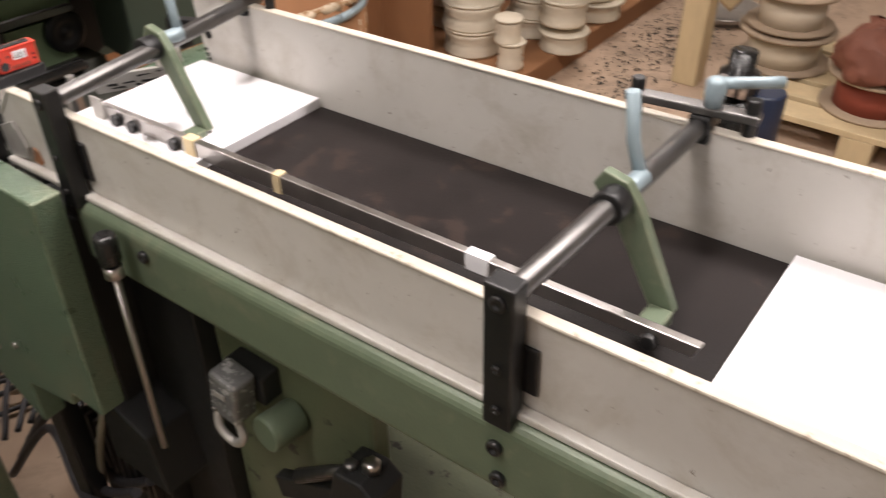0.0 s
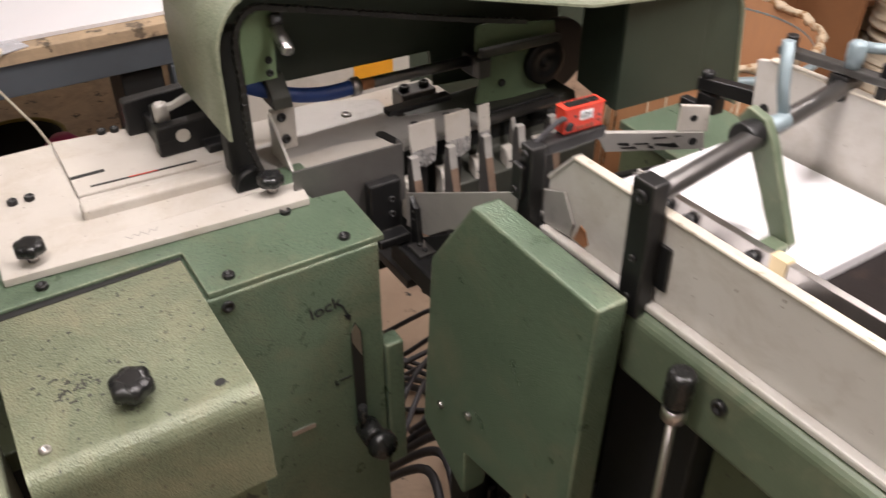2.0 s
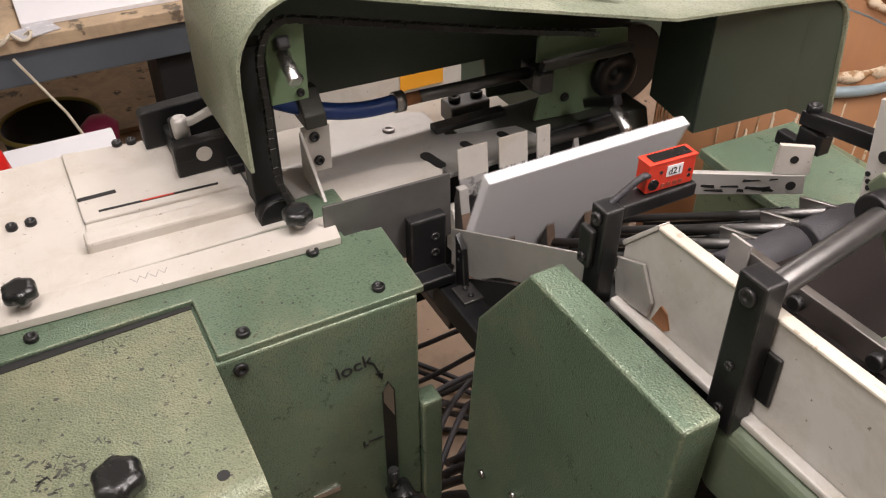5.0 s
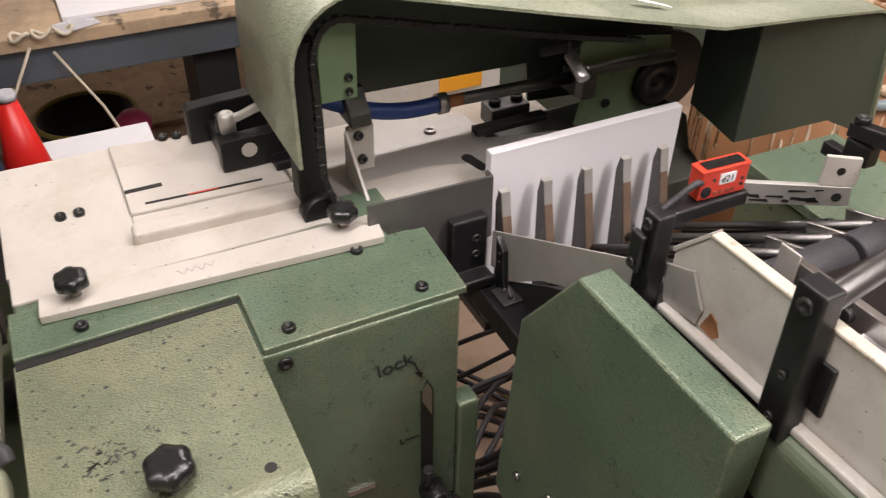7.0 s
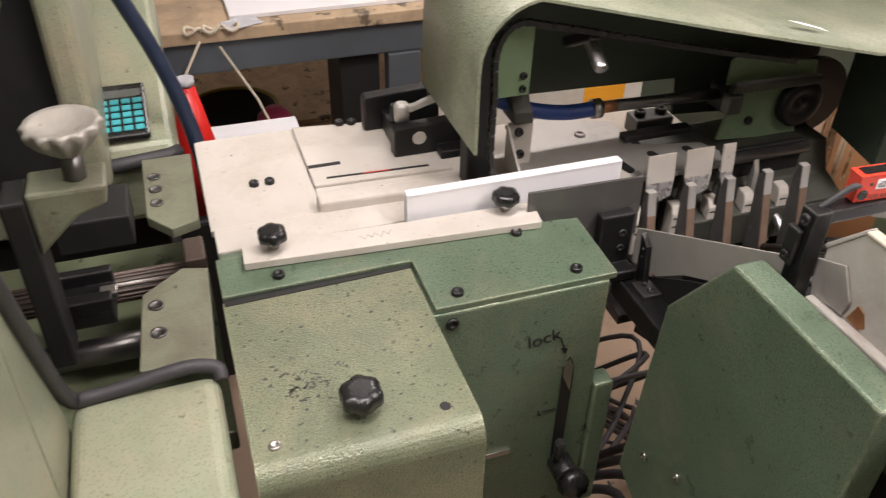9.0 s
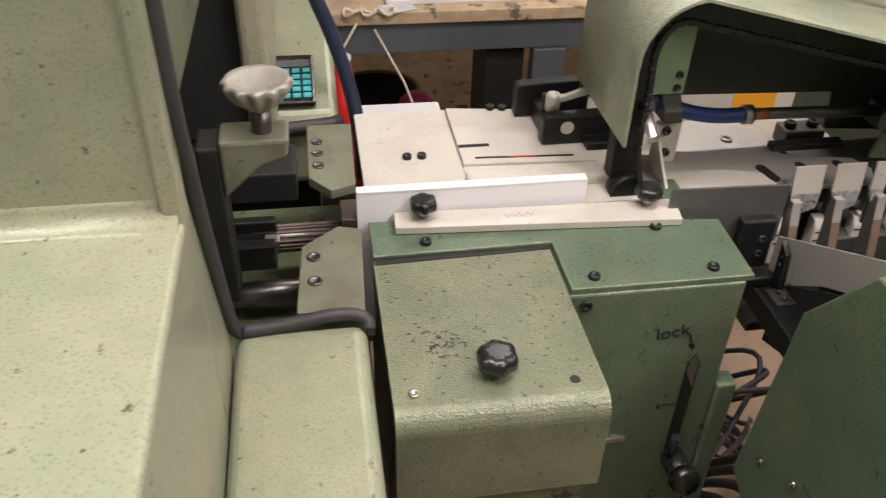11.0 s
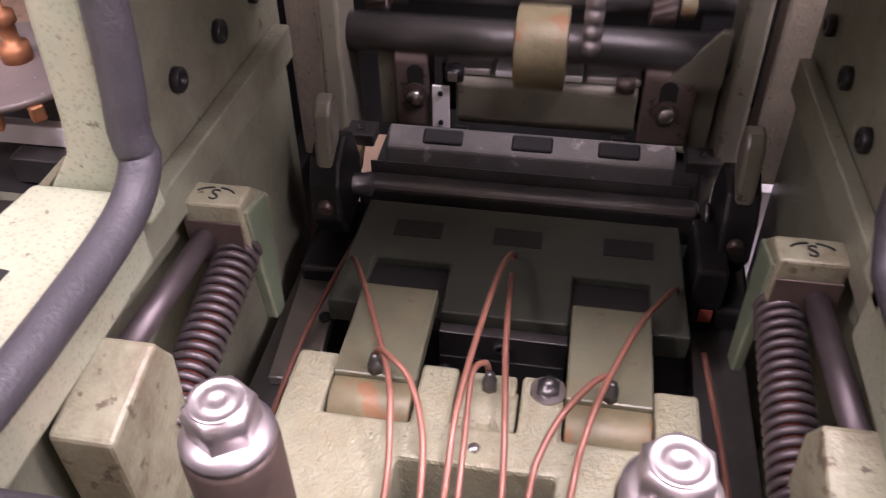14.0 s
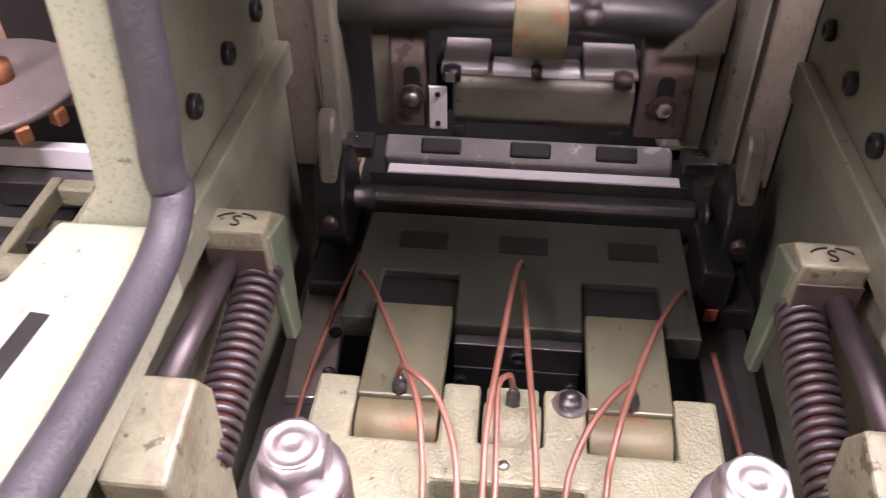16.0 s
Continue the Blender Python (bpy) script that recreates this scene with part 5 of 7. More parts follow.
part("spindle_ribs", join(*[cyl((-1.405 + 0.0175 * math.cos(a), -0.42, 0.950 + 0.0175 * math.sin(a)), (-1.405 + 0.0175 * math.cos(a), -0.16, 0.950 + 0.0175 * math.sin(a)), 0.002, 5) for a in [radians(20 * k) for k in range(18)]]), OILBROWN, chan)
part("jaw", join(box(-1.40, -1.33, -0.33, -0.26, 0.955, 0.975, 0.002), box(-1.40, -1.385, -0.33, -0.26, 0.97, 0.992, 0.002), box(-1.348, -1.33, -0.33, -0.26, 0.97, 0.992, 0.002)), BLACK, chan, "black clamp jaw")
part("jaw_tip", box(-1.368, -1.35, -0.275, -0.255, 0.975, 0.985, 0.002), CHROME, chan)
part("stop_block", box(-1.43, -1.38, -0.175, -0.15, 0.945, 0.99, 0.002), OILBROWN, chan, "rusty steel stop")
part("bed", box(-1.60, -1.20, -0.44, -0.15, 0.84, 0.87, 0.003), GREEN_DIM, chan)
part("black_carrier", box(-1.52, -1.44, -0.32, -0.23, 0.985, 1.03, 0.003), GREYDARK, chan)
part("lower_web", box(-1.60, -1.19, -0.30, -0.285, 0.60, 0.84, 0.003), GREYDARK, chan)

wheel = thing("handwheel", (-1.30, -0.257, 1.18), "cast grey fluted handwheel", "handwheel")
bm = bmesh.new()
n_ = 72
levels_ = [(0.012, -0.026), (0.026, -0.014), (0.034, -0.003), (0.0365, 0.005), (0.034, 0.009), (0.029, 0.007), (0.014, -0.002), (0.0, -0.003)]
prev = None
for rr_, zz_ in levels_:
    if rr_ == 0:
        ring = [bm.verts.new((0, 0, zz_))]
    else:
        ring = [bm.verts.new((rr_ * (1 + (0.07 * math.cos(12 * a) if zz_ < 0.006 and rr_ > 0.02 else 0)) * math.cos(a), rr_ * (1 + (0.07 * math.cos(12 * a) if zz_ < 0.006 and rr_ > 0.02 else 0)) * math.sin(a), zz_)) for a in [2 * math.pi * i / n_ for i in range(n_)]]
    if prev:
        for i in range(n_):
            vs = list(dict.fromkeys([prev[i], prev[(i + 1) % n_], ring[(i + 1) % len(ring)], ring[i % len(ring)]]))
            f = bm.faces.new(vs)
            f.smooth = True
    prev = ring
bmesh.ops.recalc_face_normals(bm, faces=bm.faces[:])
bmesh.ops.translate(bm, vec=(-1.30, -0.257, 1.225), verts=bm.verts[:])
part("wheel", bm, CAST_GREY, wheel)
part("spindle", cyl((-1.30, -0.257, 1.15), (-1.30, -0.257, 1.20), 0.011), STEEL_DK, wheel)
part("bearing", prism([(-0.304, 1.100), (-0.304, 1.172), (-0.228, 1.172), (-0.232, 1.150), (-0.262, 1.140)], "x", -1.325, -1.275, 0.004, 2), GREEN_BAY, wheel, "green cast bearing bracket")
part("bracket_web", box(-1.325, -1.275, -0.329, -0.3045, 0.95, 1.165, 0.003), GREYDARK, wheel)

console = thing("sloping_console", (-1.9, -0.25, 0.95), "green sloping console with rounded edge", "console")
part("console_body", prism([(-1.70, 0.85), (-1.70, 0.965), (-1.72, 0.985), (-2.10, 1.085), (-2.45, 1.30), (-2.45, 0.85)], "y", -0.62, -0.162, 0.015, 3), GREEN_PALE, console)
part("console_wall", prism([(-1.64, 0.95), (-1.72, 0.98), (-2.45, 1.28), (-2.45, 1.9), (-1.62, 1.9), (-1.62, 1.1)], "y", -0.300, -0.258, 0.012, 3), GREEN_PALE, console, "pale green upright console wall")
# Near-black sheet painted as the shade of the opening beside the console
part("opening_shade", box(-1.668, -1.655, -0.62, -0.3005, 0.97, 1.9, 0.002), GREYDARK, console, "near-black sheet for shade in the machine opening")
part("console_base", box(-2.40, -1.74, -0.60, -0.20, 0.0, 0.848, 0.004), GREYDARK, console)
part("console_strip", tube([(-1.695, -0.62, 0.955), (-1.695, -0.30, 0.955), (-1.695, -0.175, 0.965), (-1.705, -0.160, 0.965)], 0.011, 10), RUBBER, console)
part("cable", tube(spline([(-1.69, -0.125, 0.86), (-1.71, -0.135, 0.98), (-1.73, -0.165, 1.10), (-1.74, -0.225, 1.26), (-1.72, -0.30, 1.5)]), 0.012, 12), NAVY, console, "navy blue cable")
slope = math.degrees(math.atan2(0.10, 0.38))
CALC = Matrix.Translation((-1.775, -0.243, 1.0005)) @ Matrix.Rotation(radians(slope), 4, "Y")
calc = thing("calculator", (-1.775, -0.243, 1.0), "black pocket calculator with teal keys", "calculator")
part("case", turned(box(-0.062, 0.062, -0.046, 0.046, 0.0, 0.012, 0.004), CALC), KNOB, calc)
part("display", turned(box(-0.046, -0.028, -0.038, 0.038, 0.012, 0.0128, 0.0004), CALC), LCD, calc)
for r_ in range(5):
    for c_ in range(5):
        part("key", turned(box(-0.022 + 0.0155 * r_, -0.011 + 0.0155 * r_, -0.041 + 0.0168 * c_, -0.028 + 0.0168 * c_, 0.012, 0.0150, 0.001, 1), CALC), TEAL if (r_, c_) != (4, 0) else RED, calc)

# ---- trimmer bay: side plates, springs, casting, table ----
bay = thing("trimmer_bay", (-1.2, -0.81, 0.7), "oily green trimmer bay frame", "machine frame")
part("side_plate", prism([(-0.84, 0.80), (-0.84, 1.19), (-1.08, 1.235), (-1.10, 1.30), (-1.22, 1.62), (-1.38, 1.62), (-1.36, 0.80)], "y", -1.08, -1.052, 0.003), GREEN_BAY, bay, "green left side plate")
part("side_plate", prism([(-0.84, 0.80), (-0.84, 1.19), (-1.08, 1.235), (-1.10, 1.30), (-1.22, 1.62), (-1.38, 1.62), (-1.36, 0.80)], "y", -0.565, -0.54, 0.003), GREEN_BAY, bay, "green right side plate")
part("side_ledge", prism([(-0.84, 1.18), (-0.84, 1.212), (-1.05, 1.209), (-1.35, 1.198), (-1.35, 1.165)], "y", -1.0515, -1.036, 0.002), GREEN_BAY, bay)
part("side_ledge", prism([(-0.84, 1.18), (-0.84, 1.212), (-1.05, 1.209), (-1.35, 1.198), (-1.35, 1.165)], "y", -0.579, -0.5655, 0.002), GREEN_BAY, bay)
for by, up, spots_ in ((-1.052, 1, ((-1.232, 1.248), (-1.152, 1.250), (-1.31, 1.246))), (-0.565, -1, ((-1.255, 1.232), (-1.180, 1.226), (-1.33, 1.238)))):
    for bx, bz in spots_:
        screw(bay, (bx, by, bz), 0.0095, 0.007, (0, up, 0))
# Pan coloured near-black for the shade at the bottom of the bay
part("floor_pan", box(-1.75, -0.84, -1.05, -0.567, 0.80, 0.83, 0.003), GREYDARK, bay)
part("side_rail", box(-1.36, -0.98, -1.035, -0.985, 0.93, 0.955, 0.002), STEEL_DK, bay, "dark slotted side rail")
part("side_rail", box(-1.36, -0.98, -0.635, -0.585, 0.93, 0.955, 0.002), STEEL_DK, bay, "dark slotted side rail")
part("wear_plate", turned(box(-1.33, -1.12, -1.022, -0.978, 0.956, 0.966, 0.002), rot_about((-1.2, -1.0, 0.96), "Z", 4)), STEEL, bay, "worn steel wear plate")
for k in range(4):
    part("plate_screw", lathe([(0.0065, 0), (0.0065, 0.002), (0.004, 0.002), (0.0035, 0.0005), (0, 0.0005)], (-1.30 + 0.05 * k, -0.993 + 0.004 * k, 0.966), seg=14), BLACK, bay)
part("left_bracket", prism([(-1.0, 0.93), (-1.0, 0.985), (-1.055, 0.985), (-1.055, 0.93)], "y", -1.0, -0.965, 0.003), STEEL_DK, bay)
part("bracket_bolt", cyl((-1.03, -0.983, 0.985), (-1.03, -0.983, 0.989), 0.009, 16), RUSTY, bay)
part("black_pillar", box(-1.33, -1.25, -0.64, -0.61, 0.955, 1.03, 0.004), BLACK, bay)
part("red_mark", box(-1.248, -1.246, -0.63, -0.618, 0.97, 0.985, 0), BROWN_RED, bay)
for sy in (-1.0, -0.622):
    part("thin_pipe", tube(spline([(-1.29, sy + 0.025, 0.99), (-1.20, sy + 0.01, 0.98), (-1.12, sy, 0.965), (-1.0, sy - 0.0, 0.95)] if sy < -0.8 else [(-1.20, sy - 0.005, 0.975), (-1.05, sy + 0.005, 0.97), (-0.90, sy + 0.0, 0.96)]), 0.0028, 8), COPPER, bay, "thin copper oil pipe")


def spring_unit(sgn, yo):
    """A spring-loaded guide: front block, far block, rod and coil."""
    u = thing("spring_guide", (-1.03, yo, 1.0), "green blocks with rod and dark coil spring", "spring guide", "spring guides")
    y0, y1 = yo - 0.02, yo + 0.02
    part("front_block", prism([(-0.897, 1.05), (-0.897, 1.172), (-0.961, 1.186), (-0.975, 1.16), (-0.965, 1.05)], "y", y0 + 0.001, y1 + 0.001, 0.003), SPRING_GREEN, u, "grimy pale green spring block")
    part("front_foot", box(-0.965, -0.85, y0 + 0.004, y1 - 0.002, 0.95, 1.049, 0.004), GREEN_RAIL, u)
    far_ = part("far_block", prism([(-1.096, 1.183), (-1.121, 1.183), (-1.15, 1.155), (-1.14, 1.125), (-1.10, 1.125)], "y", y0 - 0.003, y1 + 0.003, 0.0025), SPRING_GREEN, u, "grimy green block with arrow mark")
    part("block_face", box(-1.0955, -1.0935, y0 - 0.002, y1 + 0.002, 1.127, 1.168, 0.001), OILBROWN, u, "dark brown front face")
    part("far_web", prism([(-1.10, 1.175), (-1.14, 1.165), (-1.135, 1.045), (-1.115, 1.05)], "y", y1 - 0.004 if sgn < 0 else y0 - 0.0055, y1 + 0.0055 if sgn < 0 else y0 + 0.003, 0.002), GREEN_RAIL, u)
    inner = yo + 0.011 * -sgn
    outer = yo - 0.008 * -sgn
    part("rod", cyl((-0.965, outer, 1.165), (-1.115, outer, 1.150), 0.0085, 16), SPRING, u)
    part("spring", coil((-0.955, inner, 1.105), (-1.11, inner, 1.135), 0.0145, 0.0030, 20), SPRING, u, "dark oily coil spring")
    part("spring_core", cyl((-0.955, inner, 1.105), (-1.11, inner, 1.135), 0.0105, 14), BROWN_RED, u)
    for k, (m0, m1) in enumerate(((200, 250), (-20, 30))):
        part("arrow_mark", tube([(-1.1075 - 0.008 * math.cos(radians(q)), yo + 0.015 * math.sin(radians(q)), 1.1836) for q in range(-70 if k == 0 else 10, -9 if k == 0 else 71, 10)], 0.0008, 5), INK, far_)
    writing("S", 0.017, Matrix.Translation((-1.102, yo, 1.1833)) @ Matrix.Rotation(radians(90), 4, "Z"), INK, far_, "letter_mark", "black painted letter", 0.0003)
    return u


spring_unit(-1, -1.018)
spring_unit(1, -0.601)

for by in (-0.909, -0.709):
    b_ = thing("hold_down_bolt", (-0.872, by, 1.0), "dull flanged hex bolt on a dark post", "bolt", "hold-down bolts")
    part("post", cyl((-0.876, by, 0.90), (-0.872, by, 1.232), 0.0235, 28, bev=0.004), OILBROWN, b_, "dark oily post")
    part("flange", lathe([(0.0225, 0), (0.0225, 0.004), (0.018, 0.008), (0, 0.009)], (-0.872, by, 1.232), seg=36), BOLT, b_)
    hd = part("head", lathe([(0.0172, 0), (0.0172, 0.016), (0.0150, 0.019), (0, 0.019)], (-0.872, by, 1.240), seg=6), BOLT, b_)
    part("head_ring", lathe([(0.0135, 0), (0.0135, 0.001), (0.0115, 0.001), (0.011, 0.0003), (0.0075, 0.0003), (0.007, 0.001), (0.0035, 0.001), (0.003, 0.0002), (0, 0.0002)], (-0.872, by, 1.259), seg=28), BOLT, hd)

cast = thing("crank_casting", (-1.0, -0.81, 0.95), "pale green cast crank block with rod ends", "casting")
outline = [(-1.108, -0.974), (-0.955, -0.974), (-0.955, -0.94), (-0.90, -0.94), (-0.90, -0.871), (-1.014, -0.871), (-1.014, -0.753), (-0.90, -0.753), (-0.90, -0.68), (-0.955, -0.68), (-0.955, -0.646), (-1.107, -0.646),
           (-1.107, -0.681), (-1.048, -0.681), (-1.048, -0.751), (-1.107, -0.751), (-1.107, -0.785), (-1.050, -0.785), (-1.050, -0.837), (-1.107, -0.837), (-1.107, -0.868), (-1.047, -0.868), (-1.047, -0.939), (-1.108, -0.939)]
part("block", prism(outline, "z", 0.94, 1.02, 0.0035, 2), GREEN_CAST, cast, "pale green sand-cast block")
# Recess floors take near-black in place of the shade inside the casting
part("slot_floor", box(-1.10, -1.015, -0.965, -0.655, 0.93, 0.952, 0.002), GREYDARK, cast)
part("cut_floor", box(-1.0135, -0.90, -0.87, -0.754, 0.955, 0.965, 0), GREYDARK, cast, "cut-out floor, near-black for its shade")
part("lock_nut", lathe([(0.010, 0), (0.010, 0.007), (0.006, 0.007), (0.006, 0.013), (0, 0.014)], (-1.093, -0.764, 1.02), seg=6), STEEL_DK, cast)
part("lock_washer", cyl((-1.093, -0.764, 1.02), (-1.093, -0.764, 1.0215), 0.0145, 18), STEEL, cast)
part("peg", lathe([(0.005, 0), (0.004, 0.002), (0, 0.003)], (-1.03, -0.815, 1.02), seg=12), CHROME, cast)

# connecting rods with round ends
rods = thing("rod_ends", (-1.075, -0.81, 1.0), "three brassy-green connecting rod ends", "connecting rods")
for k, (ya, yb) in enumerate(((-0.937, -0.870), (-0.834, -0.787), (-0.749, -0.683))):
    part("rod_end", cyl((-1.076, ya, 0.995), (-1.076, yb, 0.995), 0.0255, 32, bev=0.002), GREEN_CAST if k == 1 else RUSTY_GREEN, rods, "worn round rod end")
    if k != 1:
        slab = part("rod_slab", box(-1.192, -1.086, ya - 0.001, yb + 0.001, 1.008, 1.0235, 0.002), ROD_GREEN, rods, "oily green rod slab")
    else:
        slab = part("rod_slab", box(-1.108, -1.085, ya + 0.002, yb - 0.002, 1.004, 1.018, 0.003), GREEN_CAST, rods)
    ny = (ya + yb) / 2
    nz = 1.0235 if k != 1 else 1.018
    part("nipple", lathe([(0.0065, 0), (0.0065, 0.010), (0.0045, 0.011), (0.0045, 0.016), (0.003, 0.019), (0, 0.019)], (-1.092, ny, nz), seg=6), STEEL_DK, slab)

# copper oil tubes
def oil_tube(pts, label="red-brown plastic oil tube"):
    t_ = spline(pts, 8)
    solo("oil_tube", turned(tube(t_, 0.0026, 8), Matrix.Translation(-Vector(pts[-1]))), COPPER, label, "tube", "oil tubes", base=(0, 0, 0)).location = pts[-1]


TUBES = (
    [(-1.262, -0.808, 1.005), (-1.255, -0.809, 1.025), (-1.20, -0.815, 1.055), (-1.114, -0.822, 1.07), (-1.038, -0.829, 1.06), (-0.988, -0.829, 1.04), (-0.92, -0.83, 1.0)],
    [(-1.232, -0.807, 1.005), (-1.225, -0.807, 1.025), (-1.16, -0.804, 1.052), (-1.101, -0.800, 1.060), (-1.044, -0.794, 1.05), (-0.998, -0.790, 1.03), (-0.92, -0.788, 0.99)],
    [(-1.238, -0.962, 1.005), (-1.232, -0.960, 1.02), (-1.19, -0.941, 1.04), (-1.136, -0.917, 1.052), (-1.059, -0.885, 1.06), (-1.02, -0.876, 1.05), (-0.987, -0.872, 1.035), (-0.92, -0.868, 1.025)],
    [(-1.092, -0.904, 1.042), (-1.088, -0.899, 1.058), (-1.074, -0.884, 1.064), (-1.060, -0.869, 1.060), (-1.028, -0.854, 1.05), (-0.989, -0.847, 1.035), (-0.92, -0.845, 1.0)],
    [(-1.092, -0.811, 1.037), (-1.090, -0.814, 1.054), (-1.080, -0.821, 1.060), (-1.068, -0.823, 1.058), (-1.041, -0.822, 1.05), (-0.992, -0.820, 1.035), (-0.92, -0.818, 1.0)],
    [(-1.240, -0.655, 1.005), (-1.234, -0.658, 1.02), (-1.20, -0.673, 1.038), (-1.15, -0.696, 1.052), (-1.074, -0.723, 1.06), (-1.029, -0.736, 1.05), (-1.0, -0.741, 1.035), (-0.92, -0.75, 1.025)],
    [(-1.092, -0.716, 1.042), (-1.088, -0.721, 1.058), (-1.070, -0.735, 1.064), (-1.043, -0.753, 1.060), (-1.017, -0.765, 1.05), (-0.994, -0.770, 1.04), (-0.92, -0.775, 1.0)],
)
for pts_ in TUBES:
    oil_tube(pts_)

table = thing("knife_table", (-1.25, -0.81, 0.95), "green slotted knife table with shade in its colour", "table plate")
table_line = [(-1.334, -0.968), (-1.181, -0.973), (-1.181, -0.943), (-1.246, -0.942), (-1.246, -0.868), (-1.181, -0.867), (-1.181, -0.751), (-1.246, -0.751), (-1.246, -0.680), (-1.181, -0.679), (-1.181, -0.646), (-1.334, -0.650)]
part("table_plate", prism(table_line, "z", 0.985, 1.012, 0.002, 2), TABLE_SHADE, table, "oily green plate darkened for shade")
# Pockets are not cut: thin near-black patches give their shade
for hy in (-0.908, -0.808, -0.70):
    part("pocket", box(-1.305, -1.28, hy - 0.024, hy + 0.024, 1.011, 1.0128, 0), GREYDARK, table, "flat near-black patch for pocket shade")
# Near-black plates stand for the shade where the slabs pass into the notches
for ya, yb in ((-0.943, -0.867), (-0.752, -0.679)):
    part("notch_shade", box(-1.246, -1.181, ya, yb, 0.985, 1.004, 0.001), GREYDARK, table, "near-black plate for shade in the notch")
part("front_plate", box(-1.178, -1.166, -0.866, -0.751, 0.972, 1.002, 0.001), STEEL_DK, table)
part("front_drop", box(-1.176, -1.165, -0.866, -0.751, 0.90, 0.971, 0.001), GREYDARK, table)
screw(table, (-1.166, -0.808, 0.990), 0.008, 0.005, (1, 0, 0))
for sy in (-0.86, -0.757):
    screw(table, (-1.165, sy, 0.955), 0.006, 0.005, (1, 0, 0))
part("knife_bar", box(-1.374, -1.3465, -0.986, -0.629, 0.975, 1.0225, 0.009, 4), STEEL_DK, table, "polished dark steel bar")
part("knife_blade", prism([(-1.3765, 1.0), (-1.3765, 1.032), (-1.373, 1.034), (-1.3735, 1.0)], "y", -0.976, -0.640, 0.0006), STEEL_DK, table, "dark steel knife blade")
part("rear_jaw", prism([(-1.399, 0.99), (-1.400, 1.036), (-1.425, 1.050), (-1.425, 0.99)], "y", -0.965, -0.655, 0.003), JAW, table, "worn grey clamping jaw")
# Shade of the jaw's scallops laid on as near-black patches
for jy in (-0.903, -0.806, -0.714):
    part("jaw_pocket_shade", turned(box(-1.422, -1.404, jy - 0.022, jy + 0.022, 1.041, 1.0465, 0.003), rot_about((-1.412, jy, 1.043), "Y", 30)), GREYDARK, table, "near-black patch for jaw pocket shade")
for sgn, jy in ((-1, -0.995), (1, -0.628)):
    part("side_clip", box(-1.425, -1.395, jy - 0.018, jy + 0.018, 1.035, 1.05, 0.002), STEEL_DK, table)
    screw(table, (-1.41, jy, 1.05), 0.005, 0.002)
part("brass_finger", box(-1.40, -1.385, -1.03, -0.99, 1.028, 1.036, 0.001), RUSTY_GREEN, table, "brass finger")

# ---- press unit behind the knife ----
press = thing("press_unit", (-1.5, -0.81, 1.0), "oily green press unit with white pads", "press unit")
part("beam", prism([(-1.43, 1.072), (-1.43, 1.112), (-1.436, 1.118), (-1.475, 1.118), (-1.475, 1.060), (-1.444, 1.056)], "y", -0.892, -0.702, 0.003), GREEN_OIL, press, "oily green press beam")
# Near-black block gives the shade behind the beam
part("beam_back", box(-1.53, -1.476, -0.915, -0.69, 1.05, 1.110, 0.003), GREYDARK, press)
for ya, yb, xa in ((-0.905, -0.856, -1.507), (-0.851, -0.808, -1.468), (-0.802, -0.760, -1.468), (-0.756, -0.700, -1.507)):
    part("pad", box(xa, -1.438, ya, yb, 1.1185, 1.1265, 0.002), TABLETOP if xa > -1.5 else SHEET, press, "white pad" if xa > -1.5 else "grey metal pad")
part("pad_screw", cyl((-1.440, -0.805, 1.118), (-1.440, -0.805, 1.131), 0.006, 12), OILBROWN, press)
part("pad_nut", lathe([(0.011, 0), (0.011, 0.012), (0, 0.013)], (-1.432, -0.893, 1.118), seg=6), BLACK, press)
part("nut_face", box(-1.424, -1.421, -0.899, -0.889, 1.119, 1.130, 0.001), CHROME, press)
part("pad_nut", lathe([(0.011, 0), (0.011, 0.012), (0, 0.013)], (-1.432, -0.716, 1.118), seg=6), OILBROWN, press)
for yl, yh, pin in ((-0.958, -0.922, -0.935), (-0.698, -0.645, -0.672)):
    part("side_lug", prism([(-1.43, 1.055), (-1.43, 1.135), (-1.442, 1.158), (-1.475, 1.158), (-1.475, 1.055)], "y", yl, yh, 0.003), LUG, press, "oily brown side lug")
    part("lug_slot", prism([(pin + 0.009 * math.cos(a), 1.105 + (0.018 if math.sin(a) > 0 else -0.018) + 0.009 * math.sin(a)) for a in [radians(15 + 30 * i) for i in range(12)]], "x", -1.4305, -1.4290, 0), GREYDARK, press, "dark oblong slot")
    part("lug_washer", cyl((-1.4288, pin, 1.097), (-1.4265, pin, 1.097), 0.0135, 20), OILBROWN, press)
    part("lug_bolt", lathe([(0.009, 0), (0.009, 0.007), (0.0075, 0.009), (0, 0.009)], (-1.4265, pin, 1.097), (1, 0, 0), 6), STEEL, press)
for ty in (-0.886, -0.716):
    part("beam_foot", join(box(-1.436, -1.430, ty - 0.007, ty + 0.007, 1.040, 1.060, 0.001), box(-1.438, -1.428, ty - 0.014, ty + 0.014, 1.032, 1.0405, 0.001)), STEEL_DK, press, "dark steel foot")
part("side_strip", box(-1.478, -1.44, -0.978, -0.9585, 1.05, 1.16, 0.002), GREEN_OIL, press)
part("side_strip", box(-1.478, -1.44, -0.6445, -0.622, 1.04, 1.16, 0.002), GREEN_OIL, press)
part("slide_tab", box(-1.4295, -1.4255, -0.917, -0.898, 1.058, 1.110, 0.001), TABLETOP, press, "white slide tab")
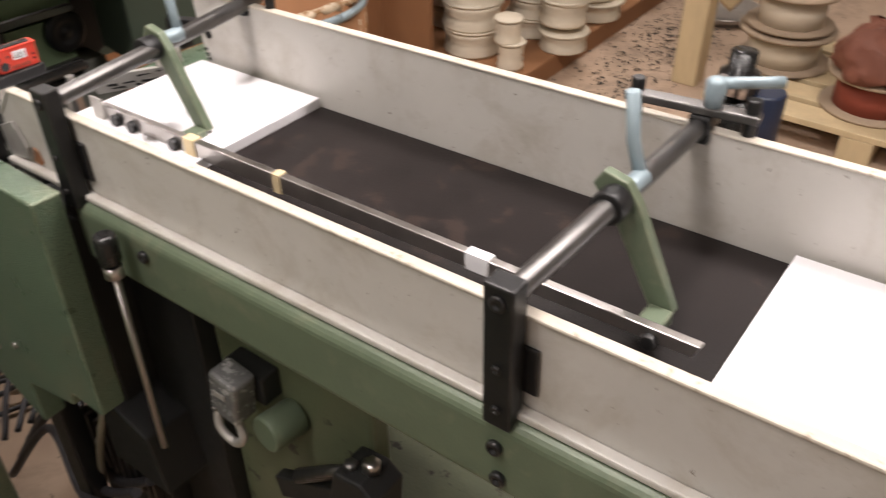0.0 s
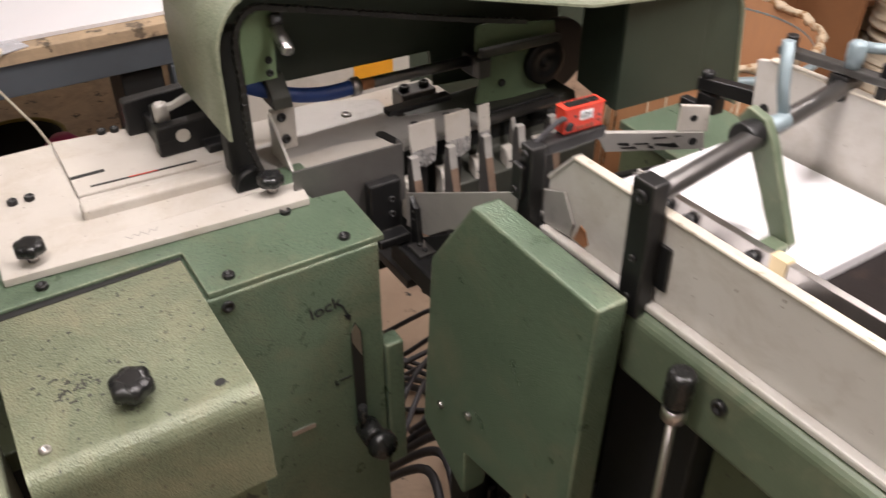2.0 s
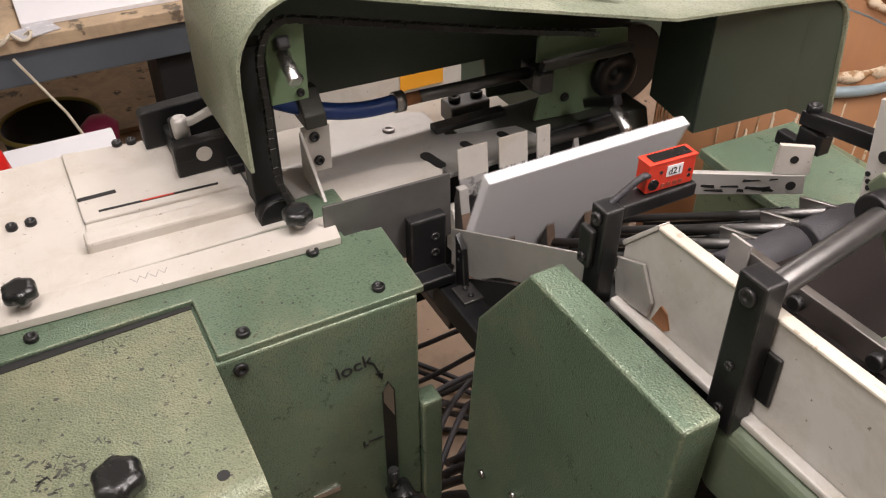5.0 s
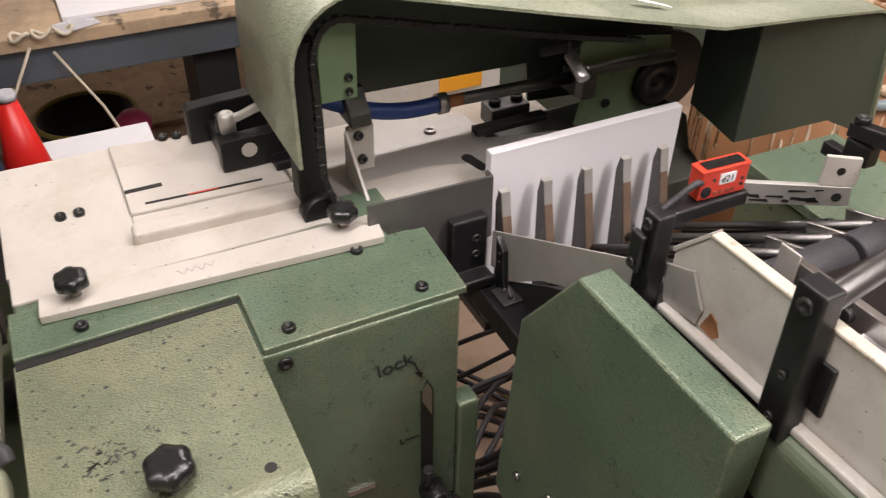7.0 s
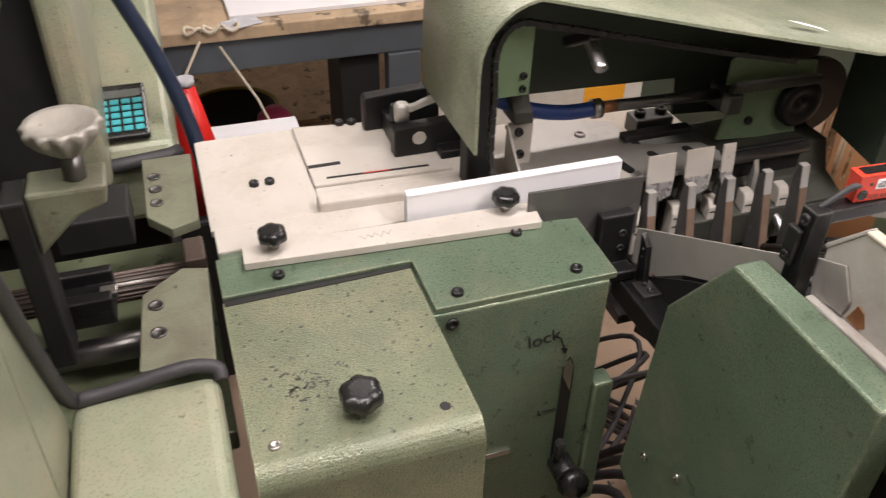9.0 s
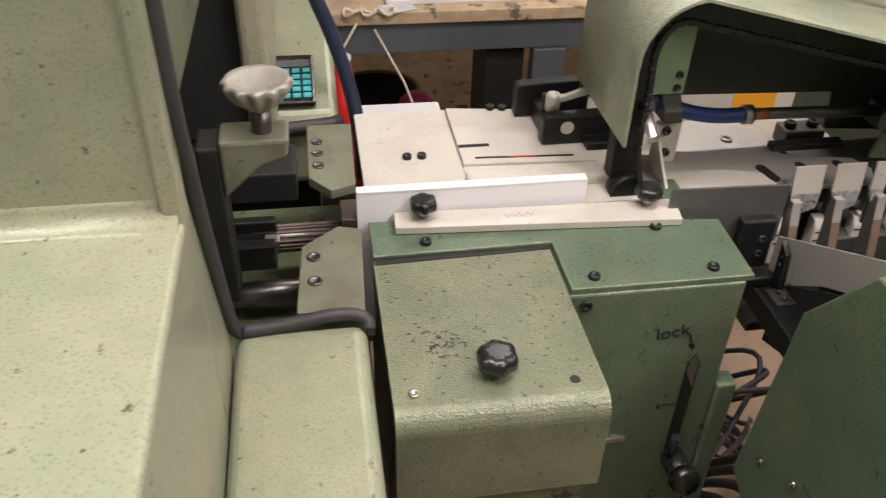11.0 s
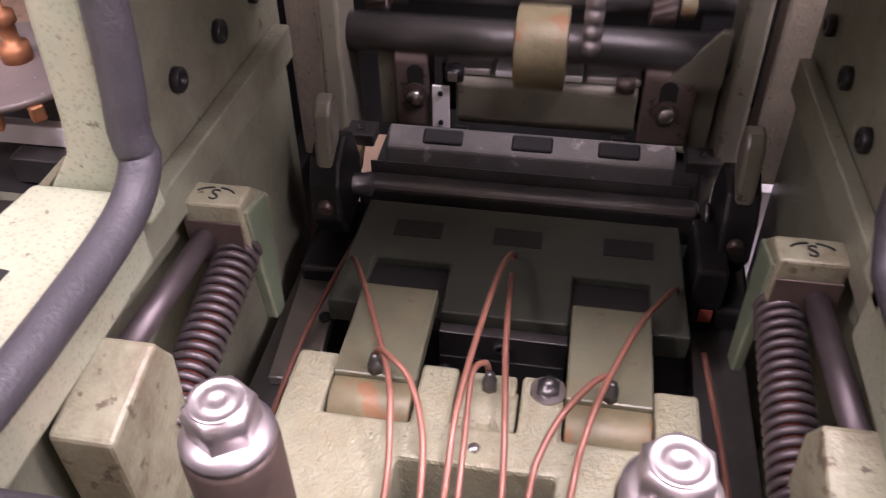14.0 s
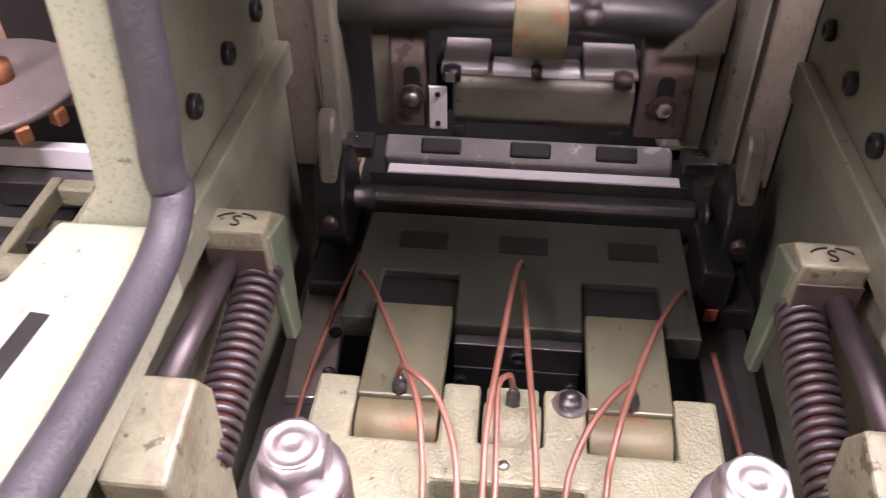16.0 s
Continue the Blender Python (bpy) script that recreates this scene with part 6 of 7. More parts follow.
for hz in (1.066, 1.102):
    part("tab_screw", cyl((-1.4255, -0.9075, hz), (-1.4235, -0.9075, hz), 0.003, 10), BLACK, press)
# Added near-black sheets that hold the deep shade around the press
part("back_shade_sheet", box(-1.75, -1.74, -1.6, -0.35, 0.83, 1.7, 0.002), GREYDARK, press)
part("side_shade_sheet", box(-1.738, -1.385, -1.125, -1.115, 0.83, 1.7, 0.002), GREYDARK, press)
part("side_shade_sheet", box(-1.738, -1.40, -0.505, -0.495, 0.83, 1.28, 0.002), GREYDARK, press)

frame_ = thing("press_stand", (-1.5, -0.81, 0.9), "worn green upright press stand", "stand")
part("upright", box(-1.53, -1.49, -1.095, -1.058, 0.95, 1.75, 0.004), WORN_POST, frame_, "worn pale upright")
part("upright", box(-1.53, -1.49, -0.565, -0.522, 0.95, 1.75, 0.004), WORN_POST, frame_, "worn pale upright")
for sgn, yy in ((1, -1.0), (-1, -0.605)):
    part("cam_lever", prism([(-1.28, 1.02), (-1.285, 1.06), (-1.30, 1.085), (-1.325, 1.095), (-1.35, 1.085), (-1.365, 1.05), (-1.36, 1.0), (-1.30, 0.99)], "y", yy - 0.016, yy + 0.016, 0.004), BLACK, frame_, "black cam lever")
    part("lever_arm", prism([(-1.292, 1.055), (-1.302, 1.130), (-1.312, 1.142), (-1.328, 1.142), (-1.332, 1.120), (-1.318, 1.055)], "y", yy - 0.009, yy + 0.009, 0.004), GREEN_OIL, frame_, "worn lever arm")
    part("roller_pin", cyl((-1.335, yy - 0.02, 1.03), (-1.335, yy + 0.03 * sgn + 0.005, 1.03), 0.012, 18), STEEL_DK, frame_)
    part("arm_bolt", cyl((-1.29, yy, 1.04), (-1.278, yy, 1.035), 0.008, 12), OILBROWN, frame_)
    part("cam_foot", box(-1.365, -1.25, yy - 0.024, yy + 0.024, 0.956, 0.984, 0.004), BLACK, frame_)

carr = thing("press_carriage", (-1.5, -0.81, 1.2), "moving dark shaft carriage with brass-green collar", "carriage")
part("shaft", cyl((-1.45, -1.02, 1.195), (-1.45, -0.60, 1.195), 0.020, 24), STEEL_DK, carr, "dark steel shaft")
part("collar", cyl((-1.45, -0.831, 1.19), (-1.45, -0.778, 1.19), 0.042, 36, bev=0.002), RUSTY_GREEN, carr, "worn pale collar")
part("upper_shaft", cyl((-1.495, -1.02, 1.226), (-1.495, -0.60, 1.226), 0.011, 20), STEEL_DK, carr)
part("top_beam", box(-1.68, -1.61, -1.02, -0.60, 1.31, 1.36, 0.005), GREEN_OIL, carr)
part("side_arm", prism([(-1.475, 1.5), (-1.475, 1.04), (-1.450, 1.015), (-1.415, 1.015), (-1.405, 1.06), (-1.425, 1.5)], "y", -0.618, -0.594, 0.004), GREEN_OIL, carr)
part("side_arm", prism([(-1.475, 1.5), (-1.475, 1.04), (-1.450, 1.015), (-1.415, 1.015), (-1.405, 1.06), (-1.425, 1.5)], "y", -1.030, -1.008, 0.004), GREEN_OIL, carr)
part("flag", prism([(-0.685, 1.162), (-0.622, 1.168), (-0.622, 1.228), (-0.632, 1.228)], "x", -1.436, -1.430, 0.001), GREEN_OIL, carr)
for k in range(5):
    part("chain_bead", lathe([(0.004, -0.009), (0.010, -0.005), (0.010, 0.005), (0.004, 0.009)], (-1.43, -0.755, 1.205 + 0.016 * k), seg=14), BOLT, carr)
for yy in (-0.985, -0.685):
    gear = part("worm_gear", cyl((-1.495, yy - 0.014, 1.226), (-1.495, yy + 0.014, 1.226), 0.0175, 24), OILBROWN, carr, "rusty worm gear")
    for k in range(16):
        a = radians(22.5 * k)
        part("gear_tooth", turned(box(-0.0022, 0.0022, -0.013, 0.013, 0.0165, 0.0225, 0.0005, 1), Matrix.Translation((-1.495, yy, 1.226)) @ Matrix.Rotation(a, 4, "Y") @ Matrix.Rotation(radians(18), 4, "Z")), LUG, gear)
    part("gear_collar", cyl((-1.495, yy + 0.016, 1.226), (-1.495, yy + 0.032, 1.226), 0.015, 18, bev=0.001), RUSTY_GREEN, carr)

# ---- bay beyond the left strip: turntable ----
turn = thing("turntable", (-1.42, -1.36, 1.05), "dark round turntable with copper knobs", "turntable")
part("disc", lathe([(0.11, 0), (0.11, 0.006), (0.107, 0.008), (0, 0.008)], (-1.45, -1.44, 1.066), seg=48), DISC_GREY, turn)
for k in range(15):
    part("rim_tooth", turned(box(0.098, 0.114, -0.008, 0.008, 1.046, 1.066, 0.002, 1), Matrix.Translation((-1.45, -1.44, 0)) @ Matrix.Rotation(radians(24 * k), 4, "Z")), RUSTY, turn, "copper rim tooth")
part("spindle", lathe([(0.018, 0), (0.018, 0.02), (0.010, 0.022), (0.010, 0.045), (0.014, 0.047), (0.014, 0.06), (0.005, 0.065), (0.005, 0.09), (0, 0.09)], (-1.46, -1.425, 1.074), seg=16), RUSTY, turn)
part("base", box(-1.6, -1.15, -1.6, -1.09, 0.70, 0.95, 0.003), GREYDARK, turn)
part("rail", box(-1.30, -1.275, -1.6, -1.09, 0.96, 0.99, 0.002), STEEL_DK, turn)
part("paper_stop", box(-1.42, -1.404, -1.50, -1.10, 0.990, 1.018, 0.002), TABLETOP, turn, "white paper stop")
part("stop_base", box(-1.403, -1.375, -1.42, -1.10, 0.955, 0.990, 0.002), STEEL_DK, turn)
part("crank", join(box(-1.375, -1.215, -1.345, -1.332, 0.975, 1.002, 0.003), box(-1.375, -1.215, -1.288, -1.275, 0.975, 1.002, 0.003), box(-1.375, -1.355, -1.331, -1.289, 0.975, 1.000, 0.003)), GREEN_CAST, turn, "pale green crank fork")
part("crank_pin", cyl((-1.235, -1.352, 0.990), (-1.235, -1.268, 0.990), 0.016, 18, bev=0.003), GREEN_CAST, turn, "pale worn roller")
part("bed_rail", box(-1.30, -1.285, -1.60, -1.10, 0.952, 0.968, 0.002), WHITE_PT, turn)
part("bed_rail", box(-1.335, -1.312, -1.60, -1.10, 0.952, 0.972, 0.002), GREEN_BAY, turn)
part("deck_boss", lathe([(0.028, 0), (0.028, 0.010), (0.020, 0.014), (0, 0.014)], (-1.16, -1.36, 0.952), seg=20), GREEN_CAST, turn)

# ---- workbench and clutter behind the machine ----
bench = thing("workbench", (-3.3, 0.2, 0), "grey steel workbench with plywood top", "workbench")
part("top", box(-4.0, -2.74, -0.6, 1.9, 0.71, 0.745, 0.003), WOOD, bench, "chipped plywood bench top")
part("front_beam", box(-2.80, -2.76, -0.55, 1.85, 0.615, 0.71, 0.004), GREYFRAME, bench)
part("leg", box(-2.80, -2.75, 0.455, 0.555, 0.0, 0.614, 0.004), GREYFRAME, bench)
part("leg", box(-2.80, -2.74, -0.5, -0.42, 0.0, 0.614, 0.004), GREYFRAME, bench)
part("inner_leg", box(-3.0, -2.80, 0.32, 0.44, 0.0, 0.60, 0.004), GREYDARK, bench)
solo("paper_sheet", box(-3.9, -2.80, 0.02, 1.75, 0.7455, 0.757, 0.001), PAPER, "white paper sheets on the bench", "paper", base=(-3.3, 0.8, 0.7455))
solo("plywood_board", box(-4.6, -3.55, -0.8, 1.6, 0.0005, 0.02, 0.002), WOOD, "stained plywood board on the floor", "board", base=(-4.1, 0.4, 0.0005))
part("tie_string", join(tube([(-2.735, -0.02, 0.70), (-2.70, 0.06, 0.55), (-2.55, 0.16, 0.30)], 0.0038, 8), tube([(-2.735, -0.07, 0.72), (-2.72, -0.17, 0.55), (-2.7, -0.25, 0.30)], 0.0038, 8)), COIL, bench, "knotted cream string")
wrap = thing("string_knot", (-2.735, 0.02, 0.745), "knotted string and clear tape on the bench edge", "knot")
for k in range(3):
    part("loop", tube([(-2.735 + 0.012 * math.sin(q), -0.085 + 0.05 * k + 0.022 * math.cos(q), 0.752 + 0.008 * math.sin(2 * q + k)) for q in [0.45 * j for j in range(15)]], 0.0045, 8), COIL, wrap)
part("tape_scrap", turned(box(-2.80, -2.735, 0.0, 0.10, 0.746, 0.750, 0.001), rot_about((-2.76, 0.05, 0.748), "Z", 20)), LIDCLEAR, wrap, "clear tape scrap")
cone = thing("red_funnel", (-2.3, -0.13, 0.3), "red plastic cone with clear tip", "cone")
part("cone_body", lathe([(0.075, 0.0), (0.018, 0.30), (0.0, 0.30)], (-2.3, -0.13, 0.50), seg=28), REDCONE, cone)
part("cone_tip", cyl((-2.3, -0.13, 0.80), (-2.3, -0.13, 0.815), 0.020), LIDCLEAR, cone)
part("cone_foot", box(-2.40, -2.20, -0.23, -0.03, 0.0, 0.50, 0.01), GREYDARK, cone)
bucket = thing("bucket", (-3.2, 0.05, 0.0), "dark bucket with pink rim", "bucket")
part("bucket_body", lathe([(0.12, 0.0), (0.155, 0.26), (0.145, 0.26), (0.115, 0.02), (0, 0.02)], (-3.25, 0.02, 0.0), seg=30), GREYDARK, bucket)
part("bucket_rim", tube([(-3.25 + 0.157 * math.cos(radians(12 * k)), 0.02 + 0.157 * math.sin(radians(12 * k)), 0.262) for k in range(31)], 0.008, 8), YELLOW, bucket)
part("pink_cloth", lathe([(0.05, 0), (0.06, 0.07), (0.03, 0.10), (0, 0.10)], (-3.13, 0.15, 0.20), seg=12), MAGENTA, bucket)
carton = thing("white_carton", (-2.5, 0.02, 0.0), "plain white carton on the floor", "carton")
part("carton_body", box(-2.62, -2.36, -0.10, 0.14, 0.0, 0.50, 0.004), TABLETOP, carton)
part("carton_lid", box(-2.63, -2.35, -0.11, 0.15, 0.5005, 0.52, 0.004), TABLETOP, carton)
tools = thing("black_tool", (-2.5, 0.45, 0.0), "dark folded tool with red handle", "tool")
part("tool_body", tube(spline([(-2.35, 0.36, 0.40), (-2.4, 0.34, 0.55), (-2.4, 0.42, 0.58), (-2.4, 0.50, 0.50)]), 0.015, 10), KNOB, tools)
part("tool_handle", tube(spline([(-2.4, 0.56, 0.40), (-2.42, 0.60, 0.55), (-2.4, 0.66, 0.60)]), 0.016, 10), BROWN_RED, tools)
part("tool_stand", box(-2.5, -2.3, 0.32, 0.70, 0.0, 0.41, 0.01), GREYDARK, tools)

# cables on the floor
for k in range(7):
    y_ = 0.50 + 0.05 * k
    z_ = 0.015
    pts_ = [(-2.25 + 0.07 * k, 0.35, z_), (-2.05 + 0.05 * k, 0.60, z_ + 0.02 * (k % 3)), (-1.80 + 0.03 * k, 0.78, z_ + 0.25 * (k % 2)), (-1.60, 0.70 - 0.04 * k, 0.20 + 0.02 * k), (-1.45, 0.52 - 0.03 * k, 0.25)]
    solo("floor_cable", tube(spline(pts_, 7), 0.0065, 8), RUBBER, "black cable loop on the floor", "cable", "floor cables")

# ---- far side of the hall ----
DX, DY, DR, DH = -1.833, 1.625, 0.278, 0.80
drum = thing("fibre_drum", (DX, DY, 0), "large brown cardboard drum crusted with pale glue", "drum")
part("drum_body", lathe([(DR, 0.0), (DR, DH), (DR - 0.012, DH), (DR - 0.012, 0.03), (0, 0.03)], (DX, DY, 0.0), seg=56), CARD, drum)
crust = tube([(DX + (DR - 0.004) * math.cos(radians(5 * k)), DY + (DR - 0.004) * math.sin(radians(5 * k)), DH) for k in range(73)], 0.010, 10)
for v in crust.verts:
    v.co += 0.010 * noise.noise_vector(v.co * 33) + 0.008 * noise.noise_vector(v.co * 85)
part("glue_crust", crust, GLUE, drum, "lumpy dried cream glue")
part("drum_ring", tube([(DX + DR * math.cos(radians(5 * k)), DY + DR * math.sin(radians(5 * k)), DH - 0.032) for k in range(73)], 0.013, 10), GREYBLUE, drum, "grey-blue steel ring")
rd = random.Random(21)
for k in range(46):
    a = rd.uniform(-2.6, 1.2)
    top, ln, wd = DH - 0.05 - rd.uniform(0, 0.10), rd.uniform(0.04, 0.30), rd.uniform(0.0015, 0.004)
    ca, sa = math.cos(a), math.sin(a)
    part("glue_drip", join(cyl((DX + DR * ca, DY + DR * sa, top), (DX + DR * ca, DY + DR * sa, top - ln), wd, 6), cyl((DX + DR * ca, DY + DR * sa, top - ln), (DX + DR * ca, DY + DR * sa, top - ln - 0.008), wd * 1.5, 6, wd * 0.6)), GLUE, drum)
for bx, by, bw, bh in ((-2.75, 2.95, 0.75, 0.75), (-3.3, 1.6, 0.6, 0.9), (-3.4, 3.2, 0.9, 1.0)):
    c = thing("carton", (bx, by, 0), "brown cardboard carton on the floor", "carton", "brown cartons")
    part("carton_body", box(bx - bw / 2, bx + bw / 2, by - 0.35, by + 0.35, 0.0, bh, 0.004), CARD_DK, c)
    part("carton_flap", turned(box(bx - bw / 2, bx + bw / 2, by - 0.36, by - 0.352, bh - 0.02, bh + 0.13, 0.001), rot_about((bx, by - 0.35, bh), "X", 40)), CARD_DK, c)


def spool_stack(x, y, z, r, levels, label):
    """A stack of wound cream coils with flanges."""
    s = thing("coil_stack", (x, y, z), label, "coil stack", "coil stacks")
    for k in range(levels):
        h = 0.11 * random.uniform(0.72, 1.05)
        ox, oy = random.uniform(-0.015, 0.015), random.uniform(-0.015, 0.015)
        prof = [(r * 0.25, 0)] + [(r * (0.86 + 0.07 * (j % 2) + 0.10 * abs(j - 4) / 4 + random.uniform(-0.02, 0.02)), h * j / 8) for j in range(9)] + [(r * 0.3, h), (r * 0.28, h * 0.5)]
        part("coil", lathe(prof, (x + ox, y + oy, z + k * (h + 0.014)), seg=28), COIL, s, "wound cream coil")
        part("flange", lathe([(r * random.uniform(0.98, 1.16), 0.001), (r * 1.05, 0.009), (r * 0.2, 0.010)], (x + ox, y + oy, z + k * (h + 0.014) + h + 0.001), seg=28), COIL, s)
    return s


shelf = thing("wooden_shelf", (-2.3, 3.8, 0), "low brown wooden shelf unit", "shelf")
part("board", box(-2.6, -1.69, 2.80, 4.7, 0.07, 0.10, 0.003), CARD_DK, shelf)
part("side_board", box(-1.71, -1.695, 2.80, 4.7, 0.0, 0.0695, 0.003), CARD_DK, shelf)
part("back_board", box(-2.6, -2.2, 4.2, 4.225, 0.101, 1.3, 0.003), CARD_DK, shelf)
part("upper_board", box(-2.60, -2.24, 2.80, 4.19, 0.46, 0.485, 0.003), CARD_DK, shelf)
solo("packing_board", box(-3.0, -2.11, 2.755, 2.785, 0.0, 1.5, 0.003), CARD_DK, "tall brown board standing behind the drum", "board", base=(-2.6, 2.77, 0))
for sx, sy, r_, lv in ((-2.04, 2.98, 0.130, 6), (-1.80, 2.90, 0.058, 2), (-1.92, 3.32, 0.125, 5), (-1.72, 3.24, 0.108, 5), (-1.80, 3.68, 0.13, 3), (-2.30, 3.2, 0.13, 6), (-1.82, 4.15, 0.14, 3), (-2.1, 3.75, 0.14, 5)):
    spool_stack(sx, sy, 0.1005, r_, lv, "stack of cream wound wire coils")
post = solo("timber_post", box(-1.24, -1.13, 3.40, 3.51, 0.0, 3.1, 0.004), PINE, "pale square timber post", "post", base=(-1.2, 3.42, 0))
brace = solo("timber_brace", tube([(-1.10, 3.5, 0.35), (-0.75, 3.9, 0.85)], 0.045, 4), PINE, "pale slanted timber brace", "brace", base=(-1.0, 3.6, 0.35))
rack = thing("timber_pallet", (-0.4, 3.4, 0), "pale timber pallet holding brown spools", "pallet")
for k, py in enumerate((3.12, 3.30, 3.48, 3.66, 3.84)):
    part("slat", box(-1.0, 0.9, py, py + 0.14, 0.10, 0.125, 0.003), PINE, rack)
for px in (-0.95, -0.45, 0.05, 0.55):
    part("pallet_block", box(px, px + 0.12, 3.12, 3.98, 0.0, 0.0995, 0.003), PINE, rack)
for sx, sy, sz, r_, m_ in ((-0.85, 3.62, 0.126, 0.20, COIL), (-0.42, 3.38, 0.126, 0.19, BROWN_RED), (-0.35, 3.75, 0.126, 0.22, COIL), (0.05, 3.5, 0.126, 0.22, BROWN_RED), (-0.85, 3.62, 0.292, 0.18, COIL)):
    s = thing("wire_spool", (sx, sy, sz), "brown flanged wire spool on the pallet", "spool", "wire spools")
    part("drum_core", cyl((sx, sy, sz + 0.01), (sx, sy, sz + 0.14), r_ * 0.75, 28), m_, s)
    part("flange", lathe([(r_, 0), (r_, 0.012), (0.03, 0.012), (0.028, 0.0)], (sx, sy, sz + 0.14), seg=32), WOOD_DK, s)
    part("flange", lathe([(r_, 0), (r_, 0.012), (0.03, 0.012), (0.028, 0.0)], (sx, sy, sz - 0.0), seg=32), WOOD_DK, s)
    part("hub_hole", cyl((sx, sy, sz + 0.150), (sx, sy, sz + 0.1535), 0.03, 16), GREYDARK, s)
bm = lathe([(0.19 * math.sin(radians(15 + 13 * k)) ** 0.7, 0.17 * (1 - math.cos(radians(13 * k))) / 2) for k in range(13)] + [(0, 0.168)], (-0.40, 3.36, 0.28), seg=40)
for v in bm.verts:
    v.co += 0.05 * noise.noise_vector(v.co * 9) + 0.03 * noise.noise_vector(v.co * 23)
solo("brown_bag", bm, BAG, "crumpled red-brown bag on a spool", "bag", base=(-0.40, 3.36, 0.28))
valve = thing("air_motor", (-0.55, 2.2, 0), "blue motor with black cap on a stand", "motor")
part("motor_body", cyl((-0.53, 2.2, 0.42), (-0.53, 2.2, 0.62), 0.055, 24, bev=0.008), NAVY, valve)
part("motor_cap", lathe([(0.045, 0), (0.060, 0.03), (0.055, 0.07), (0.036, 0.08), (0.036, 0.13), (0, 0.13)], (-0.60, 2.16, 0.60), seg=20), KNOB, valve)
part("motor_neck", cyl((-0.58, 2.17, 0.42), (-0.60, 2.16, 0.60), 0.055, 20), KNOB, valve)
for k in range(3):
    part("motor_fitting", cyl((-0.62 + 0.028 * k, 2.09, 0.63), (-0.62 + 0.028 * k, 2.09, 0.68), 0.012, 10), CHROME, valve)
part("motor_stand", box(-0.66, -0.46, 2.10, 2.30, 0.0, 0.4195, 0.006), BLACK, valve)
solo("steel_pan", lathe([(0.16, 0), (0.2, 0.05), (0.19, 0.05), (0.15, 0.01), (0, 0.01)], (-1.35, 4.3, 0.0), seg=32), STEEL, "shallow metal pan on the floor", "pan", base=(-1.35, 4.3, 0))
# scraps on the floor
scrap = bmesh.new()
rnd = random.Random(4)
for k in range(1500):
    sx, sy = rnd.gauss(-1.42, 0.13), rnd.gauss(3.9, 0.6)
    a, s = rnd.uniform(0, 3.1), rnd.uniform(0.002, 0.010)
    vs = [scrap.verts.new((sx + s * math.cos(a + q) * (1 if i % 2 else 0.5), sy + s * math.sin(a + q), 0.003 + rnd.uniform(0, 0.008))) for i, q in enumerate((0, 1.6, 3.1, 4.7))]
    scrap.faces.new(vs)
solo("floor_scraps", scrap, GREYDARK, "dark paper and wire scraps on the floor", "scraps", kind="stuff")

# ---- books ----
BL, BW, BT = 0.31, 0.25, 0.015


def book(name="book_block"):
    """A white paper book block; its long side is y, its spine faces +x when it lies, and up when it stands."""
    b = thing(name, (0, 0, 0), "white bound paper book block with taped spine", "book", "book blocks")
    part("page_block", box(-BW / 2, BW / 2 - 0.001, -BL / 2, BL / 2, -BT / 2 + 0.0004, BT / 2 - 0.0004, 0.0008), PAPER, b)
    part("spine", box(BW / 2 - 0.004, BW / 2, -BL / 2 + 0.0005, BL / 2 - 0.0005, -BT / 2, BT / 2, 0.001), SPINE, b, "white taped spine")
    return b


book_a = book()
book_b = book()
book_c = book()


def lying(x, y=0.607):
    """Flat on the sloping belt, leading edge at x."""
    return SLOPE @ pose(x + BW / 2, y, 1.0765 + BT / 2)


def leaning(x, z, deg, y=0.605):
    return pose(x, y, z, 0, -deg, 0)


def standing(y):
    return pose(-1.3865, y, 1.032 - BW / 2, 0, -90, 0)


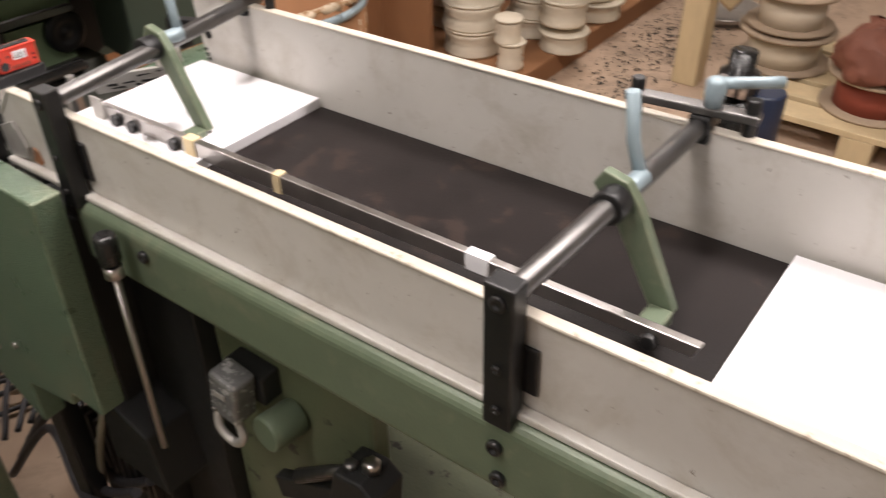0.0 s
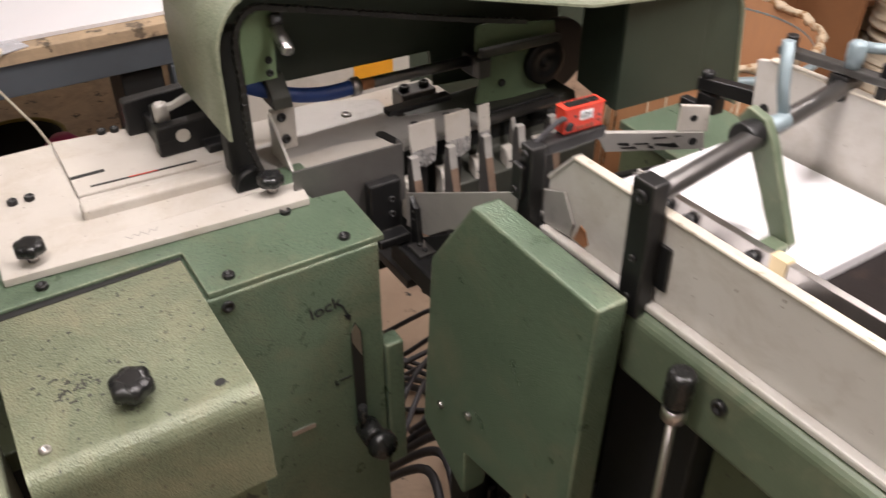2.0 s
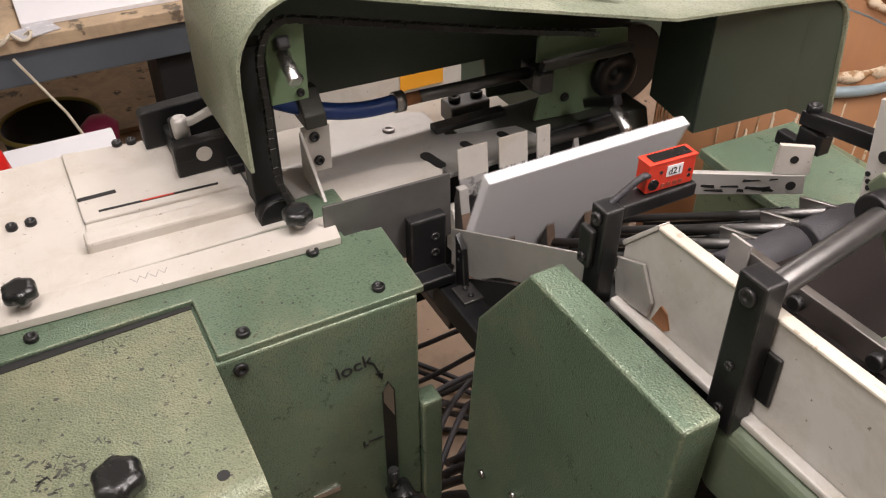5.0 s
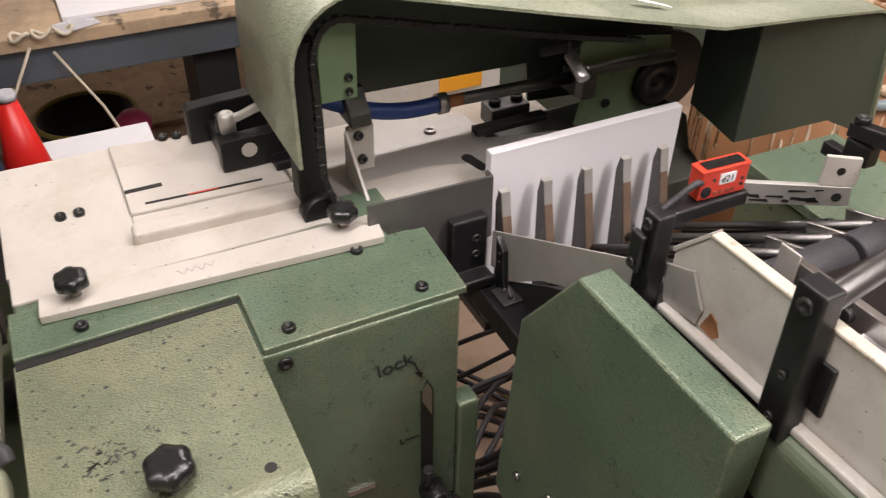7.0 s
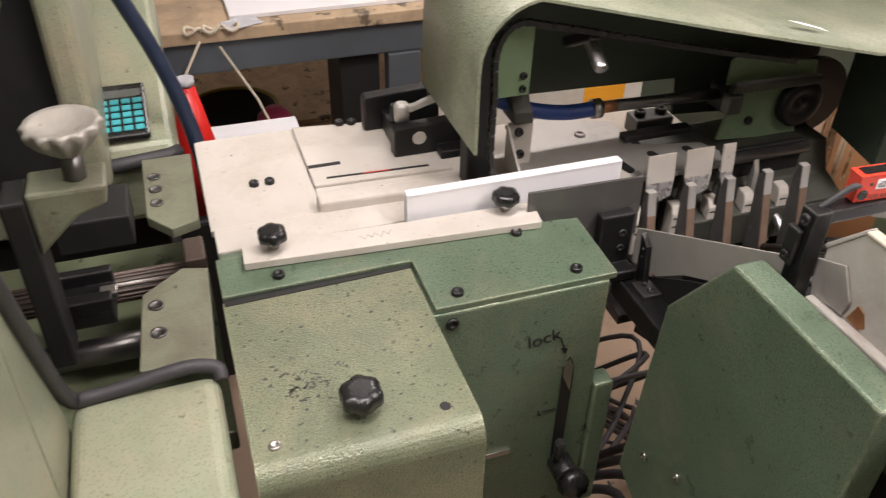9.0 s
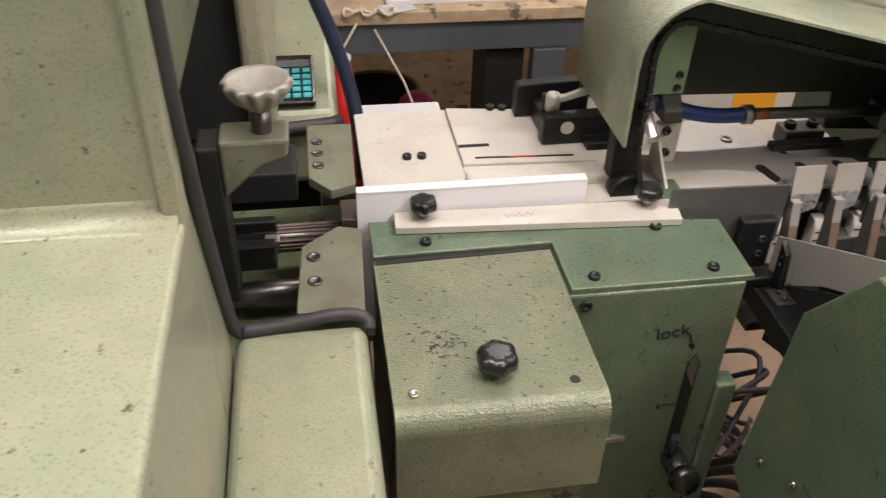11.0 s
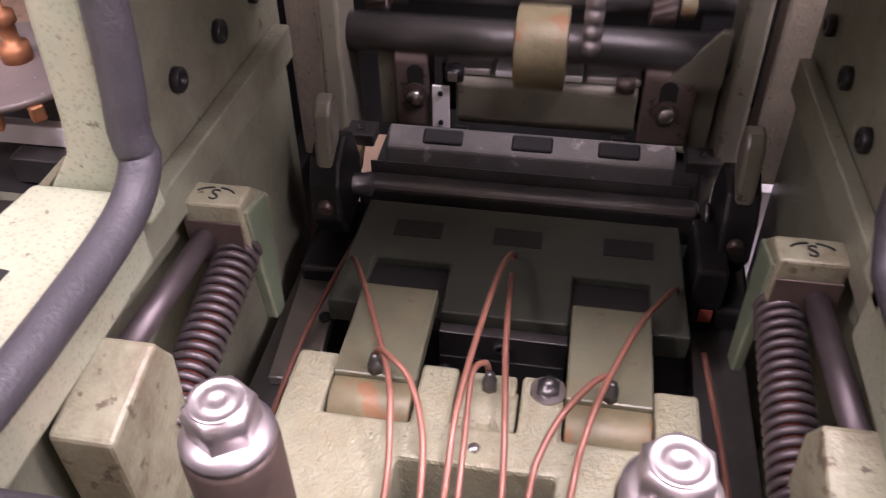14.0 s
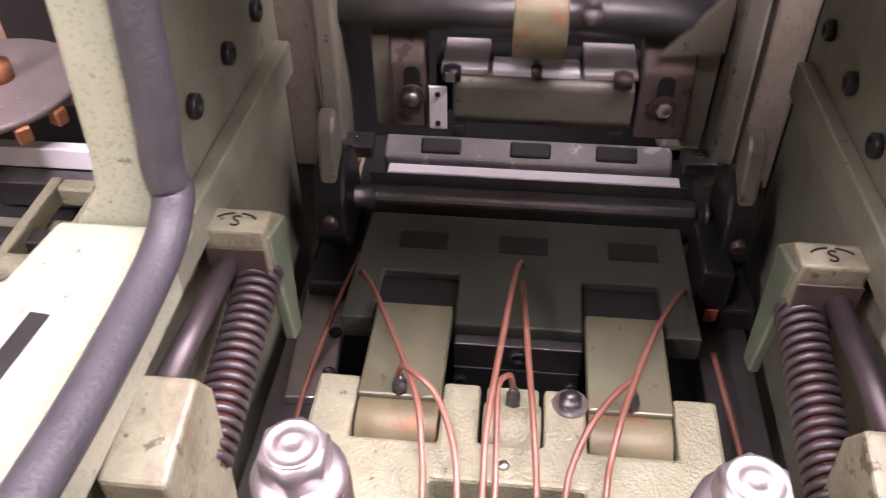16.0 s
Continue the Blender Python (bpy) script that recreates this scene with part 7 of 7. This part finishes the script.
def motions():
    walk(book_a, [(0.0, lying(-1.03)), (2.2, lying(-1.03)), (2.5, lying(-1.034)), (2.8, lying(-1.055)), (3.0, lying(-1.078)), (3.2, leaning(-1.0, 1.088, 4)), (3.4, leaning(-1.07, 1.066, 15)), (3.6, leaning(-1.125, 1.038, 24)), (3.8, leaning(-1.17, 1.015, 28)), (4.0, leaning(-1.195, 0.995, 30)), (4.2, leaning(-1.205, 0.990, 32)), (4.6, leaning(-1.26, 0.96, 50)), (5.0, leaning(-1.33, 0.925, 70)), (5.4, standing(0.605)), (7.0, standing(0.603)), (7.2, standing(0.58)), (7.4, standing(0.545)), (7.6, standing(0.505)), (8.0, standing(0.412)), (8.5, standing(0.326)), (9.0, standing(0.262)), (9.2, standing(0.23)), (10.2, standing(0.10)), (11.1, standing(-0.005)), (11.3, standing(-0.045)), (11.5, standing(-0.205)), (11.7, standing(-0.315)), (11.8, standing(-0.34)), (12.0, standing(-0.353)), (13.0, standing(-0.46)), (14.3, standing(-0.46)), (14.5, standing(-0.52)), (14.6, standing(-0.60)), (14.8, standing(-0.73)), (15.0, standing(-0.795)), (15.2, standing(-0.803)), (16.0, standing(-0.803))])
    walk(book_b, [(0.0, lying(-0.115)), (0.5, lying(-0.170)), (3.5, lying(-0.505)), (7.0, lying(-0.895)), (7.6, lying(-0.97)), (8.1, lying(-1.03)), (12.0, lying(-1.03)), (16.0, lying(-1.03))])
    walk(book_c, [(0.0, standing(-0.46)), (3.0, standing(-0.46)), (4.5, standing(-0.62)), (5.2, standing(-0.803)), (9.5, standing(-0.803)), (10.4, pose(-1.3865, -0.803, 0.84 - 0.08, 0, -90, 0)), (11.5, pose(-1.3865, -0.803, 0.84 - 0.2, 0, -90, 0)), (16.0, pose(-1.3865, -0.803, 0.84 - 0.2, 0, -90, 0))])
    base = Matrix.Translation((-1.5, -0.81, 1.2))
    swing = [(0.0, 0.0)]
    t = 0.73
    while t < 16.0:
        swing += [(round(t, 2), -0.076), (round(t + 0.35, 2), -0.004), (round(t + 0.47, 2), -0.004)]
        t += 0.82
    swing = [(tt, dz) for tt, dz in swing if tt <= 16.0] + [(16.0, -0.010)]
    swing = [s for i, s in enumerate(swing) if i == 0 or s[0] > swing[i - 1][0]]
    walk(press, [(tt, Matrix.Translation((-1.5, -0.81, 1.0 + 0.26 * (dz + 0.008)))) for tt, dz in swing])
    walk(carr, [(tt, Matrix.Translation((-1.5, -0.81, 1.2 + dz))) for tt, dz in swing])
    low = [(0.0, 0), (13.9, 0), (14.15, 1), (15.1, 1), (15.35, 0), (16.0, 0)]
    walk(cast, [(tt, Matrix.Translation((-1.0, -0.81, 0.95 + 0.014 * u))) for tt, u in low])
    walk(rods, [(tt, Matrix.Translation((-1.075 + 0.010 * u, -0.81, 1.0 + 0.022 * u))) for tt, u in low])
    for k, dog in enumerate(pushers):
        start = -1.75 + 3.25 * k
        course = [(-2.2, 0.42, 0.93), (-1.2, 0.26, 0.95), (-0.6, 0.235, 1.03), (0.0, 0.238, 1.140), (0.4, 0.274, 1.186), (1.0, 0.362, 1.178), (2.0, 0.53, 1.128), (2.5, 0.62, 1.108), (3.1, 0.70, 1.075), (3.5, 0.74, 0.99), (4.0, 0.76, 0.88), (4.6, 0.70, 0.84)]
        rows = [(start + dt, y, z) for dt, y, z in course]
        inside = [r for r in rows if 0.0 < r[0] < 16.0]
        first = [r for r in rows if r[0] <= 0.0][-1:] or rows[:1]
        last = [r for r in rows if r[0] >= 16.0][:1] or rows[-1:]
        walk(dog, [(tt, Matrix.Translation((-1.42, y, z))) for tt, y, z in [(0.0, *first[0][1:])] + inside + [(16.0, *last[0][1:])]])


motions()
